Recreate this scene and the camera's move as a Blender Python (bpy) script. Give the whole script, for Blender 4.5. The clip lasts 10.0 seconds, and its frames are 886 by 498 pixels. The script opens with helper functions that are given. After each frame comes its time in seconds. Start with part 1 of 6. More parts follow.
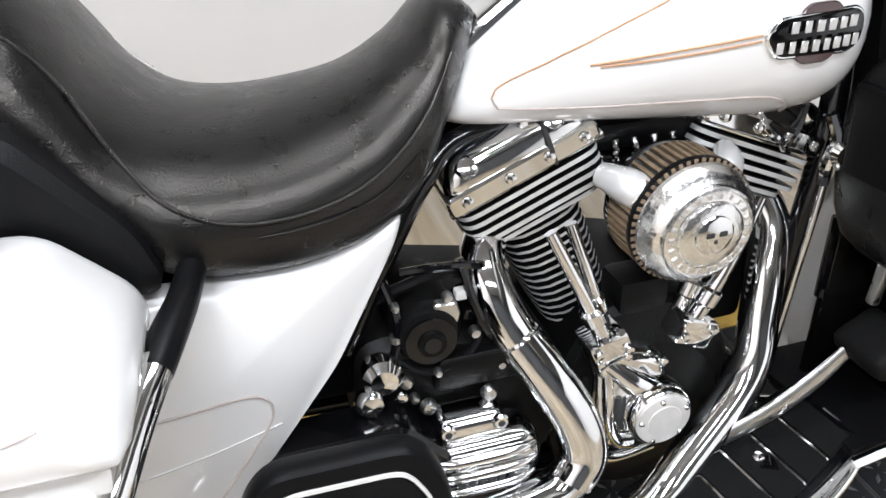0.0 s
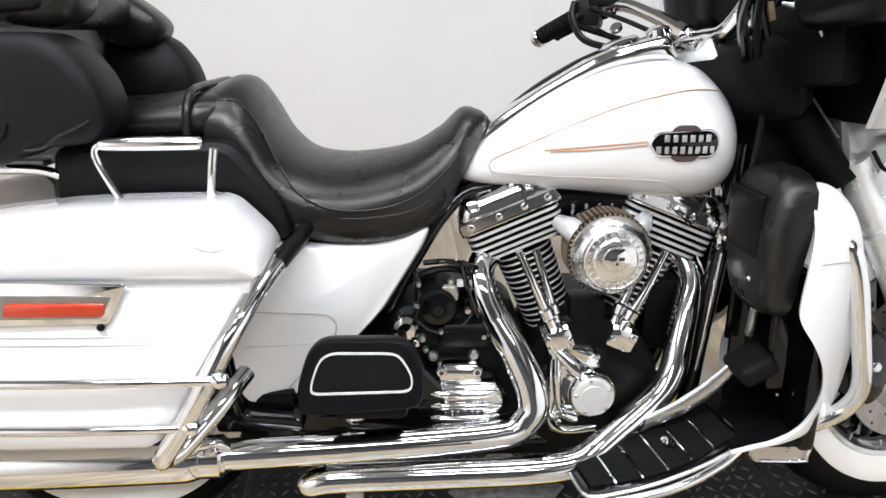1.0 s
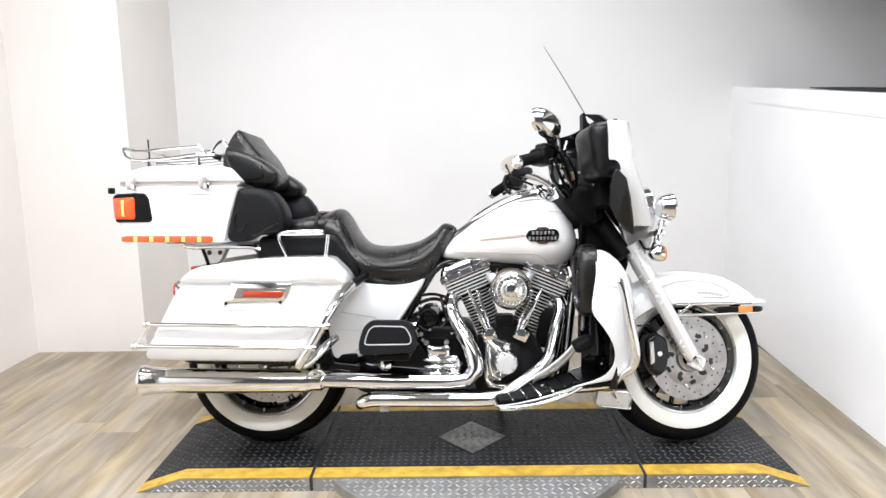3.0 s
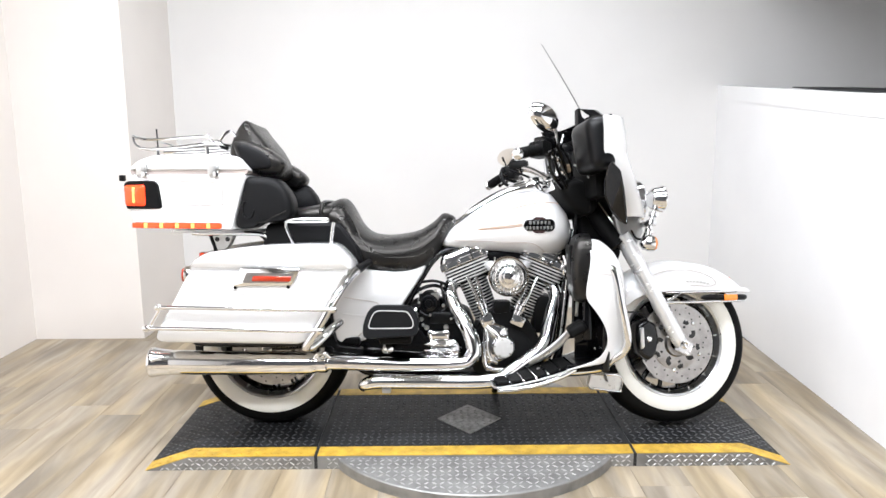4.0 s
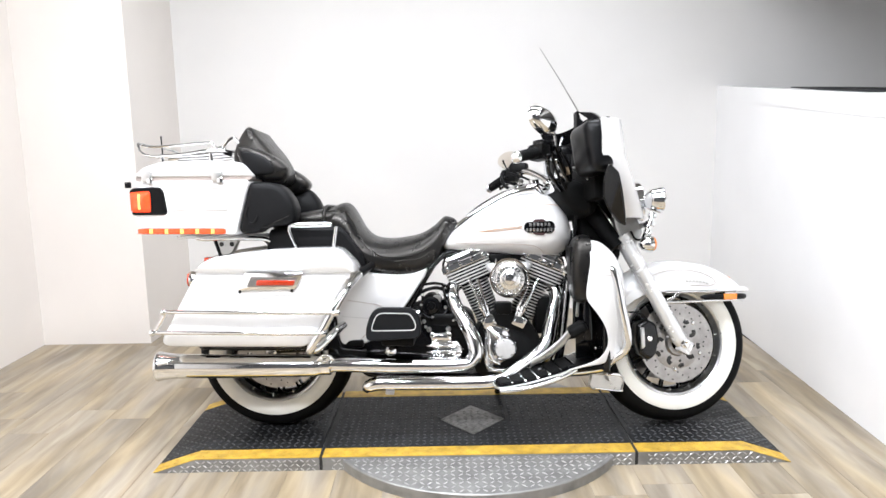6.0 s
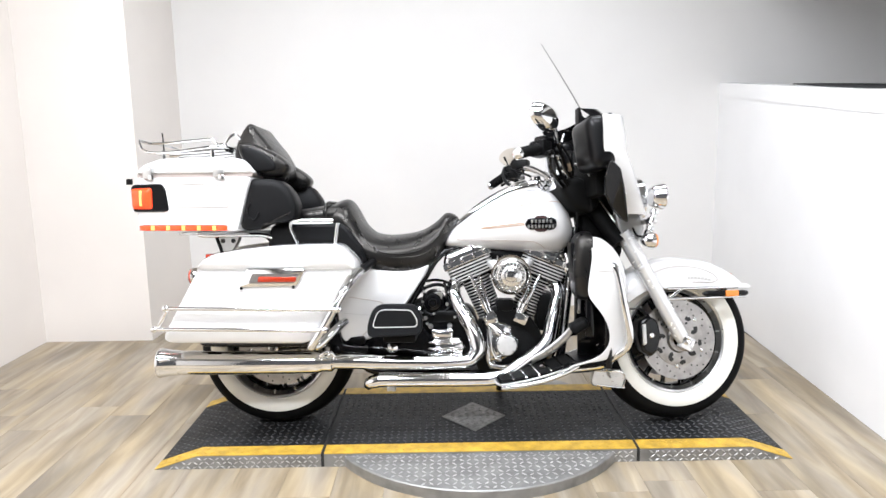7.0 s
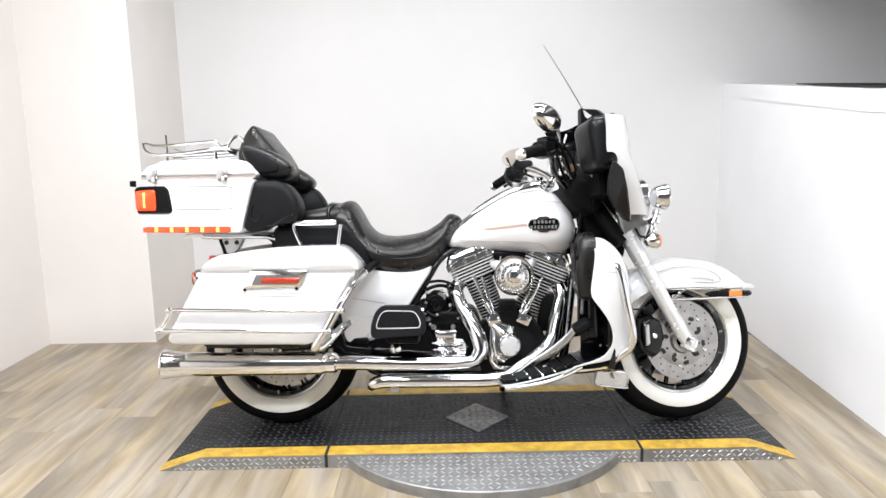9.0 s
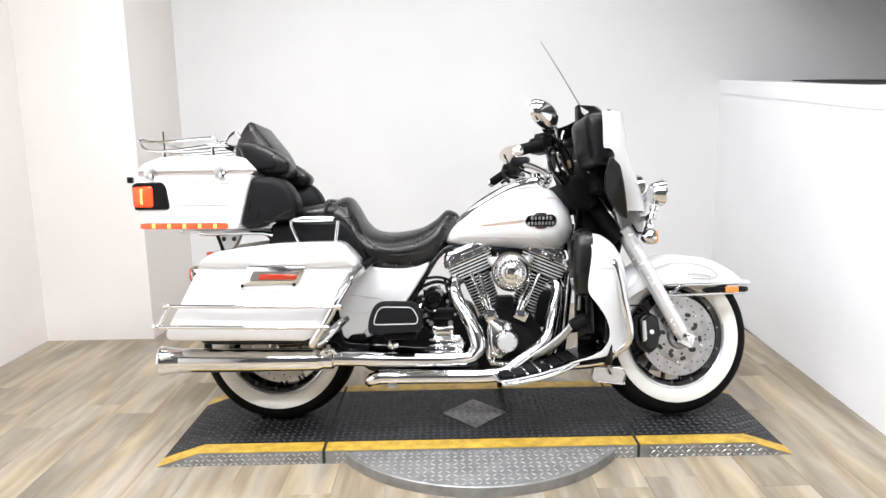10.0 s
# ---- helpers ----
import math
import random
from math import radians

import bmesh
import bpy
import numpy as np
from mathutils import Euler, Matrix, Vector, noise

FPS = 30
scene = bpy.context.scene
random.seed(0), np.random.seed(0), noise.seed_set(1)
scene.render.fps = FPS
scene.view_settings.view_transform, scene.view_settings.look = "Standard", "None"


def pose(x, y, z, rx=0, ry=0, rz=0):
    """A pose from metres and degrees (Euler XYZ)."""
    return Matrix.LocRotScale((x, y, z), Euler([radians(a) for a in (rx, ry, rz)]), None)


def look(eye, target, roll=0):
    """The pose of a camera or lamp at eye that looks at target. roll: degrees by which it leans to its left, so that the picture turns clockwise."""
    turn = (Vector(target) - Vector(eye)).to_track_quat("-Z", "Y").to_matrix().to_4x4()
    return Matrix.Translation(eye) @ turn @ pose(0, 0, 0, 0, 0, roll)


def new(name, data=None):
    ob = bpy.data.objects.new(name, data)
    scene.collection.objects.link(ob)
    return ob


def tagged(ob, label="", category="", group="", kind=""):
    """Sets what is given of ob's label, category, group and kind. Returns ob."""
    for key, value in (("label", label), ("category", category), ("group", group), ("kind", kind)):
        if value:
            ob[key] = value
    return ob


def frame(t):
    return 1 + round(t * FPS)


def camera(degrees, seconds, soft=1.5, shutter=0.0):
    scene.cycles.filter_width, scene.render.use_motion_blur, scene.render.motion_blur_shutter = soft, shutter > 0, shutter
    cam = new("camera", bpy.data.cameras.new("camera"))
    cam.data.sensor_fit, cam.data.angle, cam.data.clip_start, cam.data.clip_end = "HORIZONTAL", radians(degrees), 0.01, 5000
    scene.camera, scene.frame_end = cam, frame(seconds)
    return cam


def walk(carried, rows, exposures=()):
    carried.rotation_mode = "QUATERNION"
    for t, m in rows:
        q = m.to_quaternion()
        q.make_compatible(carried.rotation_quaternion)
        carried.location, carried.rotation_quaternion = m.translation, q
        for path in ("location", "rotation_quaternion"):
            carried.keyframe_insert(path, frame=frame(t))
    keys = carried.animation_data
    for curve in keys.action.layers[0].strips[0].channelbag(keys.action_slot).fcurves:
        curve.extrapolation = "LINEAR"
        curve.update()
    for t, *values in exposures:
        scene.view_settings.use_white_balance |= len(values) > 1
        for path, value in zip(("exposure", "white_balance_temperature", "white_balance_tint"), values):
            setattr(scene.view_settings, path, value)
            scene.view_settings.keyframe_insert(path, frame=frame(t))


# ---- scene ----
cam = camera(63.8, 10.0)

PATH = [
    (0, (0.529, -0.657, 1.047), (0.897, 0.919, -0.128), -0.9),
    (0.2, (0.607, -0.711, 1.049), (0.88, 0.944, -0.039), 0.7),
    (0.5, (0.614, -0.875, 1.049), (0.715, 0.865, 0.069), 0.4),
    (0.8, (0.608, -1.073, 1.1), (0.767, 0.678, 0.147), 2.2),
    (1, (0.649, -1.222, 1.116), (0.661, 0.607, 0.308), 0.3),
    (1.2, (0.63, -1.375, 1.115), (0.693, 0.514, 0.448), 0.5),
    (1.5, (0.738, -1.631, 1.154), (0.758, 0.269, 0.53), 1.2),
    (1.6, (0.789, -1.716, 1.146), (0.751, 0.2, 0.572), -0.0),
    (1.8, (0.833, -1.898, 1.138), (0.796, 0.047, 0.677), -2.2),
    (2, (0.837, -2.064, 1.15), (0.802, -0.117, 0.693), -3.0),
    (2.3, (0.876, -2.288, 1.159), (0.78, -0.318, 0.827), -1.7),
    (2.5, (0.925, -2.402, 1.16), (0.756, -0.436, 0.832), -1.3),
    (2.7, (0.953, -2.503, 1.178), (0.771, -0.54, 0.843), -1.0),
    (3.8, (0.881, -2.734, 1.167), (0.733, -0.763, 0.862), -0.5),
    (4, (0.881, -2.731, 1.166), (0.749, -0.765, 0.825), -0.3),
    (4.5, (0.887, -2.736, 1.176), (0.732, -0.77, 0.849), -1.1),
    (5, (0.897, -2.753, 1.169), (0.772, -0.784, 0.841), -0.9),
    (5.5, (0.896, -2.762, 1.174), (0.757, -0.795, 0.844), -1.0),
    (7, (0.895, -2.761, 1.166), (0.746, -0.796, 0.827), -1.0),
    (7.5, (0.89, -2.762, 1.169), (0.736, -0.796, 0.839), -1.3),
    (8, (0.89, -2.758, 1.165), (0.734, -0.793, 0.827), -1.3),
    (8.5, (0.888, -2.76, 1.163), (0.735, -0.794, 0.824), -0.9),
    (9, (0.895, -2.764, 1.165), (0.738, -0.799, 0.83), -1.2),
    (9.5, (0.897, -2.766, 1.167), (0.745, -0.8, 0.832), -1.6),
    (10, (0.897, -2.768, 1.162), (0.746, -0.803, 0.819), -1.2),
]
walk(cam, [(t, look(eye, target, roll)) for t, eye, target, roll in PATH], [(0, -0.26), (1.2, -0.24), (2.5, -0.08), (4, 0.04), (7, 0.02), (8, -0.05), (10, -0.06)])

# ---- light ----
def area(name, at, target, sx, sy, watts, colour=(1, 1, 1)):
    d = bpy.data.lights.new(name, "AREA")
    d.shape, d.size, d.size_y, d.energy, d.color = "RECTANGLE", sx, sy, watts, colour
    ob = new(name, d)
    ob.matrix_world = look(at, target)
    return ob


world = bpy.data.worlds.new("showroom_air")
scene.world = world
world.use_nodes = True
world.node_tree.nodes["Background"].inputs[0].default_value = (0.95, 0.97, 1.0, 1)
world.node_tree.nodes["Background"].inputs[1].default_value = 0.1

ROOM_TURN = 4.2
ROOM = Matrix.Translation((0.8, 0, 0)) @ Matrix.Rotation(radians(ROOM_TURN), 4, "Z") @ Matrix.Translation((-0.8, 0, 0))
FLOOR = -0.06
CEIL = 2.95


def in_room(x, y, z):
    return ROOM @ Vector((x, y, z))


LAMPS = ((-0.25, 0.3, 15), (1.35, 0.3, 27), (-0.25, -1.3, 88), (1.35, -1.3, 44), (-0.25, -2.9, 92), (1.35, -2.9, 22))
for lx, ly, lw in LAMPS:
    area("ceiling_lamp", in_room(lx, ly, CEIL - 0.075), in_room(lx, ly, 0), 1.15, 0.26, lw, (0.92, 0.965, 1.05))

# ---- materials ----
def material(name, colour, rough, metal=0.0, vary=0.08, scale=6.0, bump=0.0, bump_scale=120.0, coat=0.0, spec=0.5, rough_vary=0.06, emit=0.0, alpha=None, per_object=0.0):
    m = bpy.data.materials.new(name)
    m.use_nodes = True
    t = m.node_tree
    b = t.nodes["Principled BSDF"]
    b.inputs["Metallic"].default_value = metal
    b.inputs["Coat Weight"].default_value = coat
    b.inputs["Specular IOR Level"].default_value = spec
    b.inputs["Coat Roughness"].default_value = 0.04
    co = t.nodes.new("ShaderNodeTexCoord")
    n = t.nodes.new("ShaderNodeTexNoise")
    n.inputs["Scale"].default_value, n.inputs["Detail"].default_value = scale, 5.0
    t.links.new(co.outputs["Object"], n.inputs["Vector"])
    ramp = t.nodes.new("ShaderNodeMapRange")
    ramp.inputs["From Min"].default_value, ramp.inputs["From Max"].default_value = 0.3, 0.7
    ramp.inputs["To Min"].default_value, ramp.inputs["To Max"].default_value = 1 - vary, 1 + vary * 0.5
    t.links.new(n.outputs["Fac"], ramp.inputs["Value"])
    mul = t.nodes.new("ShaderNodeMix")
    mul.data_type, mul.blend_type = "RGBA", "MULTIPLY"
    mul.inputs["Factor"].default_value = 1.0
    mul.inputs["A"].default_value = (*colour, 1)
    t.links.new(ramp.outputs["Result"], mul.inputs["B"])
    out = mul.outputs["Result"]
    if per_object:
        info = t.nodes.new("ShaderNodeObjectInfo")
        r2 = t.nodes.new("ShaderNodeMapRange")
        r2.inputs["To Min"].default_value, r2.inputs["To Max"].default_value = 1 - per_object, 1 + per_object
        t.links.new(info.outputs["Random"], r2.inputs["Value"])
        m2 = t.nodes.new("ShaderNodeMix")
        m2.data_type, m2.blend_type = "RGBA", "MULTIPLY"
        m2.inputs["Factor"].default_value = 1.0
        t.links.new(out, m2.inputs["A"])
        t.links.new(r2.outputs["Result"], m2.inputs["B"])
        out = m2.outputs["Result"]
    t.links.new(out, b.inputs["Base Color"])
    n2 = t.nodes.new("ShaderNodeTexNoise")
    n2.inputs["Scale"].default_value, n2.inputs["Detail"].default_value = scale * 4.3, 4.0
    t.links.new(co.outputs["Object"], n2.inputs["Vector"])
    r = t.nodes.new("ShaderNodeMapRange")
    r.inputs["To Min"].default_value, r.inputs["To Max"].default_value = max(0.01, rough - rough_vary), min(1.0, rough + rough_vary)
    t.links.new(n2.outputs["Fac"], r.inputs["Value"])
    t.links.new(r.outputs["Result"], b.inputs["Roughness"])
    if bump:
        n3 = t.nodes.new("ShaderNodeTexNoise")
        n3.inputs["Scale"].default_value, n3.inputs["Detail"].default_value = bump_scale, 3.0
        t.links.new(co.outputs["Object"], n3.inputs["Vector"])
        bp = t.nodes.new("ShaderNodeBump")
        bp.inputs["Strength"].default_value, bp.inputs["Distance"].default_value = bump, 0.002
        t.links.new(n3.outputs["Fac"], bp.inputs["Height"])
        t.links.new(bp.outputs["Normal"], b.inputs["Normal"])
    if emit:
        b.inputs["Emission Color"].default_value = (*colour, 1)
        b.inputs["Emission Strength"].default_value = emit
    if alpha is not None:
        b.inputs["Alpha"].default_value = alpha
    return m


def creased(m, scale, strength):
    """Soft folds on top of a material's grain."""
    t = m.node_tree
    b = t.nodes["Principled BSDF"]
    co, mp, n, bp = (t.nodes.new("ShaderNode" + k) for k in ("TexCoord", "Mapping", "TexNoise", "Bump"))
    mp.inputs["Scale"].default_value = (1.0, 1.0, 2.6)
    n.inputs["Scale"].default_value, n.inputs["Detail"].default_value, n.inputs["Distortion"].default_value = scale, 4.0, 1.2
    bp.inputs["Strength"].default_value, bp.inputs["Distance"].default_value = strength, 0.012
    t.links.new(co.outputs["Object"], mp.inputs["Vector"])
    t.links.new(mp.outputs["Vector"], n.inputs["Vector"])
    t.links.new(n.outputs["Fac"], bp.inputs["Height"])
    old = b.inputs["Normal"].links
    if old:
        t.links.new(old[0].from_socket, bp.inputs["Normal"])
    t.links.new(bp.outputs["Normal"], b.inputs["Normal"])


WHITE = material("white_paint", (0.725, 0.718, 0.71), 0.16, vary=0.03, scale=3, coat=0.8, rough_vary=0.03)
VINYL = material("black_vinyl", (0.0062, 0.0062, 0.0064), 0.30, vary=0.3, scale=7, bump=0.22, bump_scale=380, rough_vary=0.12, spec=0.42)
creased(VINYL, 9.0, 0.10)
# Warm tone of the overhead light's highlights, set as a tint of the vinyl.
VINYL.node_tree.nodes["Principled BSDF"].inputs["Specular Tint"].default_value = (1.0, 0.94, 0.87, 1)
# Rougher, darker copy of the vinyl; the upright pads' shade is put into it.
TEXVINYL = material("textured_shaded_vinyl", (0.0045, 0.0045, 0.005), 0.5, vary=0.25, scale=9, bump=0.25, bump_scale=420, rough_vary=0.08, spec=0.16)
PLASTIC = material("black_plastic", (0.0035, 0.0035, 0.004), 0.36, spec=0.14, vary=0.2, scale=14, bump=0.12, bump_scale=300)
GLOSS = material("gloss_black_paint", (0.0025, 0.0025, 0.003), 0.12, spec=0.25, vary=0.2, coat=0.25, rough_vary=0.05)
PODBLACK = material("moulded_black_plastic", (0.003, 0.003, 0.0035), 0.30, spec=0.22, vary=0.2, scale=6, rough_vary=0.05)
CASE = material("black_powder_coat", (0.003, 0.003, 0.003), 0.42, spec=0.12, vary=0.3, scale=20, bump=0.3, bump_scale=500)
CHROME = material("chrome", (0.80, 0.805, 0.81), 0.07, metal=1.0, vary=0.06, scale=9, rough_vary=0.05)
LIDMETAL = material("polished_lid_metal", (0.84, 0.84, 0.83), 0.22, metal=1.0, vary=0.06, scale=14, rough_vary=0.06, bump=0.5, bump_scale=110)
SATIN = material("satin_aluminium", (0.62, 0.62, 0.61), 0.3, metal=1.0, vary=0.12, scale=16, rough_vary=0.08)
FINEDGE = material("machined_fin_edge", (0.64, 0.64, 0.63), 0.48, metal=0.55, vary=0.12, scale=30, rough_vary=0.1)
SLIDER = material("silver_painted_slider", (0.76, 0.76, 0.755), 0.26, metal=0.5, vary=0.06, scale=9, coat=0.3)
NACELLE = material("grey_metal_cover", (0.40, 0.40, 0.39), 0.3, metal=0.7, vary=0.08, scale=12)
STEEL = material("brushed_rotor_steel", (0.40, 0.385, 0.37), 0.34, metal=1.0, vary=0.2, scale=30, rough_vary=0.1)
RUBBER = material("tyre_rubber", (0.0042, 0.0042, 0.0042), 0.6, spec=0.09, vary=0.25, scale=25, bump=0.2, bump_scale=260)
WALL_BAND = material("whitewall_rubber", (0.74, 0.72, 0.66), 0.55, vary=0.07, scale=9)
PLEAT = material("filter_gauze", (0.185, 0.13, 0.078), 0.7, vary=0.3, scale=60, bump=0.4, bump_scale=900)
RED = material("red_lens", (0.40, 0.030, 0.008), 0.12, vary=0.12, scale=60, coat=0.6)
REDLIT = material("lit_red_lens", (0.95, 0.07, 0.02), 0.15, vary=0.2, scale=40, emit=0.75)
AMBERLIT = material("lit_amber_lens", (1.0, 0.46, 0.13), 0.15, vary=0.25, scale=40, emit=0.9)
AMBER = material("amber_lens", (0.80, 0.24, 0.03), 0.15, vary=0.1, scale=60, coat=0.5)
PINSTRIPE = material("orange_pinstripe", (0.52, 0.30, 0.17), 0.3, vary=0.1)
# Grey for the lid seam and for shade lines drawn along creases.
SHADELINE = material("pale_seam_and_crease_shade", (0.50, 0.49, 0.48), 0.3, vary=0.1)
GREYSTRIPE = material("grey_pinstripe", (0.42, 0.36, 0.33), 0.3, vary=0.1)
GLASSY = material("lamp_glass", (0.75, 0.76, 0.78), 0.06, metal=0.6, vary=0.1, scale=40)
MIRROR = material("mirror_glass", (0.80, 0.78, 0.74), 0.02, metal=1.0, vary=0.02, rough_vary=0.01)
BADGERED = material("dark_red_enamel", (0.055, 0.030, 0.030), 0.25, vary=0.1, coat=0.4)
LIGHTLINE = material("pale_grey_trim", (0.50, 0.49, 0.47), 0.4, vary=0.1)
YELLOW = material("yellow_line_paint", (0.55, 0.345, 0.045), 0.5, vary=0.35, scale=22, bump=0.2, bump_scale=200)
DARKPLATE = material("dark_worn_tread_paint", (0.0155, 0.016, 0.017), 0.44, spec=0.15, vary=0.45, scale=7, bump=0.25, bump_scale=160, rough_vary=0.14)
# Lugs brighter than their plate: the relief's highlights are put into the colour.
BRIGHTLUG = material("bright_tread_lugs", (0.52, 0.515, 0.505), 0.32, metal=0.6, vary=0.25, scale=20, rough_vary=0.1)
# Worn lug tops, paler also for the highlights painted into them.
LUGS = material("worn_highlit_lugs", (0.060, 0.062, 0.066), 0.36, spec=0.45, vary=0.5, scale=9, rough_vary=0.14)
PLATE = material("bare_tread_plate", (0.28, 0.277, 0.268), 0.45, metal=0.5, vary=0.3, scale=14, rough_vary=0.12, bump=0.15, bump_scale=200)
WORN = material("worn_grey_steel", (0.24, 0.235, 0.225), 0.5, metal=0.4, vary=0.4, scale=60, bump=0.3, bump_scale=300)
LAMPGLOW = material("lamp_diffuser", (1, 0.985, 0.96), 0.5, vary=0.0, emit=6.0)
# White wall paint with the warmer light of this corner put into its colour.
WARMLIT = material("warm_lit_wall_paint", (0.80, 0.755, 0.712), 0.55, vary=0.05, scale=1.3, bump=0.06, bump_scale=90)
PLASTER = material("white_wall_paint", (0.755, 0.742, 0.724), 0.55, vary=0.035, scale=1.6, bump=0.06, bump_scale=90)
# Dark grey for unseen surfaces that keep the upper right dim.
GREYWALL = material("grey_shading_wall_paint", (0.36, 0.355, 0.345), 0.7, vary=0.05, scale=1.4, bump=0.06, bump_scale=90)
# Dimness put into the ceiling colour, giving the chrome dark reflections.
CEILING = material("dark_reflected_ceiling", (0.24, 0.24, 0.24), 0.7, vary=0.05, scale=1.4)
PANEL = material("white_gloss_panel", (0.84, 0.842, 0.85), 0.2, vary=0.03, scale=2.2)
# Near-black wall colour stands for an unlit room mirrored in the chrome.
BACKWALL = material("dark_reflected_wall", (0.07, 0.072, 0.076), 0.7, vary=0.1, scale=1.2)
GAP = material("dark_gap", (0.02, 0.02, 0.02), 0.7)


def wood():
    m = bpy.data.materials.new("greige_wood_plank")
    m.use_nodes = True
    t = m.node_tree
    b = t.nodes["Principled BSDF"]
    co, info = t.nodes.new("ShaderNodeTexCoord"), t.nodes.new("ShaderNodeObjectInfo")
    shift = t.nodes.new("ShaderNodeVectorMath")
    shift.operation = "MULTIPLY_ADD"
    t.links.new(info.outputs["Random"], shift.inputs[0])
    shift.inputs[1].default_value = (7, 11, 3)
    t.links.new(co.outputs["Object"], shift.inputs[2])
    mp = t.nodes.new("ShaderNodeMapping")
    mp.inputs["Scale"].default_value = (17, 1.9, 6)
    t.links.new(shift.outputs["Vector"], mp.inputs["Vector"])
    n = t.nodes.new("ShaderNodeTexNoise")
    n.inputs["Scale"].default_value, n.inputs["Detail"].default_value, n.inputs["Distortion"].default_value = 1.0, 8.0, 0.7
    t.links.new(mp.outputs["Vector"], n.inputs["Vector"])
    ramp = t.nodes.new("ShaderNodeValToRGB")
    ramp.color_ramp.elements[0].position, ramp.color_ramp.elements[0].color = 0.28, (0.226, 0.183, 0.136, 1)
    ramp.color_ramp.elements[1].position, ramp.color_ramp.elements[1].color = 0.72, (0.440, 0.373, 0.289, 1)
    t.links.new(n.outputs["Fac"], ramp.inputs["Fac"])
    r2 = t.nodes.new("ShaderNodeMapRange")
    r2.inputs["To Min"].default_value, r2.inputs["To Max"].default_value = 0.90, 1.08
    t.links.new(info.outputs["Random"], r2.inputs["Value"])
    m2 = t.nodes.new("ShaderNodeMix")
    m2.data_type, m2.blend_type = "RGBA", "MULTIPLY"
    m2.inputs["Factor"].default_value = 1.0
    t.links.new(ramp.outputs["Color"], m2.inputs["A"])
    t.links.new(r2.outputs["Result"], m2.inputs["B"])
    blot = t.nodes.new("ShaderNodeTexNoise")
    blot.inputs["Scale"].default_value, blot.inputs["Detail"].default_value = 1.0, 4.0
    long = t.nodes.new("ShaderNodeMapping")
    long.inputs["Scale"].default_value = (8.0, 1.5, 3.0)
    t.links.new(shift.outputs["Vector"], long.inputs["Vector"])
    t.links.new(long.outputs["Vector"], blot.inputs["Vector"])
    r3 = t.nodes.new("ShaderNodeMapRange")
    r3.inputs["From Min"].default_value, r3.inputs["From Max"].default_value = 0.32, 0.62
    r3.inputs["To Min"].default_value, r3.inputs["To Max"].default_value = 0.70, 1.08
    t.links.new(blot.outputs["Fac"], r3.inputs["Value"])
    m3 = t.nodes.new("ShaderNodeMix")
    m3.data_type, m3.blend_type = "RGBA", "MULTIPLY"
    m3.inputs["Factor"].default_value = 1.0
    t.links.new(m2.outputs["Result"], m3.inputs["A"])
    t.links.new(r3.outputs["Result"], m3.inputs["B"])
    hue = t.nodes.new("ShaderNodeTexNoise")
    hue.inputs["Scale"].default_value, hue.inputs["Detail"].default_value = 1.0, 3.0
    wide = t.nodes.new("ShaderNodeMapping")
    wide.inputs["Location"].default_value, wide.inputs["Scale"].default_value = (3.7, 1.3, 0), (11.0, 1.6, 2.0)
    t.links.new(shift.outputs["Vector"], wide.inputs["Vector"])
    t.links.new(wide.outputs["Vector"], hue.inputs["Vector"])
    tint = t.nodes.new("ShaderNodeValToRGB")
    tint.color_ramp.elements[0].position, tint.color_ramp.elements[0].color = 0.36, (0.95, 0.975, 1.0, 1)
    tint.color_ramp.elements[1].position, tint.color_ramp.elements[1].color = 0.64, (1.0, 0.945, 0.79, 1)
    t.links.new(hue.outputs["Fac"], tint.inputs["Fac"])
    m4 = t.nodes.new("ShaderNodeMix")
    m4.data_type, m4.blend_type = "RGBA", "MULTIPLY"
    m4.inputs["Factor"].default_value = 1.0
    t.links.new(m3.outputs["Result"], m4.inputs["A"])
    t.links.new(tint.outputs["Color"], m4.inputs["B"])
    t.links.new(m4.outputs["Result"], b.inputs["Base Color"])
    b.inputs["Roughness"].default_value = 0.42
    bp = t.nodes.new("ShaderNodeBump")
    bp.inputs["Strength"].default_value, bp.inputs["Distance"].default_value = 0.12, 0.002
    t.links.new(n.outputs["Fac"], bp.inputs["Height"])
    t.links.new(bp.outputs["Normal"], b.inputs["Normal"])
    return m


WOOD = wood()

# ---- mesh tools ----
def part(name, bm, mats, parent=None, label="", m=None, sharp=38):
    """One mesh object from a bmesh, under a thing or a part."""
    if m is not None:
        bm.transform(m)
    bmesh.ops.recalc_face_normals(bm, faces=bm.faces)
    for f in bm.faces:
        f.smooth = True
    for e in bm.edges:
        if len(e.link_faces) == 2 and e.calc_face_angle(0) > radians(sharp):
            e.smooth = False
    me = bpy.data.meshes.new(name)
    bm.to_mesh(me)
    bm.free()
    for one in mats if isinstance(mats, (list, tuple)) else (mats,):
        me.materials.append(one)
    ob = new(name, me)
    if parent is not None:
        ob.parent = parent
    if label:
        ob["label"] = label
    return ob


def thing(name, label, category, group="", kind=""):
    return tagged(new(name), label, category, group, kind)


def spline(pts, n=8):
    """A smooth curve through the points, n steps a span; points may have any number of values."""
    p = [np.array(v, float) for v in pts]
    p = [2 * p[0] - p[1]] + p + [2 * p[-1] - p[-2]]
    out = []
    for a, b, c, d in zip(p, p[1:], p[2:], p[3:]):
        for k in range(n):
            u = k / n
            out.append(0.5 * (2 * b + (c - a) * u + (2 * a - 5 * b + 4 * c - d) * u * u + (3 * b - 3 * c + d - a) * u**3))
    out.append(p[-2])
    return out


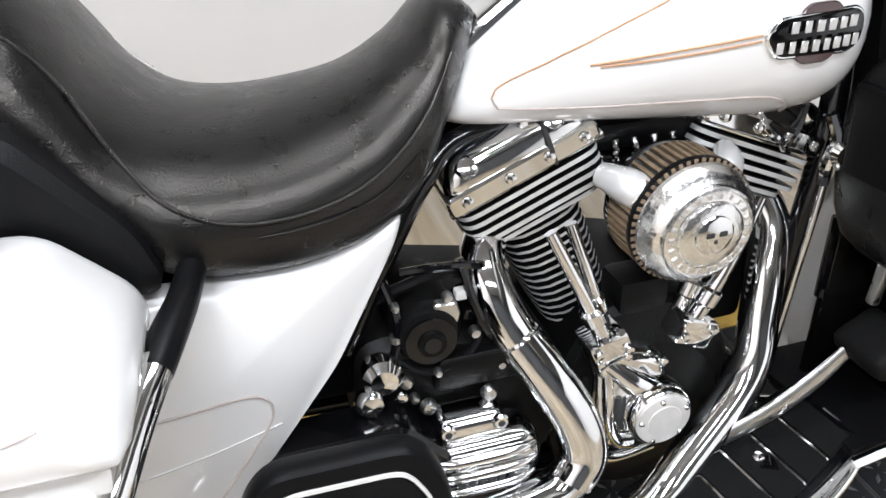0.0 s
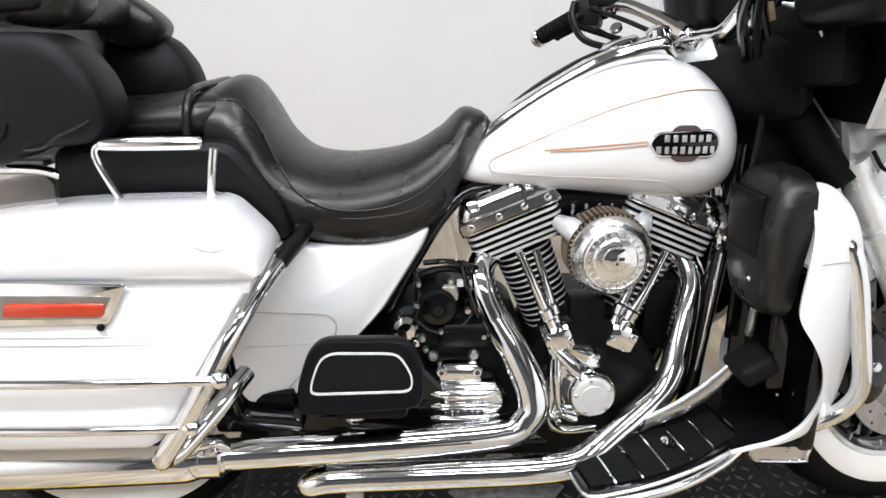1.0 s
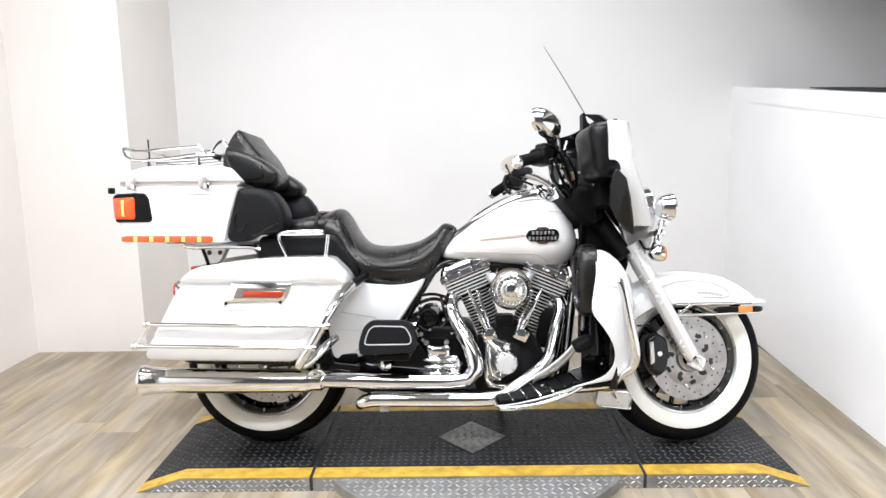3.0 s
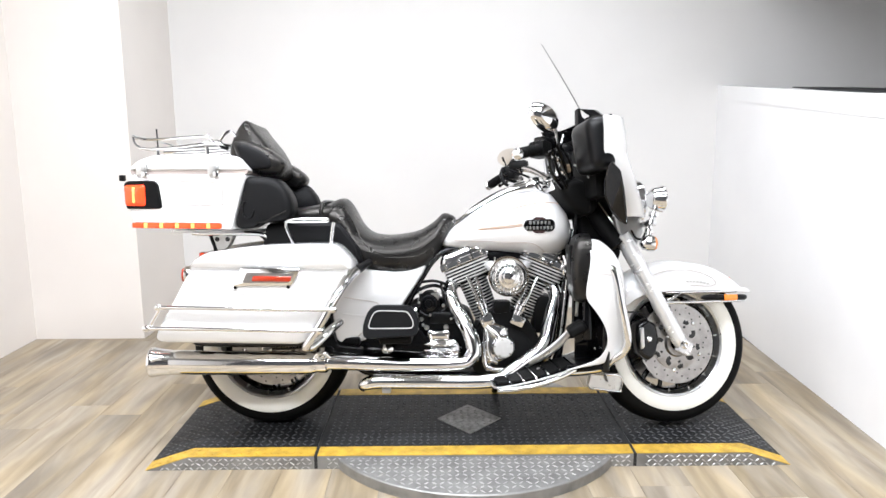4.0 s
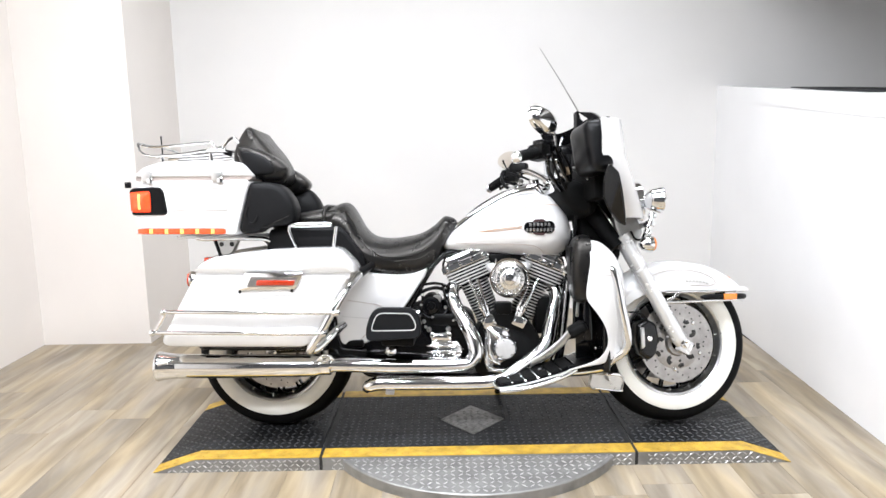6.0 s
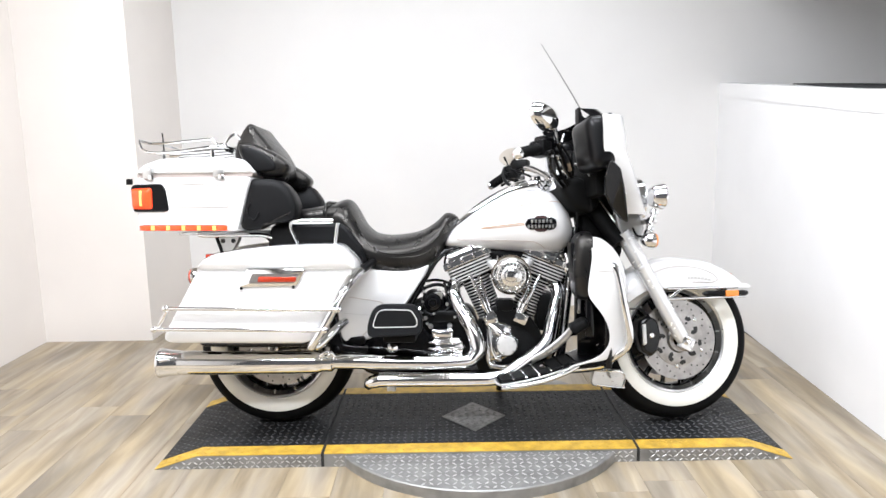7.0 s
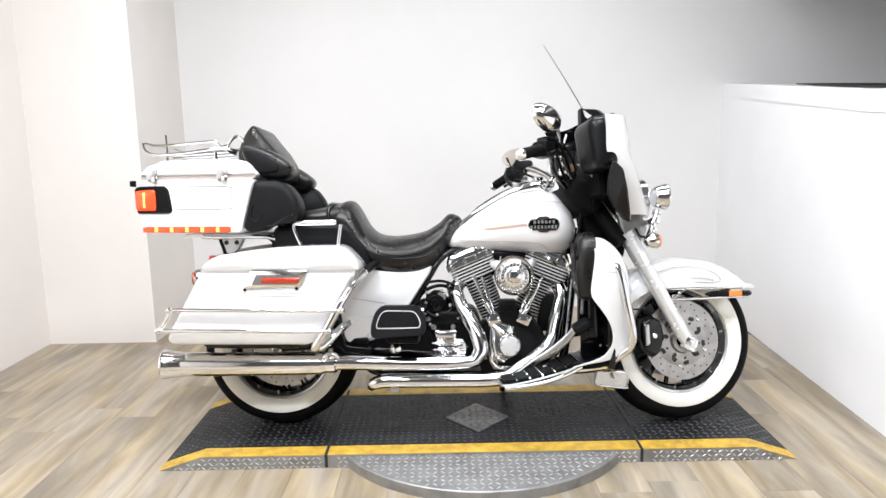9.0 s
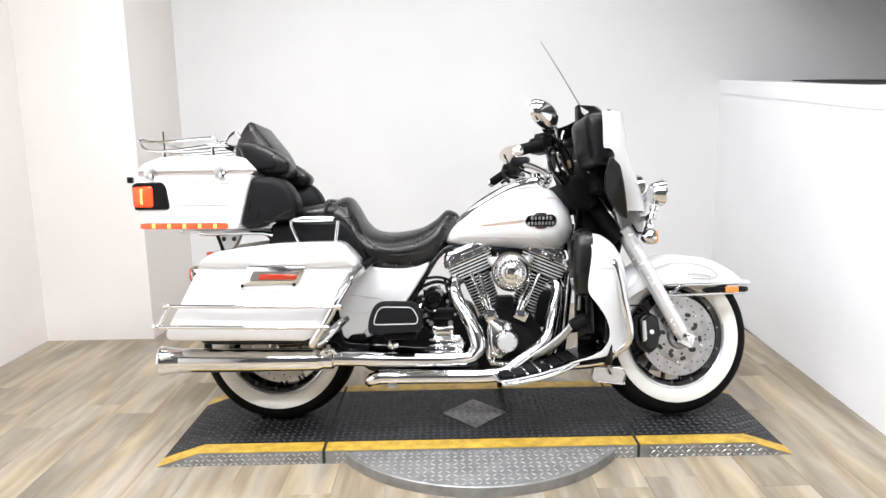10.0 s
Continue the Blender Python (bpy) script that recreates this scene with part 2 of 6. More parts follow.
def skin(bm, rings, closed=True, caps=True):
    vs = [[bm.verts.new(v) for v in ring] for ring in rings]
    n = len(vs[0])
    for a, b in zip(vs, vs[1:]):
        for k in range(n if closed else n - 1):
            bm.faces.new((a[k], a[(k + 1) % n], b[(k + 1) % n], b[k]))
    if caps and closed:
        bm.faces.new(vs[0][::-1])
        bm.faces.new(vs[-1])
    return vs


def tube(pts, r, segs=12, n=6, bm=None, smooth=True):
    """A pipe along a curve; r may be one radius or one a point."""
    bm = bm or bmesh.new()
    rad = [r] * len(pts) if isinstance(r, (int, float)) else r
    rows = [(*p, q) for p, q in zip(pts, rad)]
    path = spline(rows, n) if smooth and len(rows) > 2 else [np.array(v, float) for v in rows]
    rings, side = [], None
    for k, row in enumerate(path):
        a, b = path[max(k - 1, 0)][:3], path[min(k + 1, len(path) - 1)][:3]
        d = Vector(b - a).normalized()
        if side is None:
            side = d.orthogonal().normalized()
        side = (side - d * side.dot(d)).normalized()
        up = d.cross(side)
        rings.append([Vector(row[:3]) + float(row[3]) * (math.cos(t) * side + math.sin(t) * up) for t in (2 * math.pi * j / segs for j in range(segs))])
    skin(bm, rings)
    return bm


def lathe(prof, at=(0, 0, 0), axis=(0, 1, 0), segs=48, bm=None, caps=True):
    """A turned shape: rows of radius and height along the axis."""
    bm = bm or bmesh.new()
    d = Vector(axis).normalized()
    s = d.orthogonal().normalized()
    u = d.cross(s)
    rings = [[Vector(at) + d * h + max(r, 0.0002) * (math.cos(t) * s + math.sin(t) * u) for t in (2 * math.pi * j / segs for j in range(segs))] for r, h in prof]
    skin(bm, rings, caps=caps)
    return bm


def rounded(outline, r=0.02, k=4):
    """The outline with rounded corners."""
    p = [Vector(v) for v in outline]
    out = []
    for a, b, c in zip(p[-1:] + p[:-1], p, p[1:] + p[:1]):
        ra = min(r, (a - b).length * 0.45)
        rc = min(r, (c - b).length * 0.45)
        s, e = b + (a - b).normalized() * ra, b + (c - b).normalized() * rc
        for j in range(k + 1):
            u = j / k
            out.append(s * (1 - u) ** 2 + b * 2 * u * (1 - u) + e * u * u)
    return out


def inset(loop, d):
    """The loop drawn in by d; large steps shrink it towards its middle, so that it never folds."""
    n = len(loop)
    if d > 0.006:
        xs, zs = [v.x for v in loop], [v.y for v in loop]
        mx, mz, hx, hz = (min(xs) + max(xs)) / 2, (min(zs) + max(zs)) / 2, (max(xs) - min(xs)) / 2, (max(zs) - min(zs)) / 2
        return [Vector((mx + (v.x - mx) * (1 - d / hx), mz + (v.y - mz) * (1 - d / hz))) for v in loop]
    turn = sum(a.x * b.y - b.x * a.y for a, b in zip(loop, loop[1:] + loop[:1]))
    sign = 1 if turn > 0 else -1
    out = []
    for k in range(n):
        e1, e2 = loop[k] - loop[k - 1], loop[(k + 1) % n] - loop[k]
        if e1.length < 1e-7 or e2.length < 1e-7:
            out.append(loop[k].copy())
            continue
        n1, n2 = Vector((-e1.y, e1.x)).normalized(), Vector((-e2.y, e2.x)).normalized()
        v = (n1 + n2) * sign
        out.append(loop[k] + (v.normalized() * d if v.length > 1e-5 else v))
    return out


def pillow(outline, layers, dome=0.0, back=True, bend=None, bm=None, corner=0.02, k=4):
    """A padded plate: an outline in x, z with rounded corners, carried through layers of (inset, y); dome lifts the middle of the last one."""
    bm = bm or bmesh.new()
    loop = rounded(outline, corner, k) if corner else [Vector(v) for v in outline]
    rings = []
    for d, y in layers:
        rings.append([Vector((v.x, y, v.y)) for v in (inset(loop, d) if d else loop)])
    if dome:
        last = rings[-1]
        mid = sum(last, Vector()) / len(last)
        for s in (0.8, 0.6, 0.4, 0.2, 0.05):
            rings.append([mid + (v - mid) * s + Vector((0, dome * (1 - s * s), 0)) for v in last])
    if bend:
        rings = [[bend(v) for v in ring] for ring in rings]
    skin(bm, rings)
    return bm


def box(at, size, bevel=0.005, turn=None, bm=None, segs=2):
    own = bmesh.new()
    bmesh.ops.create_cube(own, size=1)
    bmesh.ops.scale(own, vec=size, verts=own.verts)
    if bevel:
        bmesh.ops.bevel(own, geom=own.edges[:], offset=bevel, segments=segs, affect="EDGES", profile=0.6)
    own.transform(Matrix.Translation(at) @ (turn or Matrix()))
    if bm is None:
        return own
    me = bpy.data.meshes.new("tmp")
    own.to_mesh(me)
    own.free()
    bm.from_mesh(me)
    bpy.data.meshes.remove(me)
    return bm


def body(stations, n=6, ring=28, ex=2.4, low=2.4, yc=0.0):
    """A rounded body along x: rows of x, lowest z, highest z, half width."""
    rings = []
    for x, lo, hi, w in spline(stations, n):
        mid, h = (lo + hi) / 2, max((hi - lo) / 2, 0.001)
        loop = []
        for j in range(ring):
            t = 2 * math.pi * j / ring
            c, s = math.cos(t), math.sin(t)
            e = ex if s > 0 else low
            loop.append(Vector((x, yc + w * math.copysign(abs(c) ** (2 / e), c), mid + h * math.copysign(abs(s) ** (2 / e), s))))
        rings.append(loop)
    bm = bmesh.new()
    skin(bm, rings)
    return bm


def pathribbon(pts, r=0.0012):
    return tube(pts, r, 6, 4)

# ---- the room ----
def slab(name, lo, hi, mat, label, category="wall", bevel=0.0):
    at = [(a + b) / 2 for a, b in zip(lo, hi)]
    bm = box(at, [b - a for a, b in zip(lo, hi)], bevel)
    return tagged(part(name, bm, mat, m=ROOM), label, category, kind="structure")


LEFT, RIGHT, BACK, REAR = -1.69, 2.40, 2.06, -5.2
floor = slab("floor", (LEFT - 0.2, REAR - 0.2, FLOOR - 0.12), (RIGHT + 2.2, BACK + 0.2, FLOOR - 0.012), GAP, "dark underlay below the wood plank floor", "floor")
slab("wall_west", (LEFT - 0.15, REAR, FLOOR), (LEFT, BACK + 0.15, CEIL), WARMLIT, "smooth white painted side wall of the photo booth")
bm = box((1.7, BACK + 0.075, (FLOOR + CEIL) / 2), (6.8, 0.15, CEIL - FLOOR), 0)
bm.transform(Matrix.Translation((-1.05, BACK, 0)) @ Matrix.Rotation(radians(-1.6), 4, "Z") @ Matrix.Translation((1.05, -BACK, 0)))
tagged(part("wall_north", bm, PLASTER, m=ROOM), "smooth white painted wall behind the motorcycle", "wall", kind="structure")
slab("wall_column", (LEFT, 1.33, FLOOR), (-1.055, BACK + 0.02, CEIL), WARMLIT, "white boxed-out wall section standing in the corner")
bm = bmesh.new()
skin(bm, [[Vector((x, y, z)) for y, z in ((REAR, FLOOR), (BACK - 0.06, FLOOR), (BACK - 0.06, 1.414), (0.15, 1.282), (REAR, 1.10))] for x in (0.0, 0.10)])
PART = Matrix.Translation((RIGHT + 0.06, 1.28, 0)) @ Matrix.Rotation(radians(-2.9), 4, "Z") @ Matrix.Translation((0, -1.28, 0))
bm.transform(PART)
partition = tagged(part("wall_partition", bm, PANEL, m=ROOM), "white glossy half-height partition with a gently sloping top", "wall", kind="structure")
bm = bmesh.new()
skin(bm, [[Vector((x, y, z)) for y, z in ((REAR, 1.012), (0.15, 1.193), (BACK - 0.07, 1.333), (BACK - 0.07, 1.416), (0.15, 1.284), (REAR, 1.102))] for x in (-0.004, 0.104)])
bm.transform(PART)
part("cap_board", bm, PANEL, partition, "white cap board along the top of the partition", m=ROOM)
# Unseen wall and soffit, added to block lamp light beyond the partition.
slab("wall_east", (RIGHT + 1.85, REAR, FLOOR), (RIGHT + 2.0, BACK - 0.002, CEIL), GREYWALL, "unseen grey wall closing the space beyond the partition")
slab("wall_shade_soffit", (RIGHT + 0.02, REAR, 2.24), (RIGHT + 1.85, BACK - 0.002, CEIL - 0.002), GREYWALL, "added grey soffit shading the space beyond the partition")
slab("wall_south", (LEFT, REAR - 0.15, FLOOR), (RIGHT + 2.0, REAR, CEIL), BACKWALL, "unseen dark wall closing the open end of the shop for chrome reflections")
slab("ceiling", (LEFT - 0.15, REAR - 0.15, CEIL), (RIGHT + 2.0, BACK + 0.15, CEIL + 0.12), CEILING, "unseen dark grey ceiling with lamp strips, darkened for chrome reflections", "ceiling")
for lx, ly, lw in LAMPS:
    lamp = thing("ceiling_light", "white strip light fixed flat under the ceiling", "lamp", "ceiling lights")
    part("housing", box((lx, ly, CEIL - 0.022), (1.24, 0.34, 0.044), 0.006), PLASTER, lamp, m=ROOM)
    part("diffuser", box((lx, ly, CEIL - 0.052), (1.18, 0.28, 0.012), 0.003), LAMPGLOW, lamp, m=ROOM)
rod = tagged(part("rod", tube([(RIGHT + 0.045, -0.35, 1.264), (RIGHT + 0.075, 0.5, 1.318), (RIGHT + 0.105, 1.0, 1.352)], [0.010, 0.009, 0.003], 8), PLASTIC, m=ROOM), "thin dark rod lying along the top of the white partition", "rod")

# ---- the tread-plate platform and its turntable ----
PLAT = Matrix.Translation((0.80, 0.003, -0.008)) @ Matrix.Rotation(radians(4.3), 4, "Z")
HALF, NEAR, SEAM = 0.345, 0.318, (-0.57, 0.59)


def lug_grid(bm, x0, x1, y0, y1, z, step, size, slope=None, keep=None):
    """Raised tread lugs, laid crosswise in turn."""
    nx, ny = int((x1 - x0) / step), int((y1 - y0) / step)
    for i in range(nx):
        for j in range(ny):
            x, y = x0 + (i + 0.5) * (x1 - x0) / nx, y0 + (j + 0.5) * (y1 - y0) / ny
            if keep and not keep(x, y):
                continue
            a = radians(45 if (i + j) % 2 else -45)
            c, s = math.cos(a), math.sin(a)
            zz = slope(x) if slope else z
            foot = [(size, 0), (0, size * 0.3), (-size, 0), (0, -size * 0.3)]
            f = [bm.verts.new((x + u * c - v * s, y + u * s + v * c, zz)) for u, v in foot]
            top = [bm.verts.new((x + (u * c - v * s) * 0.6, y + (u * s + v * c) * 0.6, zz + 0.0022)) for u, v in foot]
            bm.faces.new(top)
            for k in range(4):
                bm.faces.new((f[k], f[(k + 1) % 4], top[(k + 1) % 4], top[k]))


def side_lugs(bm, x0, x1, y, z0, z1, keep, step=0.021):
    n = int((x1 - x0) / step)
    for i in range(n):
        for j in range(3):
            x, z = x0 + (i + 0.5 + 0.25 * (j % 2)) * (x1 - x0) / n, z0 + (z1 - z0) * (0.2 + 0.3 * j)
            if not keep(x, z):
                continue
            a = radians(35 if (i + j) % 2 else 145)
            c, s = math.cos(a), math.sin(a)
            foot = [(0.010, 0), (0, 0.0032), (-0.010, 0), (0, -0.0032)]
            f = [bm.verts.new((x + u * c - v * s, y, z + u * s + v * c)) for u, v in foot]
            t = [bm.verts.new((x + (u * c - v * s) * 0.6, y - 0.002, z + (u * s + v * c) * 0.6)) for u, v in foot]
            bm.faces.new(t)
            for k in range(4):
                bm.faces.new((f[k], f[(k + 1) % 4], t[(k + 1) % 4], t[k]))


def deck(x0, x1, toe, label):
    """One deck of the platform; toe is the x of its ramp's foot, if any."""
    d = thing("platform_deck", label, "platform", "platform decks")
    lo = FLOOR + 0.002
    lowx0, lowx1 = (toe if toe is not None and toe < x0 else x0), (toe if toe is not None and toe > x1 else x1)
    zin = 0.0 - 0.003

    def prism(y0, y1, dz):
        bm = bmesh.new()
        prof = [(lowx0, lo), (lowx1, lo)]
        prof += [(lowx1, lo + 0.004 + dz)] if lowx1 > x1 else []
        prof += [(x1, zin + dz), (x0, zin + dz)]
        prof += [(lowx0, lo + 0.004 + dz)] if lowx0 < x0 else []
        skin(bm, [[Vector((a, y, b)) for a, b in prof] for y in (y0, y1)])
        return bm

    part("core", prism(-NEAR, HALF, 0.0), [PLATE], d, "bare tread-plate steel sides", m=PLAT)

    def top_sheet(y0, y1, mat, name, lab, dz):
        bm = bmesh.new()
        xs = ([lowx0] if lowx0 < x0 else []) + [x0, x1] + ([lowx1] if lowx1 > x1 else [])
        zs = ([lo + 0.004] if lowx0 < x0 else []) + [zin, zin] + ([lo + 0.004] if lowx1 > x1 else [])
        ring = lambda y: [Vector((a, y, b + dz)) for a, b in zip(xs, zs)] + [Vector((a, y, b + dz - 0.002)) for a, b in reversed(list(zip(xs, zs)))]
        skin(bm, [ring(y0), ring(y1)])
        part(name, bm, mat, d, lab, m=PLAT)

    top_sheet(-NEAR + 0.075, HALF - 0.075, DARKPLATE, "tread_sheet", "dark worn painted tread plate", 0.0025)
    top_sheet(-NEAR, -NEAR + 0.073, YELLOW, "edge_stripe", "yellow painted edge stripe", 0.003)
    top_sheet(HALF - 0.073, HALF, YELLOW, "edge_stripe", "yellow painted edge stripe", 0.003)
    bm = bmesh.new()
    ramp = lambda x: (zin + 0.0025 if x0 <= x <= x1 else (lo + 0.0065 + (zin - lo - 0.004) * ((x - lowx0) / (x0 - lowx0) if x < x0 else (lowx1 - x) / (lowx1 - x1))))
    lug_grid(bm, lowx0 + 0.01, lowx1 - 0.01, -NEAR + 0.08, HALF - 0.08, 0, 0.0265, 0.0125, ramp, lambda x, y: abs(x) / 0.135 + abs(y) / 0.15 > 1.03)
    tagged(part("tread_relief", bm, LUGS, d, m=PLAT), kind="stuff")
    bm = bmesh.new()
    side_lugs(bm, lowx0 + 0.03, lowx1 - (0.03 if lowx1 > x1 else 0.01), -NEAR, lo, zin, lambda x, z: z < ramp(x) - 0.012)
    tagged(part("side_relief", bm, BRIGHTLUG, d, m=PLAT), kind="stuff")
    bm = bmesh.new()
    lug_grid(bm, lowx0 + 0.01, lowx1 - 0.01, -NEAR + 0.004, -NEAR + 0.07, 0, 0.0265, 0.010, lambda x: ramp(x) + 0.0003)
    tagged(part("stripe_relief", bm, YELLOW, d, m=PLAT), kind="stuff")
    return d


deck(-1.03, SEAM[0] - 0.006, -1.19, "dark tread-plate ramp deck with yellow edges at one end")
middle = deck(SEAM[0] + 0.006, SEAM[1] - 0.006, None, "dark tread-plate middle deck with yellow edges on the turntable")
deck(SEAM[1] + 0.006, 1.005, 1.16, "dark tread-plate ramp deck with yellow edges at one end")
for sx in SEAM:
    part("deck_seam", box((sx, (HALF - NEAR) / 2, -0.028), (0.0118, HALF + NEAR - 0.004, 0.048), 0), GAP, middle, "dark gap between the decks", m=PLAT)
bm = bmesh.new()
skin(bm, [[Vector((x, y, z)) for x, y in ((0.13, 0), (0, 0.147), (-0.13, 0), (0, -0.147))] for z in (-0.001, 0.0025)])
bm2 = bmesh.new()
lug_grid(bm2, -0.13, 0.13, -0.147, 0.147, 0.0025, 0.0265, 0.0115, None, lambda x, y: abs(x) / 0.13 + abs(y) / 0.147 < 0.9)
tagged(part("patch_relief", bm2, WORN, middle, m=PLAT), kind="stuff")
part("diamond_patch", bm, WORN, middle, "worn pale grey diamond patch", m=PLAT)

turn = thing("turntable", "round bare tread-plate turntable sticking out under the platform", "turntable")
C0 = (0.008, 0.006)
part("disc", lathe([(0.588, FLOOR + 0.002), (0.592, FLOOR + 0.006), (0.592, -0.016), (0.588, -0.012), (0.10, -0.012)], (*C0, 0), (0, 0, 1), 120), PLATE, turn, m=PLAT)
bm = bmesh.new()
lug_grid(bm, -0.66, 0.70, -0.66, -NEAR - 0.004, -0.012, 0.0265, 0.0125, None, lambda x, y: math.hypot(x - C0[0], y - C0[1]) < 0.578)
tagged(part("disc_relief", bm, BRIGHTLUG, turn, m=PLAT), kind="stuff")

# ---- the motorcycle ----
LEAN_ANGLE, STEER_ANGLE = 7.0, 13.5
bike = thing("motorcycle", "white touring motorcycle with chrome engine and black seat on its stand", "motorcycle")
bike.matrix_world = Matrix.Translation((0.35, 0, 0)) @ Matrix.Rotation(radians(2.0), 4, "Z") @ Matrix.Translation((-0.35, 0, 0)) @ Matrix.Rotation(radians(-LEAN_ANGLE), 4, "X")
RAKE = Vector((-math.sin(radians(26)), 0, math.cos(radians(26))))
FRONT = Matrix.Translation((1.783, 0, 0)) @ Matrix.Rotation(radians(STEER_ANGLE), 4, RAKE) @ Matrix.Translation((-1.783, 0, 0))
FLIP = Matrix.Scale(-1, 4, (0, 1, 0))


def p(name, bm, mat, label="", parent=None, m=None, sharp=38):
    return part(name, bm, mat, parent or bike, label, m, sharp)


def button(at, r, h=0.006, axis=(0, -1, 0), segs=14, bm=None):
    return lathe([(r, 0), (r, h * 0.5), (r * 0.75, h * 0.9), (0, h)], at, axis, segs, bm)


# wheels
def wheel(cx, cz, m, width, label, grow=1.0):
    w = width
    m = (m or Matrix()) @ Matrix.Translation((cx, 0, cz)) @ Matrix.Diagonal((grow, 1, grow, 1)) @ Matrix.Translation((-cx, 0, -cz))
    tyre = p("tyre", lathe([(0.205, -w * 0.70), (0.212, -w * 0.86), (0.235, -w), (0.265, -w), (0.280, -w * 0.96), (0.295, -w * 0.82), (0.3035, -w * 0.56), (0.3085, -w * 0.28), (0.310, 0),
                            (0.3085, w * 0.28), (0.3035, w * 0.56), (0.295, w * 0.82), (0.280, w * 0.96), (0.265, w), (0.235, w), (0.212, w * 0.86), (0.205, w * 0.7)], (cx, 0, cz), (0, 1, 0), 96, caps=False), RUBBER, label, m=m)
    p("whitewall", lathe([(0.204, -w * 0.72), (0.211, -w * 0.885), (0.234, -w * 1.025), (0.2475, -w * 1.03), (0.2565, -w * 1.018), (0.258, -w * 0.99)], (cx, 0, cz), (0, 1, 0), 96, caps=False), WALL_BAND, "broad white sidewall band", tyre, m)
    rim = p("rim", lathe([(0.178, -w * 0.42), (0.190, -w * 0.55), (0.196, -w * 0.80), (0.203, -w * 0.86), (0.2075, -w * 0.80), (0.206, -w * 0.66), (0.196, w * 0.5), (0.203, w * 0.86), (0.19, w * 0.6), (0.172, 0)], (cx, 0, cz), (0, 1, 0), 96, caps=False), SATIN, "polished wheel rim", m=m)
    p("hub", lathe([(0.028, -w * 0.9), (0.045, -w * 0.8), (0.050, -w * 0.3), (0.050, w * 0.3), (0.045, w * 0.8), (0.028, w * 0.9)], (cx, 0, cz), (0, 1, 0), 36), GLOSS, "black wheel hub", rim, m)
    p("rim_well", lathe([(0.197, -w * 0.66), (0.187, -w * 0.50), (0.176, -w * 0.44), (0.172, 0), (0.176, w * 0.44), (0.187, w * 0.5), (0.197, w * 0.66)], (cx, 0, cz), (0, 1, 0), 96, caps=False), GLOSS, "black inside of the rim", rim, m)
    for k in range(28):
        a = 2 * math.pi * (k + 0.4) / 28
        e = Matrix.Translation((cx, 0, cz)) @ Matrix.Rotation(a, 4, "Y") @ Matrix.Rotation(radians(11 if k % 2 else -11), 4, "Z")
        sp = box((0.110, 0.0, 0), (0.140, 0.022, 0.0075), 0.003, segs=1)
        sp.transform(e)
        p("spoke", sp, GLOSS, "", rim, m)
        if k % 2:
            tip = box((0.1865, -w * 0.60, 0), (0.019, 0.006, 0.0034), 0.001, segs=1)
            tip.transform(Matrix.Translation((cx, 0, cz)) @ Matrix.Rotation(a, 4, "Y"))
            p("spoke_tip", tip, SATIN, "", rim, m)
    return rim


def rotor(cx, cz, y, m, parent):
    ro = p("brake_rotor", lathe([(0.102, y), (0.1545, y), (0.1555, y - 0.001), (0.1555, y - 0.005), (0.102, y - 0.005), (0.101, y - 0.003), (0.102, y)], (cx, 0, cz), (0, 1, 0), 80, caps=False), STEEL, "drilled steel brake disc", m=m)
    bm = bmesh.new()
    for k in range(40):
        a = 2 * math.pi * k / 40
        r = (0.114, 0.129, 0.144)[k % 3]
        lathe([(0.0034, 0), (0.0034, 0.0008), (0.0002, 0.0008)], (cx + r * math.cos(a), y - 0.0047, cz + r * math.sin(a)), (0, -1, 0), 8, bm)
    tagged(p("drilled_hole", bm, GAP, "", ro, m), kind="stuff")
    p("carrier", lathe([(0.103, y - 0.001), (0.103, y - 0.0062), (0.101, y - 0.007), (0.052, y - 0.009), (0.046, y - 0.022), (0.030, y - 0.022), (0.030, y - 0.004)], (cx, 0, cz), (0, 1, 0), 60, caps=False), STEEL, "steel disc carrier with hooked slots", ro, m)
    for k in range(5):
        a = 2 * math.pi * (k + 0.3) / 5
        for j, arc in enumerate((((0.060, 0.10), (0.068, 0.02), (0.079, 0.06), (0.086, 0.22)), ((0.096, 0.62), (0.089, 0.70), (0.090, 0.84)), ((0.068, 0.66), (0.074, 0.74)))):
            bm = tube([(cx + r * math.cos(a + d), y - 0.0076, cz + r * math.sin(a + d)) for r, d in arc], 0.0088 - 0.0012 * j, 8, 4)
            bmesh.ops.scale(bm, vec=(1, 0.25, 1), space=Matrix.Translation((0, -(y - 0.0076), 0)), verts=bm.verts)
            p("carrier_slot", bm, GAP, "", ro, m)
        p("float_button", button((cx + 0.104 * math.cos(a + 0.45), y - 0.006, cz + 0.104 * math.sin(a + 0.45)), 0.0075, 0.004), CHROME, "", ro, m)
    return ro


RX, RZ, FX, FZ = 0.014, 0.301, 1.591, 0.308
wheel(RX, RZ + 0.004, Matrix.Translation((0, -0.030, -0.0035)), 0.082, "black rear tyre with a wide white sidewall", 1.02)
rotor(RX, RZ, -0.085, None, None)
rotor(RX, RZ, -0.085, FLIP, None)
wheel(FX, FZ, FRONT, 0.066, "black front tyre with a wide white sidewall", 1.018)
rotor(FX, FZ, -0.072, FRONT, None)
rotor(FX, FZ, -0.072, FRONT @ FLIP, None)
p("axle_nut", lathe([(0.014, 0), (0.014, 0.05), (0.017, 0.052), (0.017, 0.060), (0.010, 0.062), (0.009, 0.068), (0.004, 0.064)], (FX, -0.085, FZ), (0, -1, 0), 18), CHROME, "chrome axle nut", m=FRONT)
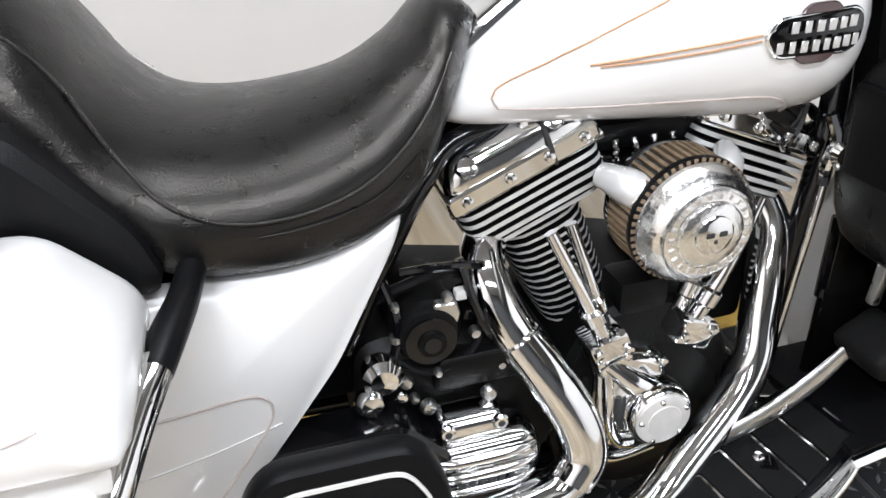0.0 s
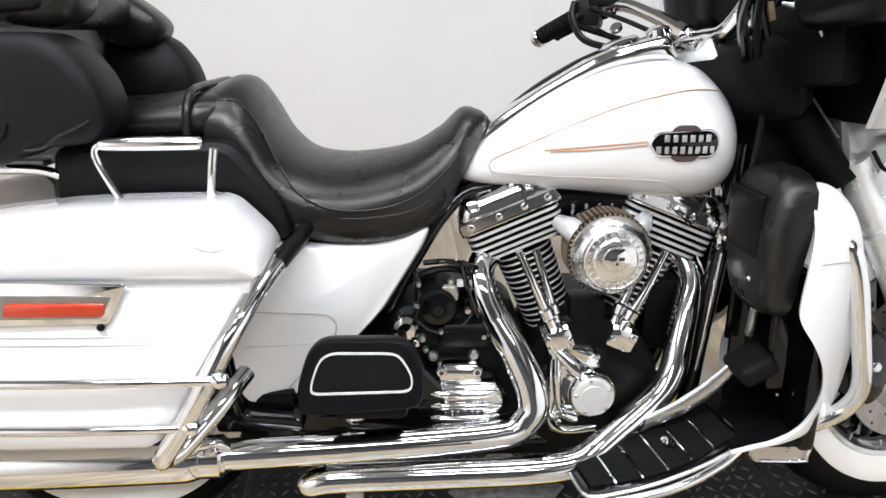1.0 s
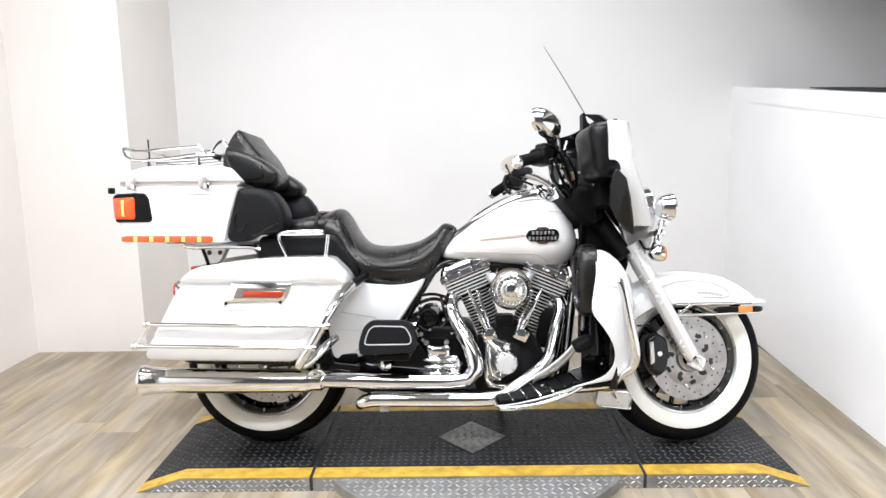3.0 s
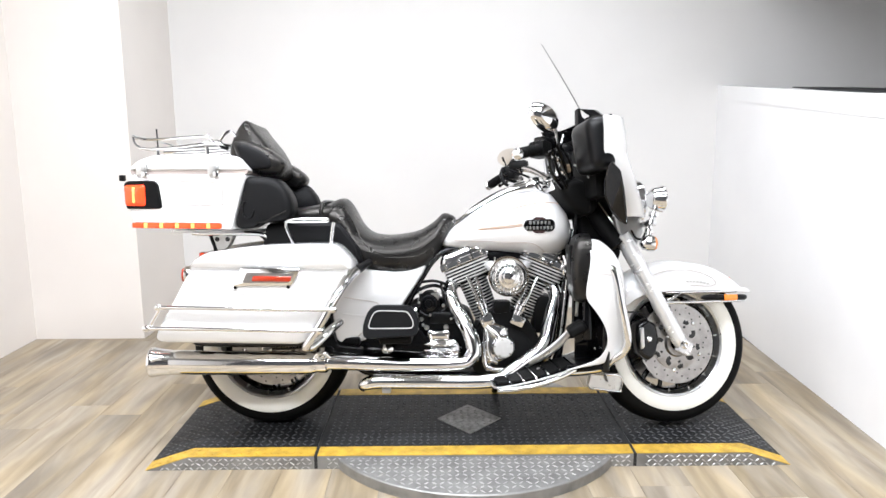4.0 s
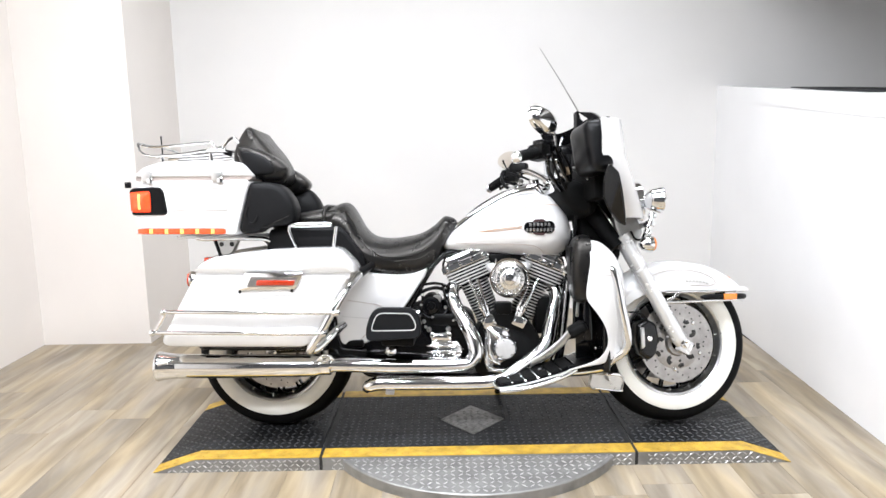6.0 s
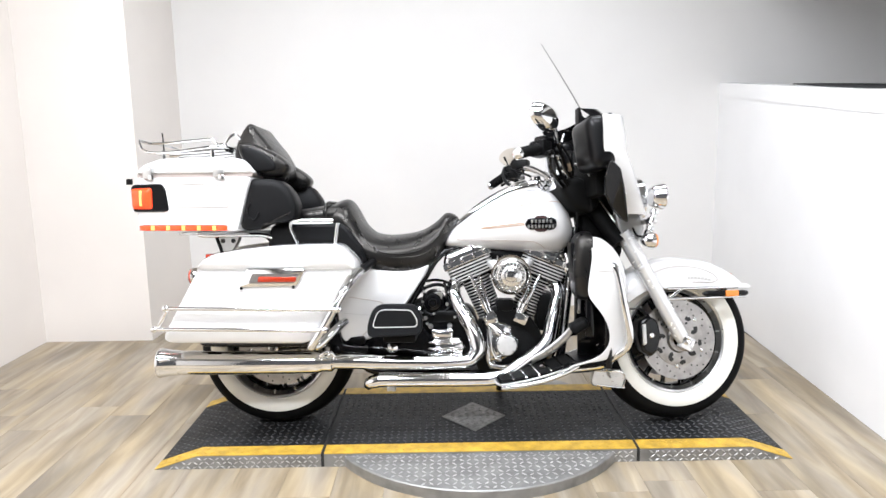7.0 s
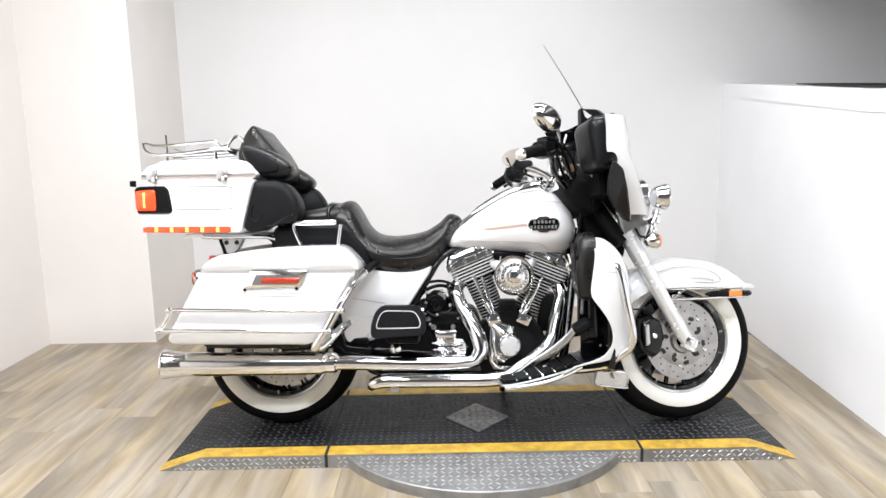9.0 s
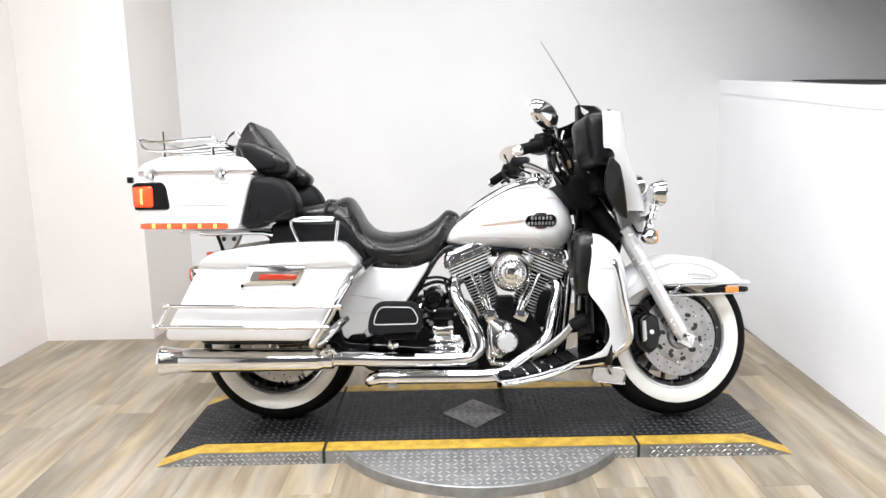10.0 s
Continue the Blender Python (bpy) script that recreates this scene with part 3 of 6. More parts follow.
p("rear_axle_nut", lathe([(0.02, 0), (0.02, 0.05), (0.012, 0.055), (0.011, 0.065), (0, 0.066)], (RX, -0.10, RZ), (0, -1, 0), 18), CHROME, "chrome axle nut")

# fork, caliper and front fender
FORK = Vector((0.247, 0, -0.443)).normalized()


def on_fork(s, y):
    return Vector((1.593, y, 0.302)) - FORK * s


FSHIFT = Vector((-0.040, 0, 0))
for y in (-0.118, 0.118):
    a = on_fork(0, y)
    leg = p("fork_slider", tube([on_fork(-0.006, y), on_fork(0.02, y), on_fork(0.06, y), on_fork(0.30, y), on_fork(0.335, y), on_fork(0.345, y)], [0.020, 0.027, 0.0285, 0.0285, 0.031, 0.028], 20, 3), SLIDER, "silver fork lower leg", m=FRONT)
    p("axle_clamp", box(a + Vector((0.008, 0, -0.006)), (0.05, 0.042, 0.055), 0.010, Matrix.Rotation(radians(29), 4, "Y")), SLIDER, "", leg, FRONT)
    p("fork_cover", tube([on_fork(0.345, y), on_fork(0.40, y), on_fork(0.49, y)], [0.031, 0.032, 0.030], 18, 2), SLIDER, "bright fork cover", m=FRONT)
    lean_in = Vector((0.006, -0.10 if y > 0 else 0.10, 0))
    p("fork_tube", tube([on_fork(0.44, y) + FSHIFT, on_fork(0.58, y) + lean_in * 0.5 + FSHIFT, on_fork(0.74, y) + lean_in + FSHIFT], [0.030, 0.034, 0.037], 18, 2), RUBBER, "matt black upper fork cover", m=FRONT)
CSHIFT = Matrix.Translation((0.030, 0, -0.004)) @ Matrix.Translation((1.424, 0, 0.33)) @ Matrix.Diagonal((0.86, 1, 0.86, 1)) @ Matrix.Translation((-1.424, 0, -0.33))
cal = p("brake_caliper", pillow([(1.372, 0.40), (1.42, 0.425), (1.468, 0.40), (1.480, 0.335), (1.462, 0.262), (1.425, 0.235), (1.385, 0.262), (1.368, 0.335)], [(0, -0.062), (0, -0.105), (0.008, -0.116), (0.016, -0.119)], corner=0.016), GLOSS, "black brake caliper", m=FRONT @ CSHIFT)
p("caliper_badge", pillow([(1.383, 0.385), (1.402, 0.388), (1.405, 0.30), (1.386, 0.29)], [(0, -0.118), (0, -0.1215), (0.002, -0.1225)], corner=0.006), SATIN, "", cal, FRONT @ CSHIFT)
p("caliper_bolt", button((1.430, -0.118, 0.335), 0.012, 0.006), CHROME, "", cal, FRONT @ CSHIFT)
p("brake_hose", tube([(1.34, -0.10, 0.455), (1.385, -0.115, 0.452), (1.415, -0.115, 0.43), (1.435, -0.11, 0.40)], 0.004, 8), PLASTIC, "", cal, FRONT @ CSHIFT)


def fender_ring(a):
    """One cross-section of the front fender, at the angle a round the wheel."""
    t = radians(a)
    cut = 0.198 / max(math.sin(t), 0.05) if a < 95 else 0.198 + (a - 95) * 0.0012
    flare = max(0.0, (78 - a) / 40) * 0.045
    ro = 0.328 + flare
    ri = min(max(cut, 0.20), ro - 0.004)
    half = [(ri, -0.094), (min(ri + 0.03, ro - 0.005), -0.097), (max(ro - 0.045, ri), -0.094), (ro - 0.018, -0.078), (ro - 0.005, -0.048), (ro, -0.015)]
    prof = half + [(r, -y) for r, y in reversed(half)]
    inner = [(r - 0.003, y * 0.96) for r, y in reversed(prof)]
    return [Vector((FX + r * math.cos(t), y, FZ + r * math.sin(t))) for r, y in prof + inner]


bm = bmesh.new()
skin(bm, [fender_ring(33 + 172 * k / 52) for k in range(53)])
fender = p("front_fender", bm, WHITE, "deep white front mudguard", m=FRONT)
trim = [(1.541, -0.098, 0.508), (1.626, -0.101, 0.508), (1.776, -0.100, 0.508), (1.856, -0.085, 0.510), (1.888, -0.045, 0.511), (1.898, 0, 0.511), (1.888, 0.045, 0.511), (1.856, 0.085, 0.510), (1.776, 0.10, 0.508), (1.576, 0.1, 0.508)]
p("fender_trim", tube(trim, 0.006, 10), CHROME, "chrome trim along the mudguard edge", fender, FRONT)
rail = [(1.49, -0.108, 0.478), (1.62, -0.120, 0.480), (1.76, -0.122, 0.483), (1.86, -0.105, 0.483), (1.895, -0.06, 0.483), (1.905, 0, 0.483), (1.895, 0.06, 0.483), (1.86, 0.105, 0.483), (1.76, 0.122, 0.483), (1.6, 0.12, 0.48)]
p("fender_rail", tube([(x, y, z - 0.011) for x, y, z in rail], 0.0055, 10), CHROME, "chrome rail round the mudguard tip", fender, FRONT)
p("rail_bumper", tube([(1.675, -0.1235, 0.486), (1.70, -0.124, 0.486), (1.78, -0.124, 0.486), (1.865, -0.104, 0.486), (1.898, -0.062, 0.486)], [0.004, 0.0115, 0.0115, 0.0115, 0.008], 10), PLASTIC, "black bumper pad", fender, FRONT)
p("side_reflector", box((1.795, -0.1335, 0.486), (0.058, 0.008, 0.024), 0.003, Matrix.Rotation(radians(6), 4, "Z")), AMBER, "amber side reflector", fender, FRONT)
p("rail_strut", tube([(1.535, -0.115, 0.470), (1.585, -0.106, 0.497), (1.60, -0.102, 0.507)], 0.005, 8), CHROME, "", fender, FRONT)
p("tip_lamp", lathe([(0.020, 0), (0.018, 0.010), (0.010, 0.017), (0, 0.019)], (1.862, 0, 0.550), (0.5, 0, 0.85), 20), AMBER, "small amber lamp on the mudguard tip", fender, FRONT)
def fender_point(a, r):
    t = radians(a)
    return (FX + r * math.cos(t), -0.0985, FZ + r * math.sin(t))


p("fender_pinstripe", pathribbon([fender_point(a, r) for a, r in ((122, 0.275), (112, 0.284), (98, 0.287), (84, 0.288), (72, 0.292), (62, 0.294), (55, 0.286), (58, 0.262), (66, 0.245), (76, 0.232))]), GREYSTRIPE, "", fender, FRONT)
for k in range(7):
    a = fender_point(80 - k * 3.2, 0.245 + 0.0035 * k)
    p("script_bar", box(a, (0.010, 0.0018, 0.007), 0.0005, segs=1), LIGHTLINE, "", fender, FRONT)

flap = p("fender_flap", pillow([(1.262, 0.220), (1.382, 0.208), (1.386, 0.146), (1.376, 0.135), (1.260, 0.152), (1.250, 0.168)], [(0, -0.115), (0, -0.143), (0.004, -0.148)], corner=0.012, bend=lambda v: v + Vector((0, (v.x - 1.38) * 0.2, 0))), SATIN, "bright tip plate at the tail of the mudguard", fender)
p("flap_frame", tube([(1.27, -0.172, 0.212), (1.376, -0.151, 0.200), (1.379, -0.151, 0.150), (1.37, -0.152, 0.142), (1.272, -0.172, 0.158)], 0.004, 8), CHROME, "", fender)
# passing lamps and signals on a light bar
bar = p("light_bar", tube([(1.43, -0.18, 0.765), (1.445, -0.10, 0.768), (1.45, 0, 0.77), (1.445, 0.10, 0.768), (1.43, 0.18, 0.765)], 0.011, 12), CHROME, "chrome light bar", m=FRONT)
p("fork_nacelle", pillow([(1.330, 0.805), (1.425, 0.800), (1.447, 0.745), (1.425, 0.700), (1.400, 0.672), (1.350, 0.69)], [(0.01, -0.12), (0, -0.113), (0, 0.113), (0.01, 0.12)], corner=0.015), NACELLE, "grey cover behind the light bar", m=FRONT)
p("neck_cover", pillow([(1.215, 0.83), (1.33, 0.83), (1.375, 0.735), (1.385, 0.655), (1.345, 0.600), (1.270, 0.620), (1.225, 0.70)], [(0.01, -0.050), (0, -0.042), (0, 0.042), (0.01, 0.050)], corner=0.03), RUBBER, "black cover round the steering neck", m=FRONT)
for y in (-0.172, 0.172):
    lamp = p("passing_lamp", lathe([(0.010, -0.040), (0.028, -0.034), (0.040, -0.018), (0.047, 0.010), (0.050, 0.016), (0.050, 0.021), (0.046, 0.024)], (1.474, y, 0.862), (1, 0, 0), 32), CHROME, "chrome passing lamp", m=FRONT)
    p("lamp_lens", lathe([(0.045, 0.021), (0.035, 0.029), (0.018, 0.033), (0, 0.034)], (1.474, y, 0.858), (1, 0, 0), 32), GLASSY, "clear glass lens", lamp, FRONT)
    p("lamp_post", tube([(1.462, y, 0.81), (1.455, y, 0.785), (1.442, y, 0.762), (1.440, y, 0.725)], [0.012, 0.010, 0.013, 0.011], 12), CHROME, "", lamp, FRONT)
    for z, r in ((0.802, 0.017), (0.770, 0.019), (0.738, 0.016)):
        p("post_knuckle", lathe([(r * 0.7, -0.010), (r, -0.006), (r, 0.006), (r * 0.7, 0.010)], (1.460 - (0.802 - z) * 0.3, y, z), (0.25, 0, 1), 18), CHROME, "", lamp, FRONT)
    sig = p("turn_signal", lathe([(0.008, -0.040), (0.024, -0.028), (0.031, -0.004), (0.032, 0.010)], (1.442, y, 0.693), (1, 0, 0), 28), CHROME, "chrome turn signal", m=FRONT)
    p("signal_lens", lathe([(0.031, 0.009), (0.026, 0.020), (0.012, 0.025), (0, 0.026)], (1.442, y, 0.693), (1, 0, 0), 28), AMBER, "amber signal lens", sig, FRONT)
p("signal_wire", tube([(1.39, -0.13, 0.745), (1.40, -0.145, 0.715), (1.42, -0.155, 0.712), (1.432, -0.16, 0.735)], 0.004, 8), PLASTIC, "", bar, FRONT)
head = p("headlamp", lathe([(0.03, -0.10), (0.085, -0.06), (0.095, 0.0), (0.098, 0.015), (0.092, 0.022), (0.03, 0.035), (0, 0.037)], (1.455, 0, 0.86), (1, 0, 0), 40), CHROME, "round chrome headlamp", m=FRONT)

# batwing fairing
def wing(z):
    """Half width, rear edge and depth of the fairing at a height."""
    u = (z - 0.80) / 0.335
    return 0.235 + 0.155 * math.sin(min(max(u, 0), 1) * math.pi * 0.60), 1.275 - 0.095 * min(1.0, max(u, 0) * 1.6), 0.190 - 0.05 * u


def shell_ring(z, off):
    w, x, d = wing(z)
    out = []
    for k in range(33):
        t = math.pi * (k / 32 - 0.5)
        out.append(Vector((x + (d - off) * max(math.cos(t), 0) ** 0.55, (w - off) * math.sin(t) * (1.0 if k <= 16 else 0.70), z - 0.012 * abs(math.sin(t)))))
    return out


bm = bmesh.new()
skin(bm, [shell_ring(0.80 + 0.335 * k / 14, 0.0) + shell_ring(0.80 + 0.335 * k / 14, 0.012)[::-1] for k in range(15)])
shell = p("fairing_shell", bm, WHITE, "white outer batwing fairing", m=FRONT)
bm = bmesh.new()
rings = []
for k in range(13):
    z = 0.803 + 0.338 * k / 12
    w, x, d = wing(z)
    row = [Vector((x + 0.022 + 0.05 * (1 - (j / 10 - 1) ** 2), (w - 0.008) * (j / 10 - 1) * (1.0 if j < 10 else 0.74), z - 0.012 * abs(j / 10 - 1))) for j in range(21)]
    rings.append(row + [v + Vector((0.012, 0, 0)) for v in row[::-1]])
skin(bm, rings)
dash = p("inner_fairing", bm, PLASTIC, "black inner fairing", m=FRONT)
bm = bmesh.new()
top = [Vector((1.185 + 0.12 * max(math.cos(math.pi * (k / 20 - 0.5)), 0) ** 0.55, 0.300 * math.sin(math.pi * (k / 20 - 0.5)) * (1.0 if k <= 10 else 0.72), 1.122)) for k in range(21)]
up = [Vector((v.x - 0.045, v.y * 0.86, 1.165 + 0.035 * math.cos(v.y * 4.5))) for v in top]
skin(bm, [top + [v + Vector((0.004, 0, 0)) for v in top[::-1]], up + [v + Vector((0.004, 0, 0)) for v in up[::-1]]])
p("windshield", bm, GLOSS, "short dark smoked windshield", m=FRONT)
for x, y, w, h in ((1.182, -0.278, 0.196, 0.190), (1.215, 0.165, 0.150, 0.165)):
    p("speaker_pod", box((x, y, 1.122 - h * 0.47), (0.094, w, h), 0.045, Matrix.Rotation(radians(-8), 4, "Y"), segs=6), PODBLACK, "smooth black speaker pod", m=FRONT, sharp=60)
for y, z, r in ((-0.055, 1.03, 0.048), (0.055, 1.03, 0.048), (-0.05, 0.935, 0.026), (0.05, 0.935, 0.026), (0.12, 0.94, 0.026)):
    g = p("gauge", lathe([(r, 0.03), (r, -0.012), (r * 0.94, -0.018), (r * 0.90, -0.012)], (1.232, y, z), (-1, 0, 0), 30), PLASTIC, "black-rimmed gauge", m=FRONT)
    p("gauge_face", lathe([(r * 0.91, -0.006), (0, -0.006)], (1.232, y, z), (-1, 0, 0), 24, caps=False), RUBBER, "", g, FRONT)
p("dash_skirt", box((1.222, -0.13, 0.925), (0.05, 0.24, 0.14), 0.02), RUBBER, "black lower dash panel", dash, FRONT)
radio = p("radio", box((1.19, 0.0, 0.885), (0.05, 0.17, 0.055), 0.006, Matrix.Rotation(radians(-14), 4, "Y")), PLASTIC, "black radio panel", m=FRONT)
p("radio_trim", box((1.162, -0.0, 0.893), (0.004, 0.165, 0.008), 0.002), CHROME, "", radio, FRONT)
bm = pillow([(1.110, 0.925), (1.156, 0.948), (1.222, 0.926), (1.258, 0.866), (1.254, 0.820), (1.208, 0.796), (1.150, 0.822), (1.112, 0.872)], [(0.030, -0.150), (0.012, -0.144), (0.002, -0.128), (0, -0.10), (0, 0.08), (0.012, 0.09)], dome=0.0, corner=0.022, k=5)
fbag = p("fork_bag", bm, RUBBER, "soft black bag strapped behind the fork", m=FRONT, sharp=60)
p("bag_strap", tube([(1.202, -0.146, 0.930), (1.210, -0.153, 0.886), (1.216, -0.150, 0.842), (1.218, -0.14, 0.812)], 0.006, 8), PLASTIC, "", fbag, FRONT)
for s in (-1, 1):
    m2 = FRONT if s < 0 else FRONT @ FLIP
    d = p("wind_deflector", pillow([(1.190, 0.950), (1.200, 0.963), (1.238, 0.930), (1.262, 0.87), (1.284, 0.795), (1.294, 0.750), (1.262, 0.763), (1.222, 0.800), (1.192, 0.848), (1.184, 0.90)], [(0.002, 0.006), (0, 0.002), (0, -0.002), (0.003, -0.006)], corner=0.008, bend=lambda v: v + Vector((0, -0.39 + max(0.0, 0.95 - v.z) * 0.45, 0))), GLOSS, "dark smoked wind deflector", m=m2)
p("dash_trim", tube([(1.150, -0.165, 0.985), (1.168, -0.185, 0.975), (1.182, -0.205, 0.955), (1.188, -0.215, 0.930)], [0.003, 0.007, 0.007, 0.003], 10), SATIN, "bright crescent trim", dash, FRONT)
# Brown block in place of a reflection in the gauges.
p("dash_reflection", box((1.130, -0.150, 0.972), (0.012, 0.040, 0.030), 0.003, Matrix.Rotation(radians(-14), 4, "Y")), PLEAT, "small brown patch standing for a reflection on the dash", dash, FRONT)
ant = p("antenna", tube([(1.246, 0.0, 1.235), (1.166, 0.0, 1.372), (1.087, 0.0, 1.497)], [0.0030, 0.0022, 0.0014], 8), STEEL, "thin grey raked whip antenna", m=FRONT)
p("antenna_base", pillow([(1.226, 1.135), (1.268, 1.135), (1.300, 1.165), (1.245, 1.205), (1.236, 1.24), (1.228, 1.24)], [(0.001, -0.02), (0, -0.015), (0, 0.015), (0.001, 0.02)], corner=0.004), PLASTIC, "", ant, FRONT)

# handlebar
barm = p("handlebar", tube([(0.957, -0.325, 1.008), (1.035, -0.245, 1.018), (1.095, -0.16, 0.992), (1.12, -0.07, 0.955), (1.130, 0, 0.952), (1.140, 0.07, 0.960), (1.120, 0.16, 1.004), (1.082, 0.245, 1.038), (1.022, 0.325, 1.022)], 0.0145, 14), CHROME, "polished handlebar", m=FRONT)
MTURN = {
    -1: Matrix.Rotation(radians(-64), 4, "Z") @ Matrix.Rotation(radians(-24), 4, "X") @ Matrix.Diagonal((1.0, 1.22, 0.84, 1)),
    1: Matrix.Rotation(radians(-30), 4, "Z") @ Matrix.Rotation(radians(16), 4, "Y") @ Matrix.Rotation(radians(-10), 4, "X") @ Matrix.Diagonal((1.0, 1.3, 0.72, 1)),
}
MIRRORS = {-1: Vector((0.998, -0.29, 1.13)), 1: Vector((1.045, -0.33, 1.10))}
for s in (-1, 1):
    m2 = FRONT if s < 0 else FRONT @ FLIP
    tip = Vector((0.866, -0.400, 0.975)) if s < 0 else Vector((0.968, -0.398, 0.986))
    root = Vector((0.957, -0.325, 1.008)) if s < 0 else Vector((1.022, -0.325, 1.022))
    slide = Matrix.Translation((-0.040, 0, -0.002) if s < 0 else (0.022, 0, 0.012))
    grip = p("grip", tube([tip, tip.lerp(root, 0.05), tip.lerp(root, 0.5), root], [0.014, 0.018, 0.0175, 0.019], 18, 4), RUBBER, "black rubber hand grip", m=m2)
    p("grip_cap", lathe([(0.0165, -0.004), (0.0205, 0.0), (0.0205, 0.008), (0.016, 0.014), (0.006, 0.0165), (0, 0.017)], tip, tip - root, 20), CHROME, "chrome end cap", grip, m2)
    bm = bmesh.new()
    for k in range(9):
        u = 0.14 + 0.09 * k
        c = tip.lerp(root, u)
        lathe([(0.0178, -0.0028), (0.0196, -0.0012), (0.0196, 0.0012), (0.0178, 0.0028)], c, root - tip, 16, bm)
    p("grip_rib", bm, RUBBER, "", grip, m2)
    sw = p("switch_housing", box((1.018, -0.298, 1.014), (0.055, 0.062, 0.058), 0.010, Matrix.Rotation(radians(35), 4, "Z")), CASE, "black switch housing", m=m2 @ slide)
    p("switch", box((0.986, -0.292, 1.030), (0.014, 0.020, 0.014), 0.003), PLASTIC, "", sw, m2 @ slide)
    p("switch", box((0.988, -0.280, 1.006), (0.014, 0.016, 0.010), 0.003), PLASTIC, "", sw, m2 @ slide)
    mc = p("master_cylinder", box((1.045, -0.268, 1.044), (0.075, 0.05, 0.04), 0.010, Matrix.Rotation(radians(35), 4, "Z")), GLOSS if s < 0 else CASE, "fluid reservoir", m=m2 @ slide)
    p("lever", tube([(1.052, -0.285, 1.01), (1.045, -0.33, 1.005), (1.025, -0.375, 0.992), (1.002, -0.415, 0.978), (0.999, -0.420, 0.976)], [0.008, 0.007, 0.006, 0.006, 0.008], 10), GLOSS, "black hand lever", mc, m2 @ slide)
    stem = p("mirror", lathe([(0.004, 0.034), (0.020, 0.032), (0.038, 0.024), (0.050, 0.010), (0.057, -0.002), (0.058, -0.007), (0.055, -0.010)], (0, 0, 0), (1, 0, 0), 40), CHROME, "oval chrome rear-view mirror", m=m2 @ Matrix.Translation(MIRRORS[s]) @ MTURN[s])
    p("mirror_glass", lathe([(0.054, -0.0105), (0.0, -0.0108)], (0, 0, 0), (1, 0, 0), 36, caps=False), MIRROR, "", stem, m2 @ Matrix.Translation(MIRRORS[s]) @ MTURN[s])
    p("mirror_stalk", tube([(1.05, -0.27, 1.04), Vector((1.06, -0.27, 1.065)).lerp(MIRRORS[s], 0.25), Vector((1.06, -0.27, 1.085)).lerp(MIRRORS[s], 0.6), MIRRORS[s] + Vector((0.012, 0.0, -0.01))], 0.006, 10), CHROME, "", stem, m2)
    p("cable", tube([(1.04, -0.26, 0.99), (1.08, -0.20, 0.95), (1.13, -0.14, 0.90), (1.18, -0.10, 0.82), (1.17, -0.09, 0.70)], 0.006, 8), PLASTIC, "black control cable", m=m2)
p("bar_clamp", lathe([(0.017, -0.014), (0.021, -0.011), (0.021, 0.011), (0.017, 0.014)], (1.137, 0.085, 0.966), (-0.2, 0.9, 0.4), 20), CHROME, "chrome bar clamp", m=FRONT)
p("riser", box((1.13, 0, 0.925), (0.05, 0.13, 0.07), 0.012, Matrix.Rotation(radians(-26), 4, "Y")), CHROME, "chrome handlebar riser", m=FRONT)
for y in (-0.118, 0.118):
    off = Vector((-0.010, -0.034 if y < 0 else 0.034, 0.0))
    inward = Vector((0.006, 0.10 if y < 0 else -0.10, 0))
    p("fork_trim", tube([on_fork(0.535, y) + off + inward * 0.36, on_fork(0.58, y) + off + inward * 0.5, on_fork(0.635, y) + off + inward * 0.68], 0.003, 8), SATIN, "bright strip on the fork cover", m=FRONT)
LOOMS = [
    [(1.03, -0.27, 1.02), (1.06, -0.22, 0.985), (1.10, -0.17, 0.93), (1.15, -0.13, 0.90)],
    [(1.05, -0.25, 1.05), (1.09, -0.20, 1.01), (1.13, -0.15, 0.96), (1.17, -0.12, 0.92)],
    [(1.01, -0.28, 0.99), (1.04, -0.22, 0.95), (1.09, -0.16, 0.915), (1.14, -0.10, 0.89)],
    [(1.06, -0.20, 1.08), (1.10, -0.17, 1.05), (1.14, -0.15, 1.00), (1.16, -0.12, 0.95)],
    [(0.99, 0.27, 1.00), (1.04, 0.20, 0.97), (1.09, 0.12, 0.94), (1.14, 0.06, 0.91)],
    [(1.00, 0.285, 1.045), (0.985, 0.26, 1.01), (1.00, 0.23, 0.965), (1.05, 0.17, 0.94)],
    [(1.03, 0.30, 1.06), (1.05, 0.285, 1.085), (1.07, 0.27, 1.06), (1.07, 0.24, 1.02)],
    [(1.03, -0.24, 1.00), (1.04, -0.215, 0.955), (1.075, -0.18, 0.935), (1.11, -0.15, 0.95)],
    [(1.10, -0.20, 1.09), (1.085, -0.195, 1.03), (1.10, -0.18, 0.98), (1.13, -0.16, 0.935)],
    [(1.02, 0.25, 1.03), (1.06, 0.18, 1.00), (1.11, 0.11, 0.96), (1.15, 0.05, 0.93)],
]
for k, pts in enumerate(LOOMS):
    p("control_cable", tube(pts, 0.005 + 0.0012 * (k % 3), 8), PLASTIC if k % 2 else GLOSS, "black control cable", m=FRONT)
for x, y, z in ((1.065, -0.215, 1.0), (1.11, -0.16, 0.955), (1.04, -0.245, 1.03), (1.05, 0.19, 0.985)):
    p("cable_clamp", lathe([(0.010, -0.006), (0.0125, -0.003), (0.0125, 0.003), (0.010, 0.006)], (x, y, z), (0.6, 0.5, -0.5), 16), CHROME, "small chrome cable clamp", m=FRONT)
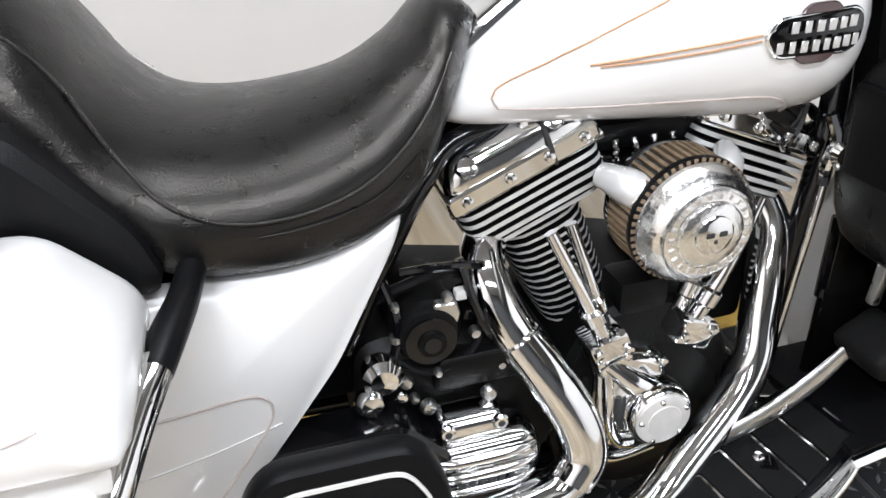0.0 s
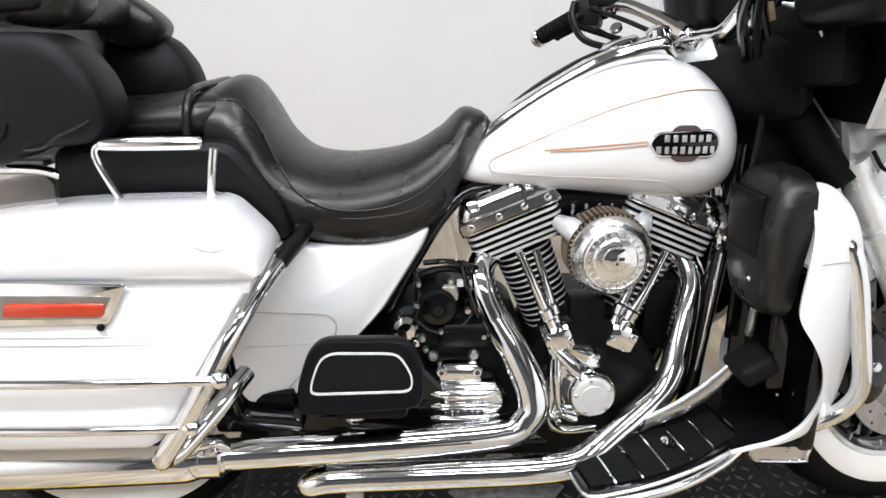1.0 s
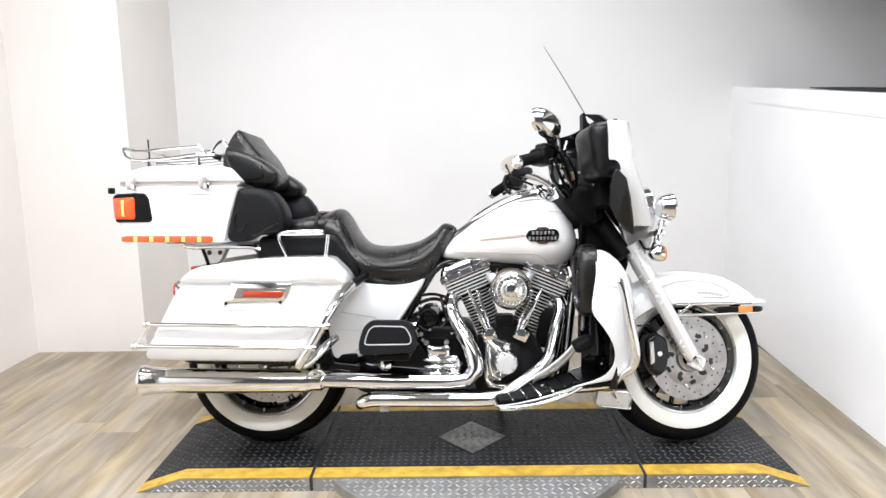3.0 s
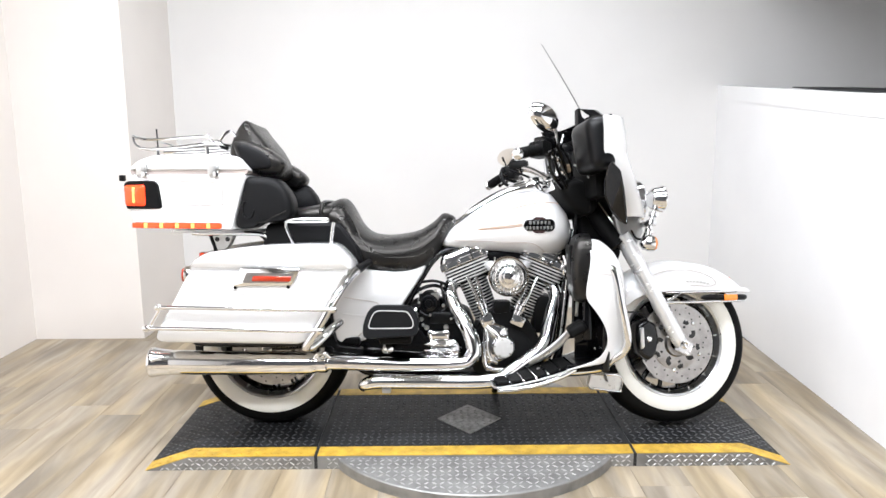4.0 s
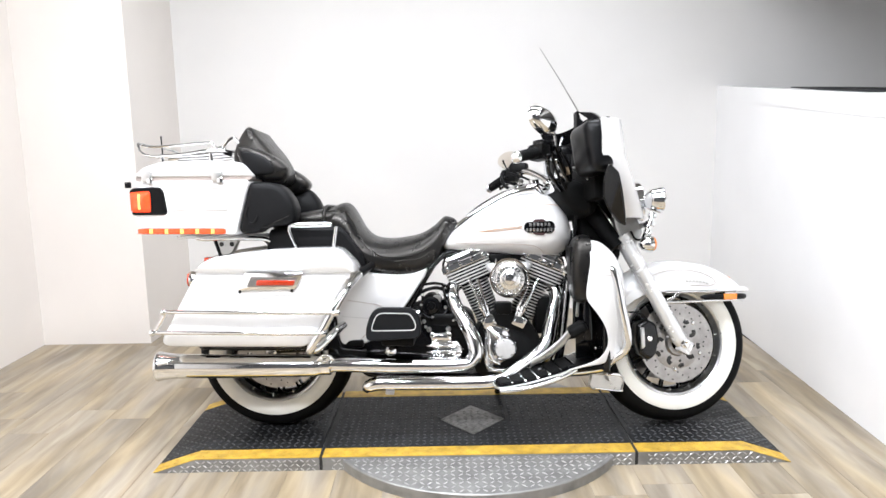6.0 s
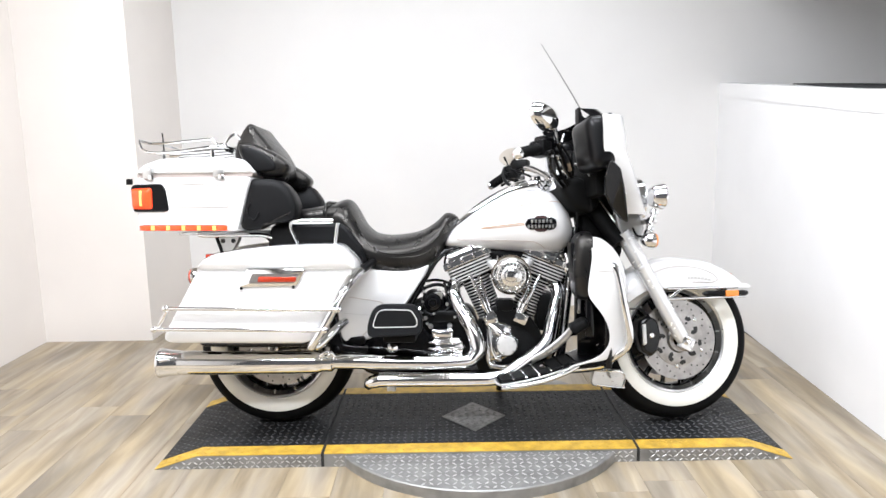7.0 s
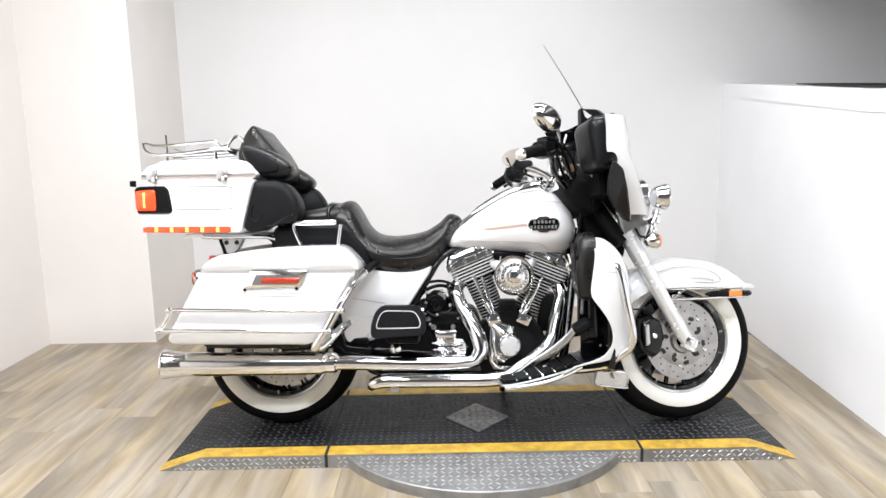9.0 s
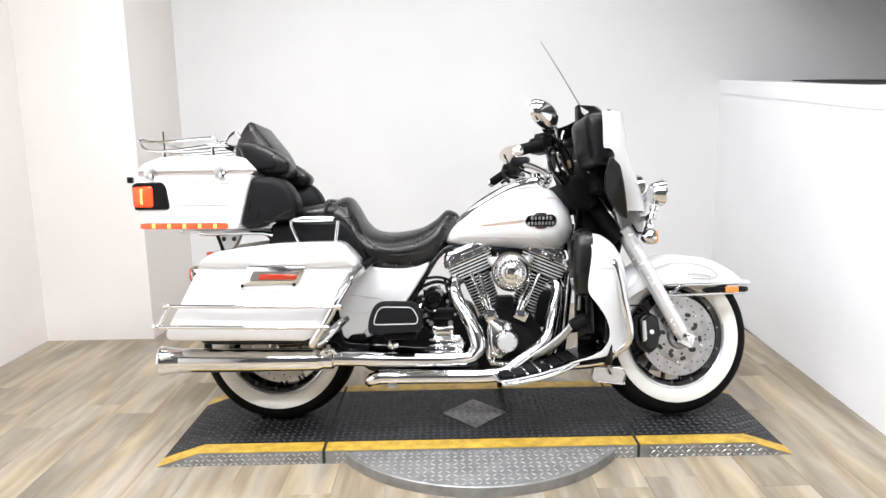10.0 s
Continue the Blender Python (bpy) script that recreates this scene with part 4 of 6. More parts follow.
for dz, dy in ((0.0, 0.0), (0.012, 0.012)):
    p("switch_stalk", tube([(1.02, 0.30 + dy, 1.055 + dz), (1.012, 0.30 + dy, 1.075 + dz), (1.006, 0.302 + dy, 1.085 + dz)], [0.003, 0.003, 0.006], 8), PLASTIC, "thin black stalk", m=FRONT)

# tank
TANK = [(0.684, 0.698, 0.708, 0.03), (0.700, 0.690, 0.735, 0.065), (0.735, 0.684, 0.772, 0.095), (0.83, 0.678, 0.838, 0.135), (0.94, 0.668, 0.893, 0.160), (1.005, 0.662, 0.910, 0.170), (1.07, 0.657, 0.914, 0.174), (1.130, 0.660, 0.898, 0.160), (1.172, 0.678, 0.855, 0.125), (1.195, 0.706, 0.800, 0.075), (1.202, 0.735, 0.770, 0.03)]
tank = p("fuel_tank", body(TANK, 8, 64, 2.15, 2.5), WHITE, "white teardrop fuel tank")


def tank_side(x, z, out=0.0013):
    """The point of the tank's right flank at x, z."""
    rows = spline(TANK, 40)
    a = min(rows, key=lambda r: abs(r[0] - x))
    mid, h, w = (a[1] + a[2]) / 2, (a[2] - a[1]) / 2, a[3]
    s = max(-0.98, min(0.98, (z - mid) / h))
    e = 2.15 if s > 0 else 2.5
    return Vector((x, -(w * max(0.0, 1 - abs(s) ** e) ** (1 / e) + out), z))


def stripe(name, pts, mat, r=0.0013):
    rows = [tank_side(x, z) for x, z in (tuple(v) for v in spline(pts, 12))]
    p(name, tube(rows, r, 6, 1, smooth=False), mat, "", tank)


stripe("tank_pinstripe", [(1.148, 0.861), (1.10, 0.866), (1.048, 0.862), (0.958, 0.840), (0.872, 0.805), (0.787, 0.765), (0.747, 0.744), (0.738, 0.731)], PINSTRIPE, 0.0011)
stripe("tank_pinstripe", [(0.738, 0.731), (0.743, 0.722), (0.754, 0.719), (0.832, 0.717), (0.970, 0.714), (1.034, 0.710), (1.066, 0.696), (1.088, 0.675)], GREYSTRIPE)
stripe("tank_pinstripe", [(0.83, 0.764), (0.90, 0.772), (1.0, 0.783)], PINSTRIPE)
stripe("tank_pinstripe", [(0.84, 0.762), (0.92, 0.768), (1.0, 0.777)], PINSTRIPE)


def on_tank(v):
    q = tank_side(v.x, v.z)
    return Vector((v.x, q.y + v.y, v.z))


badge = p("tank_badge", pillow([(1.000, 0.779), (1.013, 0.7995), (1.106, 0.804), (1.121, 0.795), (1.125, 0.779), (1.121, 0.763), (1.106, 0.755), (1.016, 0.757)], [(0, 0.002), (0, -0.003), (0.0015, -0.0042)], bend=on_tank, corner=0.008, k=3), CHROME, "dark oval tank badge with a thin chrome edge")
for z0, z1 in ((0.800, 0.8105), (0.759, 0.7490)):
    p("badge_tab", pillow([(1.036, z0), (1.048, z1), (1.080, z1), (1.090, z0)], [(0, 0.002), (0, -0.0022), (0.001, -0.003)], bend=on_tank, corner=0.006, k=2), BADGERED, "dark red badge tab", badge)
p("badge_field", pillow([(1.0035, 0.779), (1.0155, 0.797), (1.105, 0.801), (1.118, 0.793), (1.1215, 0.779), (1.118, 0.765), (1.105, 0.758), (1.0175, 0.760)], [(0, -0.0035), (0, -0.0052), (0.001, -0.0056)], bend=on_tank, corner=0.006, k=2), GLOSS, "", badge)
for z, n, x0, w, lo in ((0.7890, 6, 1.022, 0.086, 0.0120), (0.7695, 8, 1.010, 0.106, 0.0120)):
    for k in range(n):
        c = on_tank(Vector((x0 + (k + 0.5) * w / n, -0.0062, z)))
        p("badge_bar", box(c, (w / n * 0.62 - 0.0012 * (k % 3 == 1), 0.0014, lo), 0.0006, segs=1), SATIN, "", badge)
cons = p("tank_console", body([(0.715, 0.745, 0.768, 0.02), (0.735, 0.752, 0.793, 0.036), (0.83, 0.825, 0.860, 0.044), (0.94, 0.885, 0.923, 0.050), (1.02, 0.905, 0.948, 0.055), (1.065, 0.905, 0.955, 0.052), (1.085, 0.90, 0.935, 0.035)], 6, 24, 3.0, 3.0), CHROME, "chrome console along the tank top")
p("fuel_cap", lathe([(0.036, 0), (0.036, 0.010), (0.030, 0.015), (0, 0.017)], (0.99, 0, 0.932), (-0.35, 0, 1), 28), CHROME, "", cons)
p("console_inlay", body([(0.765, 0.79, 0.8135, 0.008), (0.83, 0.84, 0.8645, 0.018), (0.90, 0.88, 0.9065, 0.02), (0.945, 0.90, 0.9275, 0.012)], 4, 16), PLASTIC, "", cons)
p("ignition_knob", lathe([(0.022, 0), (0.022, 0.018), (0.012, 0.024), (0, 0.024)], (1.06, 0, 0.948), (-0.2, 0, 1), 24), CHROME, "", cons)

# seats and padding
SEAT = [(0.745, 0.794, 0.808, 0.02), (0.728, 0.765, 0.820, 0.055), (0.695, 0.700, 0.825, 0.095), (0.655, 0.628, 0.790, 0.122), (0.60, 0.596, 0.758, 0.150), (0.53, 0.588, 0.743, 0.175), (0.465, 0.592, 0.740, 0.186), (0.410, 0.604, 0.752, 0.190), (0.368, 0.624, 0.790, 0.186), (0.340, 0.652, 0.842, 0.178), (0.316, 0.690, 0.878, 0.172), (0.290, 0.730, 0.886, 0.166), (0.258, 0.760, 0.875, 0.162)]
seat = p("driver_seat", body(SEAT, 7, 40, 1.95, 3.6), VINYL, "smooth black vinyl rider seat with a deep dip", sharp=60)


def seat_side(x, f, out=0.001):
    rows = spline(SEAT, 12)
    a = min(rows, key=lambda r: abs(r[0] - x))
    mid, h, w = (a[1] + a[2]) / 2, (a[2] - a[1]) / 2, a[3]
    e = 1.95 if f > 0 else 3.6
    return Vector((x, -(w * max(0.0, 1 - abs(f) ** e) ** (1 / e) + out), mid + h * f))


p("seat_seam", tube([seat_side(x, f) for x, f in ((0.70, 0.2), (0.66, 0.15), (0.60, 0.08), (0.53, 0.05), (0.46, 0.12), (0.41, 0.32), (0.375, 0.55), (0.345, 0.66), (0.31, 0.62), (0.28, 0.55))], 0.0022, 8, 5), VINYL, "stitched seam round the seat", seat)
p("seat_crease", tube([seat_side(x, f) for x, f in ((0.655, -0.2), (0.60, -0.18), (0.53, -0.12), (0.48, -0.1))], [0.0008, 0.002, 0.002, 0.0008], 8, 5), VINYL, "", seat)
p("seat_skirt_piping", tube([seat_side(x, f, 0.0) for x, f in ((0.64, -0.93), (0.58, -0.95), (0.50, -0.955), (0.43, -0.95))], 0.0035, 8, 5), VINYL, "", seat)
PILL = [(0.300, 0.800, 0.850, 0.120), (0.275, 0.785, 0.866, 0.156), (0.24, 0.782, 0.866, 0.168), (0.19, 0.782, 0.858, 0.170), (0.12, 0.782, 0.848, 0.165), (0.05, 0.784, 0.843, 0.16), (0.0, 0.79, 0.842, 0.15), (-0.02, 0.80, 0.83, 0.12)]
pill = p("passenger_seat", body(PILL, 5, 32, 2.8, 3.5), VINYL, "black vinyl passenger seat", sharp=60)
p("seat_strap", tube([(0.235, -0.176, 0.80), (0.236, -0.172, 0.842), (0.238, -0.13, 0.868), (0.24, 0, 0.871), (0.238, 0.13, 0.868), (0.236, 0.172, 0.842)], 0.007, 8), VINYL, "black strap across the seat", pill)
side = p("seat_side_panel", pillow([(0.02, 0.70), (0.035, 0.785), (0.12, 0.792), (0.31, 0.79), (0.385, 0.69), (0.40, 0.63), (0.05, 0.63)], [(0.012, -0.215), (0, -0.205), (0, 0.205), (0.012, 0.215)], corner=0.02), TEXVINYL, "black vinyl skirt below the passenger seat")
for s in (-1, 1):
    m2 = None if s < 0 else FLIP
    rail = p("grab_rail", tube([(0.153, -0.268, 0.712), (0.128, -0.275, 0.775), (0.132, -0.275, 0.797), (0.16, -0.275, 0.799)], 0.006, 10), CHROME, "chrome passenger grab rail", m=m2)
    p("rail_bar", tube([(0.135, -0.277, 0.798), (0.15, -0.277, 0.799), (0.27, -0.277, 0.800), (0.288, -0.277, 0.800)], [0.005, 0.0105, 0.0105, 0.005], 12), CHROME, "", rail, m2)
    p("rail_post", tube([(0.303, -0.275, 0.792), (0.298, -0.275, 0.76), (0.290, -0.272, 0.70)], 0.0075, 10), CHROME, "", rail, m2)
    w = p("arm_pad", pillow([(-0.063, 0.782), (-0.021, 0.955), (-0.004, 0.961), (0.07, 0.958), (0.106, 0.94), (0.138, 0.898), (0.151, 0.862), (0.147, 0.82), (0.125, 0.80), (0.034, 0.791), (0.001, 0.770), (-0.042, 0.767)], [(0.014, -0.17), (0, -0.185), (0, -0.268), (0.004, -0.280), (0.012, -0.286)], dome=-0.003, corner=0.016, k=5), TEXVINYL, "black padded speaker arm beside the backrest", m=m2, sharp=70)
    ring = [(-0.008 + 0.021 * math.cos(t), -0.2885, 0.842 + 0.034 * math.sin(t)) for t in (2.2 + 0.55 * k for k in range(8))]
    p("speaker_ring", tube(ring, 0.0036, 8), PLASTIC, "", w, m2)
    p("arm_piping", tube([(-0.05, -0.27, 0.80), (0.045, -0.284, 0.793), (0.08, -0.286, 0.812), (0.125, -0.286, 0.832), (0.146, -0.27, 0.855)], 0.0025, 8), VINYL, "", w, m2)
PAD = [(0.034, -0.160), (0.014, -0.150), (0, -0.118), (0, 0.118), (0.014, 0.150), (0.034, 0.160)]
back = p("backrest", pillow([(-0.132, 1.05), (-0.118, 1.112), (-0.092, 1.160), (-0.070, 1.186), (-0.05, 1.181), (-0.030, 1.15), (0.028, 1.080), (0.060, 1.02), (0.050, 0.960), (-0.04, 0.97), (-0.10, 1.0)], PAD, corner=0.030, k=5), VINYL, "black padded passenger backrest with side wings", sharp=70)
WING = [(-0.090, 1.092), (-0.048, 1.100), (0.016, 1.082), (0.062, 1.058), (0.107, 1.022), (0.114, 1.0), (0.095, 0.975), (0.065, 0.965), (-0.008, 0.972), (-0.054, 1.003)]
for m2 in (None, Matrix.Translation((-0.004, 0, -0.036)) @ FLIP):
    w = p("backrest_wing", pillow(WING, [(0.020, -0.135), (0.005, -0.145), (0, -0.165), (0, -0.215), (0.005, -0.230), (0.016, -0.238)], dome=-0.004, corner=0.03, k=5), VINYL, "", back, m2, sharp=70)
    p("wing_panel", pillow([(-0.070, 1.082), (-0.030, 1.083), (0.030, 1.058), (0.068, 1.022), (0.066, 0.990), (-0.005, 0.985), (-0.045, 1.012)], [(0, -0.235), (0.002, -0.2425), (0.008, -0.245)], dome=-0.003, corner=0.02, k=4), TEXVINYL, "", back, m2, sharp=70)
p("backrest_hinge", tube([(-0.13, -0.13, 1.075), (-0.155, -0.135, 1.085), (-0.165, -0.12, 1.10)], 0.008, 8), PLASTIC, "", back)

# top box
trunk = p("top_box", pillow([(-0.448, 0.972), (-0.452, 0.82), (-0.425, 0.772), (-0.07, 0.764), (-0.035, 0.90), (-0.012, 0.972)], [(0.016, -0.288), (0.004, -0.282), (0, -0.270), (0, 0.270), (0.004, 0.282), (0.016, 0.288)], corner=0.022), WHITE, "white luggage top box body")
p("box_lid", pillow([(-0.455, 0.980), (-0.425, 1.018), (-0.36, 1.040), (-0.20, 1.046), (-0.05, 1.036), (0.0, 0.980)], [(0.03, -0.294), (0.008, -0.288), (0, -0.274), (0, 0.274), (0.008, 0.288), (0.03, 0.294)], corner=0.02), WHITE, "white top box lid", trunk)
p("lid_seal", pillow([(-0.445, 0.970), (-0.015, 0.970), (-0.008, 0.983), (-0.447, 0.983)], [(0, -0.279), (0, 0.279)], corner=0.003), GREYSTRIPE, "", trunk)
for x in (-0.398, -0.134):
    latch = p("latch", box((x, -0.293, 0.987), (0.040, 0.014, 0.044), 0.006), SATIN, "chrome latch", trunk)
    p("latch", box((x + 0.012, -0.296, 0.968), (0.022, 0.014, 0.020), 0.005), CHROME, "", trunk)
p("side_pinstripe", tube([(-0.31, -0.2895, 0.945), (-0.15, -0.2895, 0.94), (-0.105, -0.2895, 0.937), (-0.10, -0.2895, 0.93), (-0.105, -0.2895, 0.865), (-0.115, -0.2895, 0.857), (-0.31, -0.2895, 0.858)], 0.0011, 6, 3), GREYSTRIPE, "", trunk)
for s in (-1, 1):
    m2 = None if s < 0 else FLIP
    tl = p("tail_lamp", pillow([(-0.468, 0.934), (-0.452, 0.945), (-0.352, 0.946), (-0.338, 0.930), (-0.325, 0.85), (-0.335, 0.842), (-0.458, 0.842)], [(0, -0.255), (0, -0.290), (0.004, -0.297)], corner=0.01), PLASTIC, "black tail lamp bezel", m=m2)
    p("lamp_lens", pillow([(-0.462, 0.928), (-0.385, 0.932), (-0.383, 0.852), (-0.458, 0.853)], [(0, -0.292), (0.001, -0.302), (0.008, -0.308)], dome=-0.004, corner=0.012), REDLIT, "lit red tail lamp lens", tl, m2)
    p("lamp_core", pillow([(-0.429, 0.922), (-0.417, 0.922), (-0.416, 0.862), (-0.428, 0.862)], [(0, -0.305), (0.002, -0.3125), (0.004, -0.3135)], corner=0.005), AMBERLIT, "bright lamp core", tl, m2)
    p("lamp_hook", box((-0.474, -0.285, 0.955), (0.018, 0.02, 0.022), 0.003), PLASTIC, "", tl, m2)
    strip = p("marker_strip", box((-0.270, -0.291, 0.781), (0.312, 0.008, 0.022), 0.002, Matrix.Rotation(radians(0.6), 4, "Y")), RED, "red and amber marker strip", m=m2)
    for k in range(11):
        x = -0.415 + 0.029 * k
        z = 0.781 - (x + 0.270) * math.tan(radians(0.6))
        p("strip_cell", box((x, -0.2965, z), (0.013 if k % 2 else 0.040, 0.005 + 0.001 * (k % 2), 0.018), 0.0015), AMBERLIT if k % 2 else REDLIT, "", strip, m2)
rack = p("luggage_rack", tube([(-0.440, -0.20, 1.072), (-0.40, -0.205, 1.068), (-0.30, -0.205, 1.075), (-0.20, -0.20, 1.088), (-0.155, -0.19, 1.088), (-0.135, -0.165, 1.088), (-0.13, 0, 1.088), (-0.135, 0.165, 1.088), (-0.155, 0.19, 1.088), (-0.20, 0.20, 1.088), (-0.30, 0.205, 1.075), (-0.40, 0.205, 1.068), (-0.440, 0.20, 1.072)], 0.0055, 10), CHROME, "chrome luggage rack on the lid")
for y in (-0.10, 0.0, 0.10):
    p("rack_bar", tube([(-0.44, y, 1.074), (-0.30, y, 1.078), (-0.13, y, 1.090)], 0.005, 8), CHROME, "", rack)
p("rack_hoop", tube([(-0.440, -0.20, 1.072), (-0.462, -0.20, 1.085), (-0.475, -0.19, 1.112), (-0.478, -0.15, 1.120), (-0.478, 0.15, 1.120), (-0.475, 0.19, 1.112), (-0.462, 0.20, 1.085), (-0.440, 0.20, 1.072)], 0.005, 8), CHROME, "", rack)
p("rack_rail", tube([(-0.475, -0.17, 1.112), (-0.40, -0.17, 1.108), (-0.22, -0.17, 1.120), (-0.19, -0.17, 1.112), (-0.17, -0.17, 1.09)], 0.005, 8), CHROME, "", rack)
p("rack_rail", tube([(-0.475, 0.17, 1.112), (-0.40, 0.17, 1.108), (-0.22, 0.17, 1.120), (-0.19, 0.17, 1.112), (-0.17, 0.17, 1.09)], 0.005, 8), CHROME, "", rack)
p("rack_hook", tube([(-0.17, -0.17, 1.10), (-0.15, -0.17, 1.105), (-0.13, -0.17, 1.128), (-0.11, -0.165, 1.138), (-0.095, -0.15, 1.12)], 0.0055, 8), CHROME, "", rack)
for x, y in ((-0.38, -0.2), (-0.19, -0.2), (-0.38, 0.2), (-0.19, 0.2)):
    p("rack_foot", tube([(x, y, 1.078), (x, y * 0.98, 1.05), (x, y * 0.97, 1.03)], [0.006, 0.008, 0.011], 10), CHROME, "", rack)
p("antenna_stub", tube([(-0.418, -0.10, 1.04), (-0.420, -0.10, 1.09), (-0.424, -0.10, 1.150), (-0.424, -0.10, 1.153)], [0.004, 0.003, 0.003, 0.0045], 8), PLASTIC, "black antenna stub")
br = p("box_bracket", tube([(-0.25, -0.20, 0.752), (-0.20, -0.205, 0.748), (-0.06, -0.205, 0.750), (0.02, -0.205, 0.745), (0.07, -0.205, 0.715), (0.09, -0.20, 0.69)], 0.0085, 10), CHROME, "chrome luggage carrier tube")
p("carrier_plate", pillow([(-0.19, 0.745), (-0.09, 0.745), (-0.11, 0.70), (-0.13, 0.685), (-0.155, 0.685), (-0.175, 0.70)], [(0, -0.17), (0, -0.20), (0.003, -0.203)], corner=0.01), SATIN, "", br)
for x in (-0.155, -0.115):
    p("plate_hole", button((x, -0.203, 0.728), 0.009, 0.002), GAP, "", br)
p("carrier_strut", tube([(-0.18, -0.20, 0.742), (-0.165, -0.20, 0.70), (-0.155, -0.20, 0.66)], 0.008, 8), PLASTIC, "", br)
p("carrier_cable", tube([(-0.05, -0.19, 0.752), (0.01, -0.2, 0.742), (0.04, -0.2, 0.70), (0.05, -0.19, 0.66)], 0.005, 8), PLASTIC, "", br)
p("carrier_base", box((-0.16, 0, 0.757), (0.34, 0.40, 0.012), 0.004), SLIDER, "", br)

# saddlebags
BAG = Matrix.Translation((-0.011, 0.008, -0.009))
for s in (-1, 1):
    m2 = BAG if s < 0 else FLIP @ BAG
    fl = lambda v: v + Vector((0, (0.50 - v.z) * -0.06 if v.y < -0.3 else 0, 0))
    bag = p("saddlebag", pillow([(-0.168, 0.636), (0.386, 0.629), (0.262, 0.412), (0.225, 0.376), (-0.278, 0.380), (-0.296, 0.405)], [(0, -0.235), (0, -0.418), (0.004, -0.430), (0.014, -0.437), (0.05, -0.4395)], corner=0.028, k=5), WHITE, "white hard saddlebag body", m=m2)
    p("bag_lid", pillow([(-0.178, 0.640), (-0.150, 0.678), (-0.11, 0.698), (0.006, 0.714), (0.107, 0.724), (0.23, 0.727), (0.333, 0.727), (0.368, 0.692), (0.394, 0.664), (0.402, 0.634)], [(0.004, -0.235), (0, -0.25), (0, -0.405), (0.005, -0.424), (0.018, -0.436), (0.04, -0.441)], corner=0.022, k=4), WHITE, "white saddlebag lid", bag, m2)
    p("lid_gap", pillow([(-0.166, 0.628), (0.384, 0.620), (0.388, 0.640), (-0.165, 0.646)], [(0, -0.24), (0, -0.424)], corner=0.003), SHADELINE, "", bag, m2)
    # Thin grey beads draw the shade of the creases.
    for z0, x0, x1 in ((0.556, -0.215, 0.350), (0.568, -0.21, 0.355)):
        p("bag_crease", tube([(x0 + 0.01, -0.437, z0), (0.1, -0.4405, z0 - 0.003), (x1 - 0.02, -0.437, z0 - 0.007)], 0.0013, 6), SHADELINE, "", bag, m2)
    p("bag_pinstripe", tube([(0.318, -0.4395, 0.692), (0.340, -0.4400, 0.686), (0.362, -0.4380, 0.690)], 0.0011, 6), GREYSTRIPE, "", bag, m2)
    for z, x0, x1 in ((0.507, -0.262, 0.335), (0.434, -0.305, 0.288)):
        rl = p("bag_rail", tube([(x0, -0.458, z + 0.002), (-0.05, -0.462, z), (0.15, -0.462, z - 0.003), (x1, -0.456, z - 0.005)], 0.0075, 10), CHROME, "chrome saddlebag rail", m=m2)
        p("rail_ball", lathe([(0.0, -0.014), (0.009, -0.010), (0.0125, 0), (0.009, 0.010), (0, 0.014)], (x0 - 0.006, -0.458, z + 0.002), (1, 0, 0), 16), CHROME, "", rl, m2)
        p("rail_ball", lathe([(0.0, -0.014), (0.009, -0.010), (0.0125, 0), (0.009, 0.010), (0, 0.014)], (x1 + 0.006, -0.456, z - 0.005), (1, 0, 0), 16), CHROME, "", rl, m2)
    p("rail_upright", tube([(-0.264, -0.455, 0.505), (-0.285, -0.455, 0.468), (-0.308, -0.455, 0.43)], 0.007, 10), CHROME, "chrome upright between the rails", m=m2)
    g = p("bag_guard", tube([(0.410, -0.285, 0.632), (0.388, -0.345, 0.610), (0.362, -0.410, 0.572), (0.330, -0.440, 0.515), (0.295, -0.448, 0.450), (0.250, -0.448, 0.380), (0.245, -0.435, 0.366), (0.262, -0.415, 0.368), (0.292, -0.385, 0.395), (0.318, -0.35, 0.420), (0.338, -0.30, 0.436)], 0.0150, 14), CHROME, "chrome saddlebag guard tube", m=m2)
    p("guard_sleeve", tube([(0.402, -0.310, 0.624), (0.412, -0.278, 0.634), (0.424, -0.242, 0.643), (0.432, -0.20, 0.650)], [0.0145, 0.0155, 0.014, 0.013], 14), PLASTIC, "black rubber sleeve", g, m2)
    ref = p("side_reflector_plate", pillow([(-0.008, 0.582), (0.020, 0.647), (0.226, 0.643), (0.196, 0.586)], [(0, -0.436), (0, -0.446), (0.003, -0.4475)], corner=0.006), CHROME, "chrome plate holding a red reflector", m=m2)
    p("reflector_recess", pillow([(0.024, 0.594), (0.040, 0.630), (0.206, 0.627), (0.188, 0.594)], [(0, -0.447), (0.001, -0.4485)], corner=0.006), STEEL, "", ref, m2)
    p("red_reflector", pillow([(0.057, 0.599), (0.062, 0.619), (0.197, 0.617), (0.192, 0.598)], [(0, -0.448), (0.001, -0.4525), (0.003, -0.4535)], corner=0.006), RED, "red reflector", ref, m2)
    for x, z in ((-0.002, 0.577), (0.183, 0.580)):
        p("plate_screw", button((x, -0.442, z), 0.0055, 0.006), PLASTIC, "", ref, m2)
    sg = p("rear_signal", lathe([(0.010, 0.05), (0.028, 0.03), (0.034, 0.0), (0.034, -0.012)], (-0.26, -0.19, 0.60), (1, 0, 0), 26), CHROME, "chrome rear turn signal", m=m2)
    p("signal_lens", lathe([(0.033, -0.010), (0.028, -0.022), (0, -0.028)], (-0.26, -0.19, 0.60), (1, 0, 0), 26), RED, "red signal lens", sg, m2)
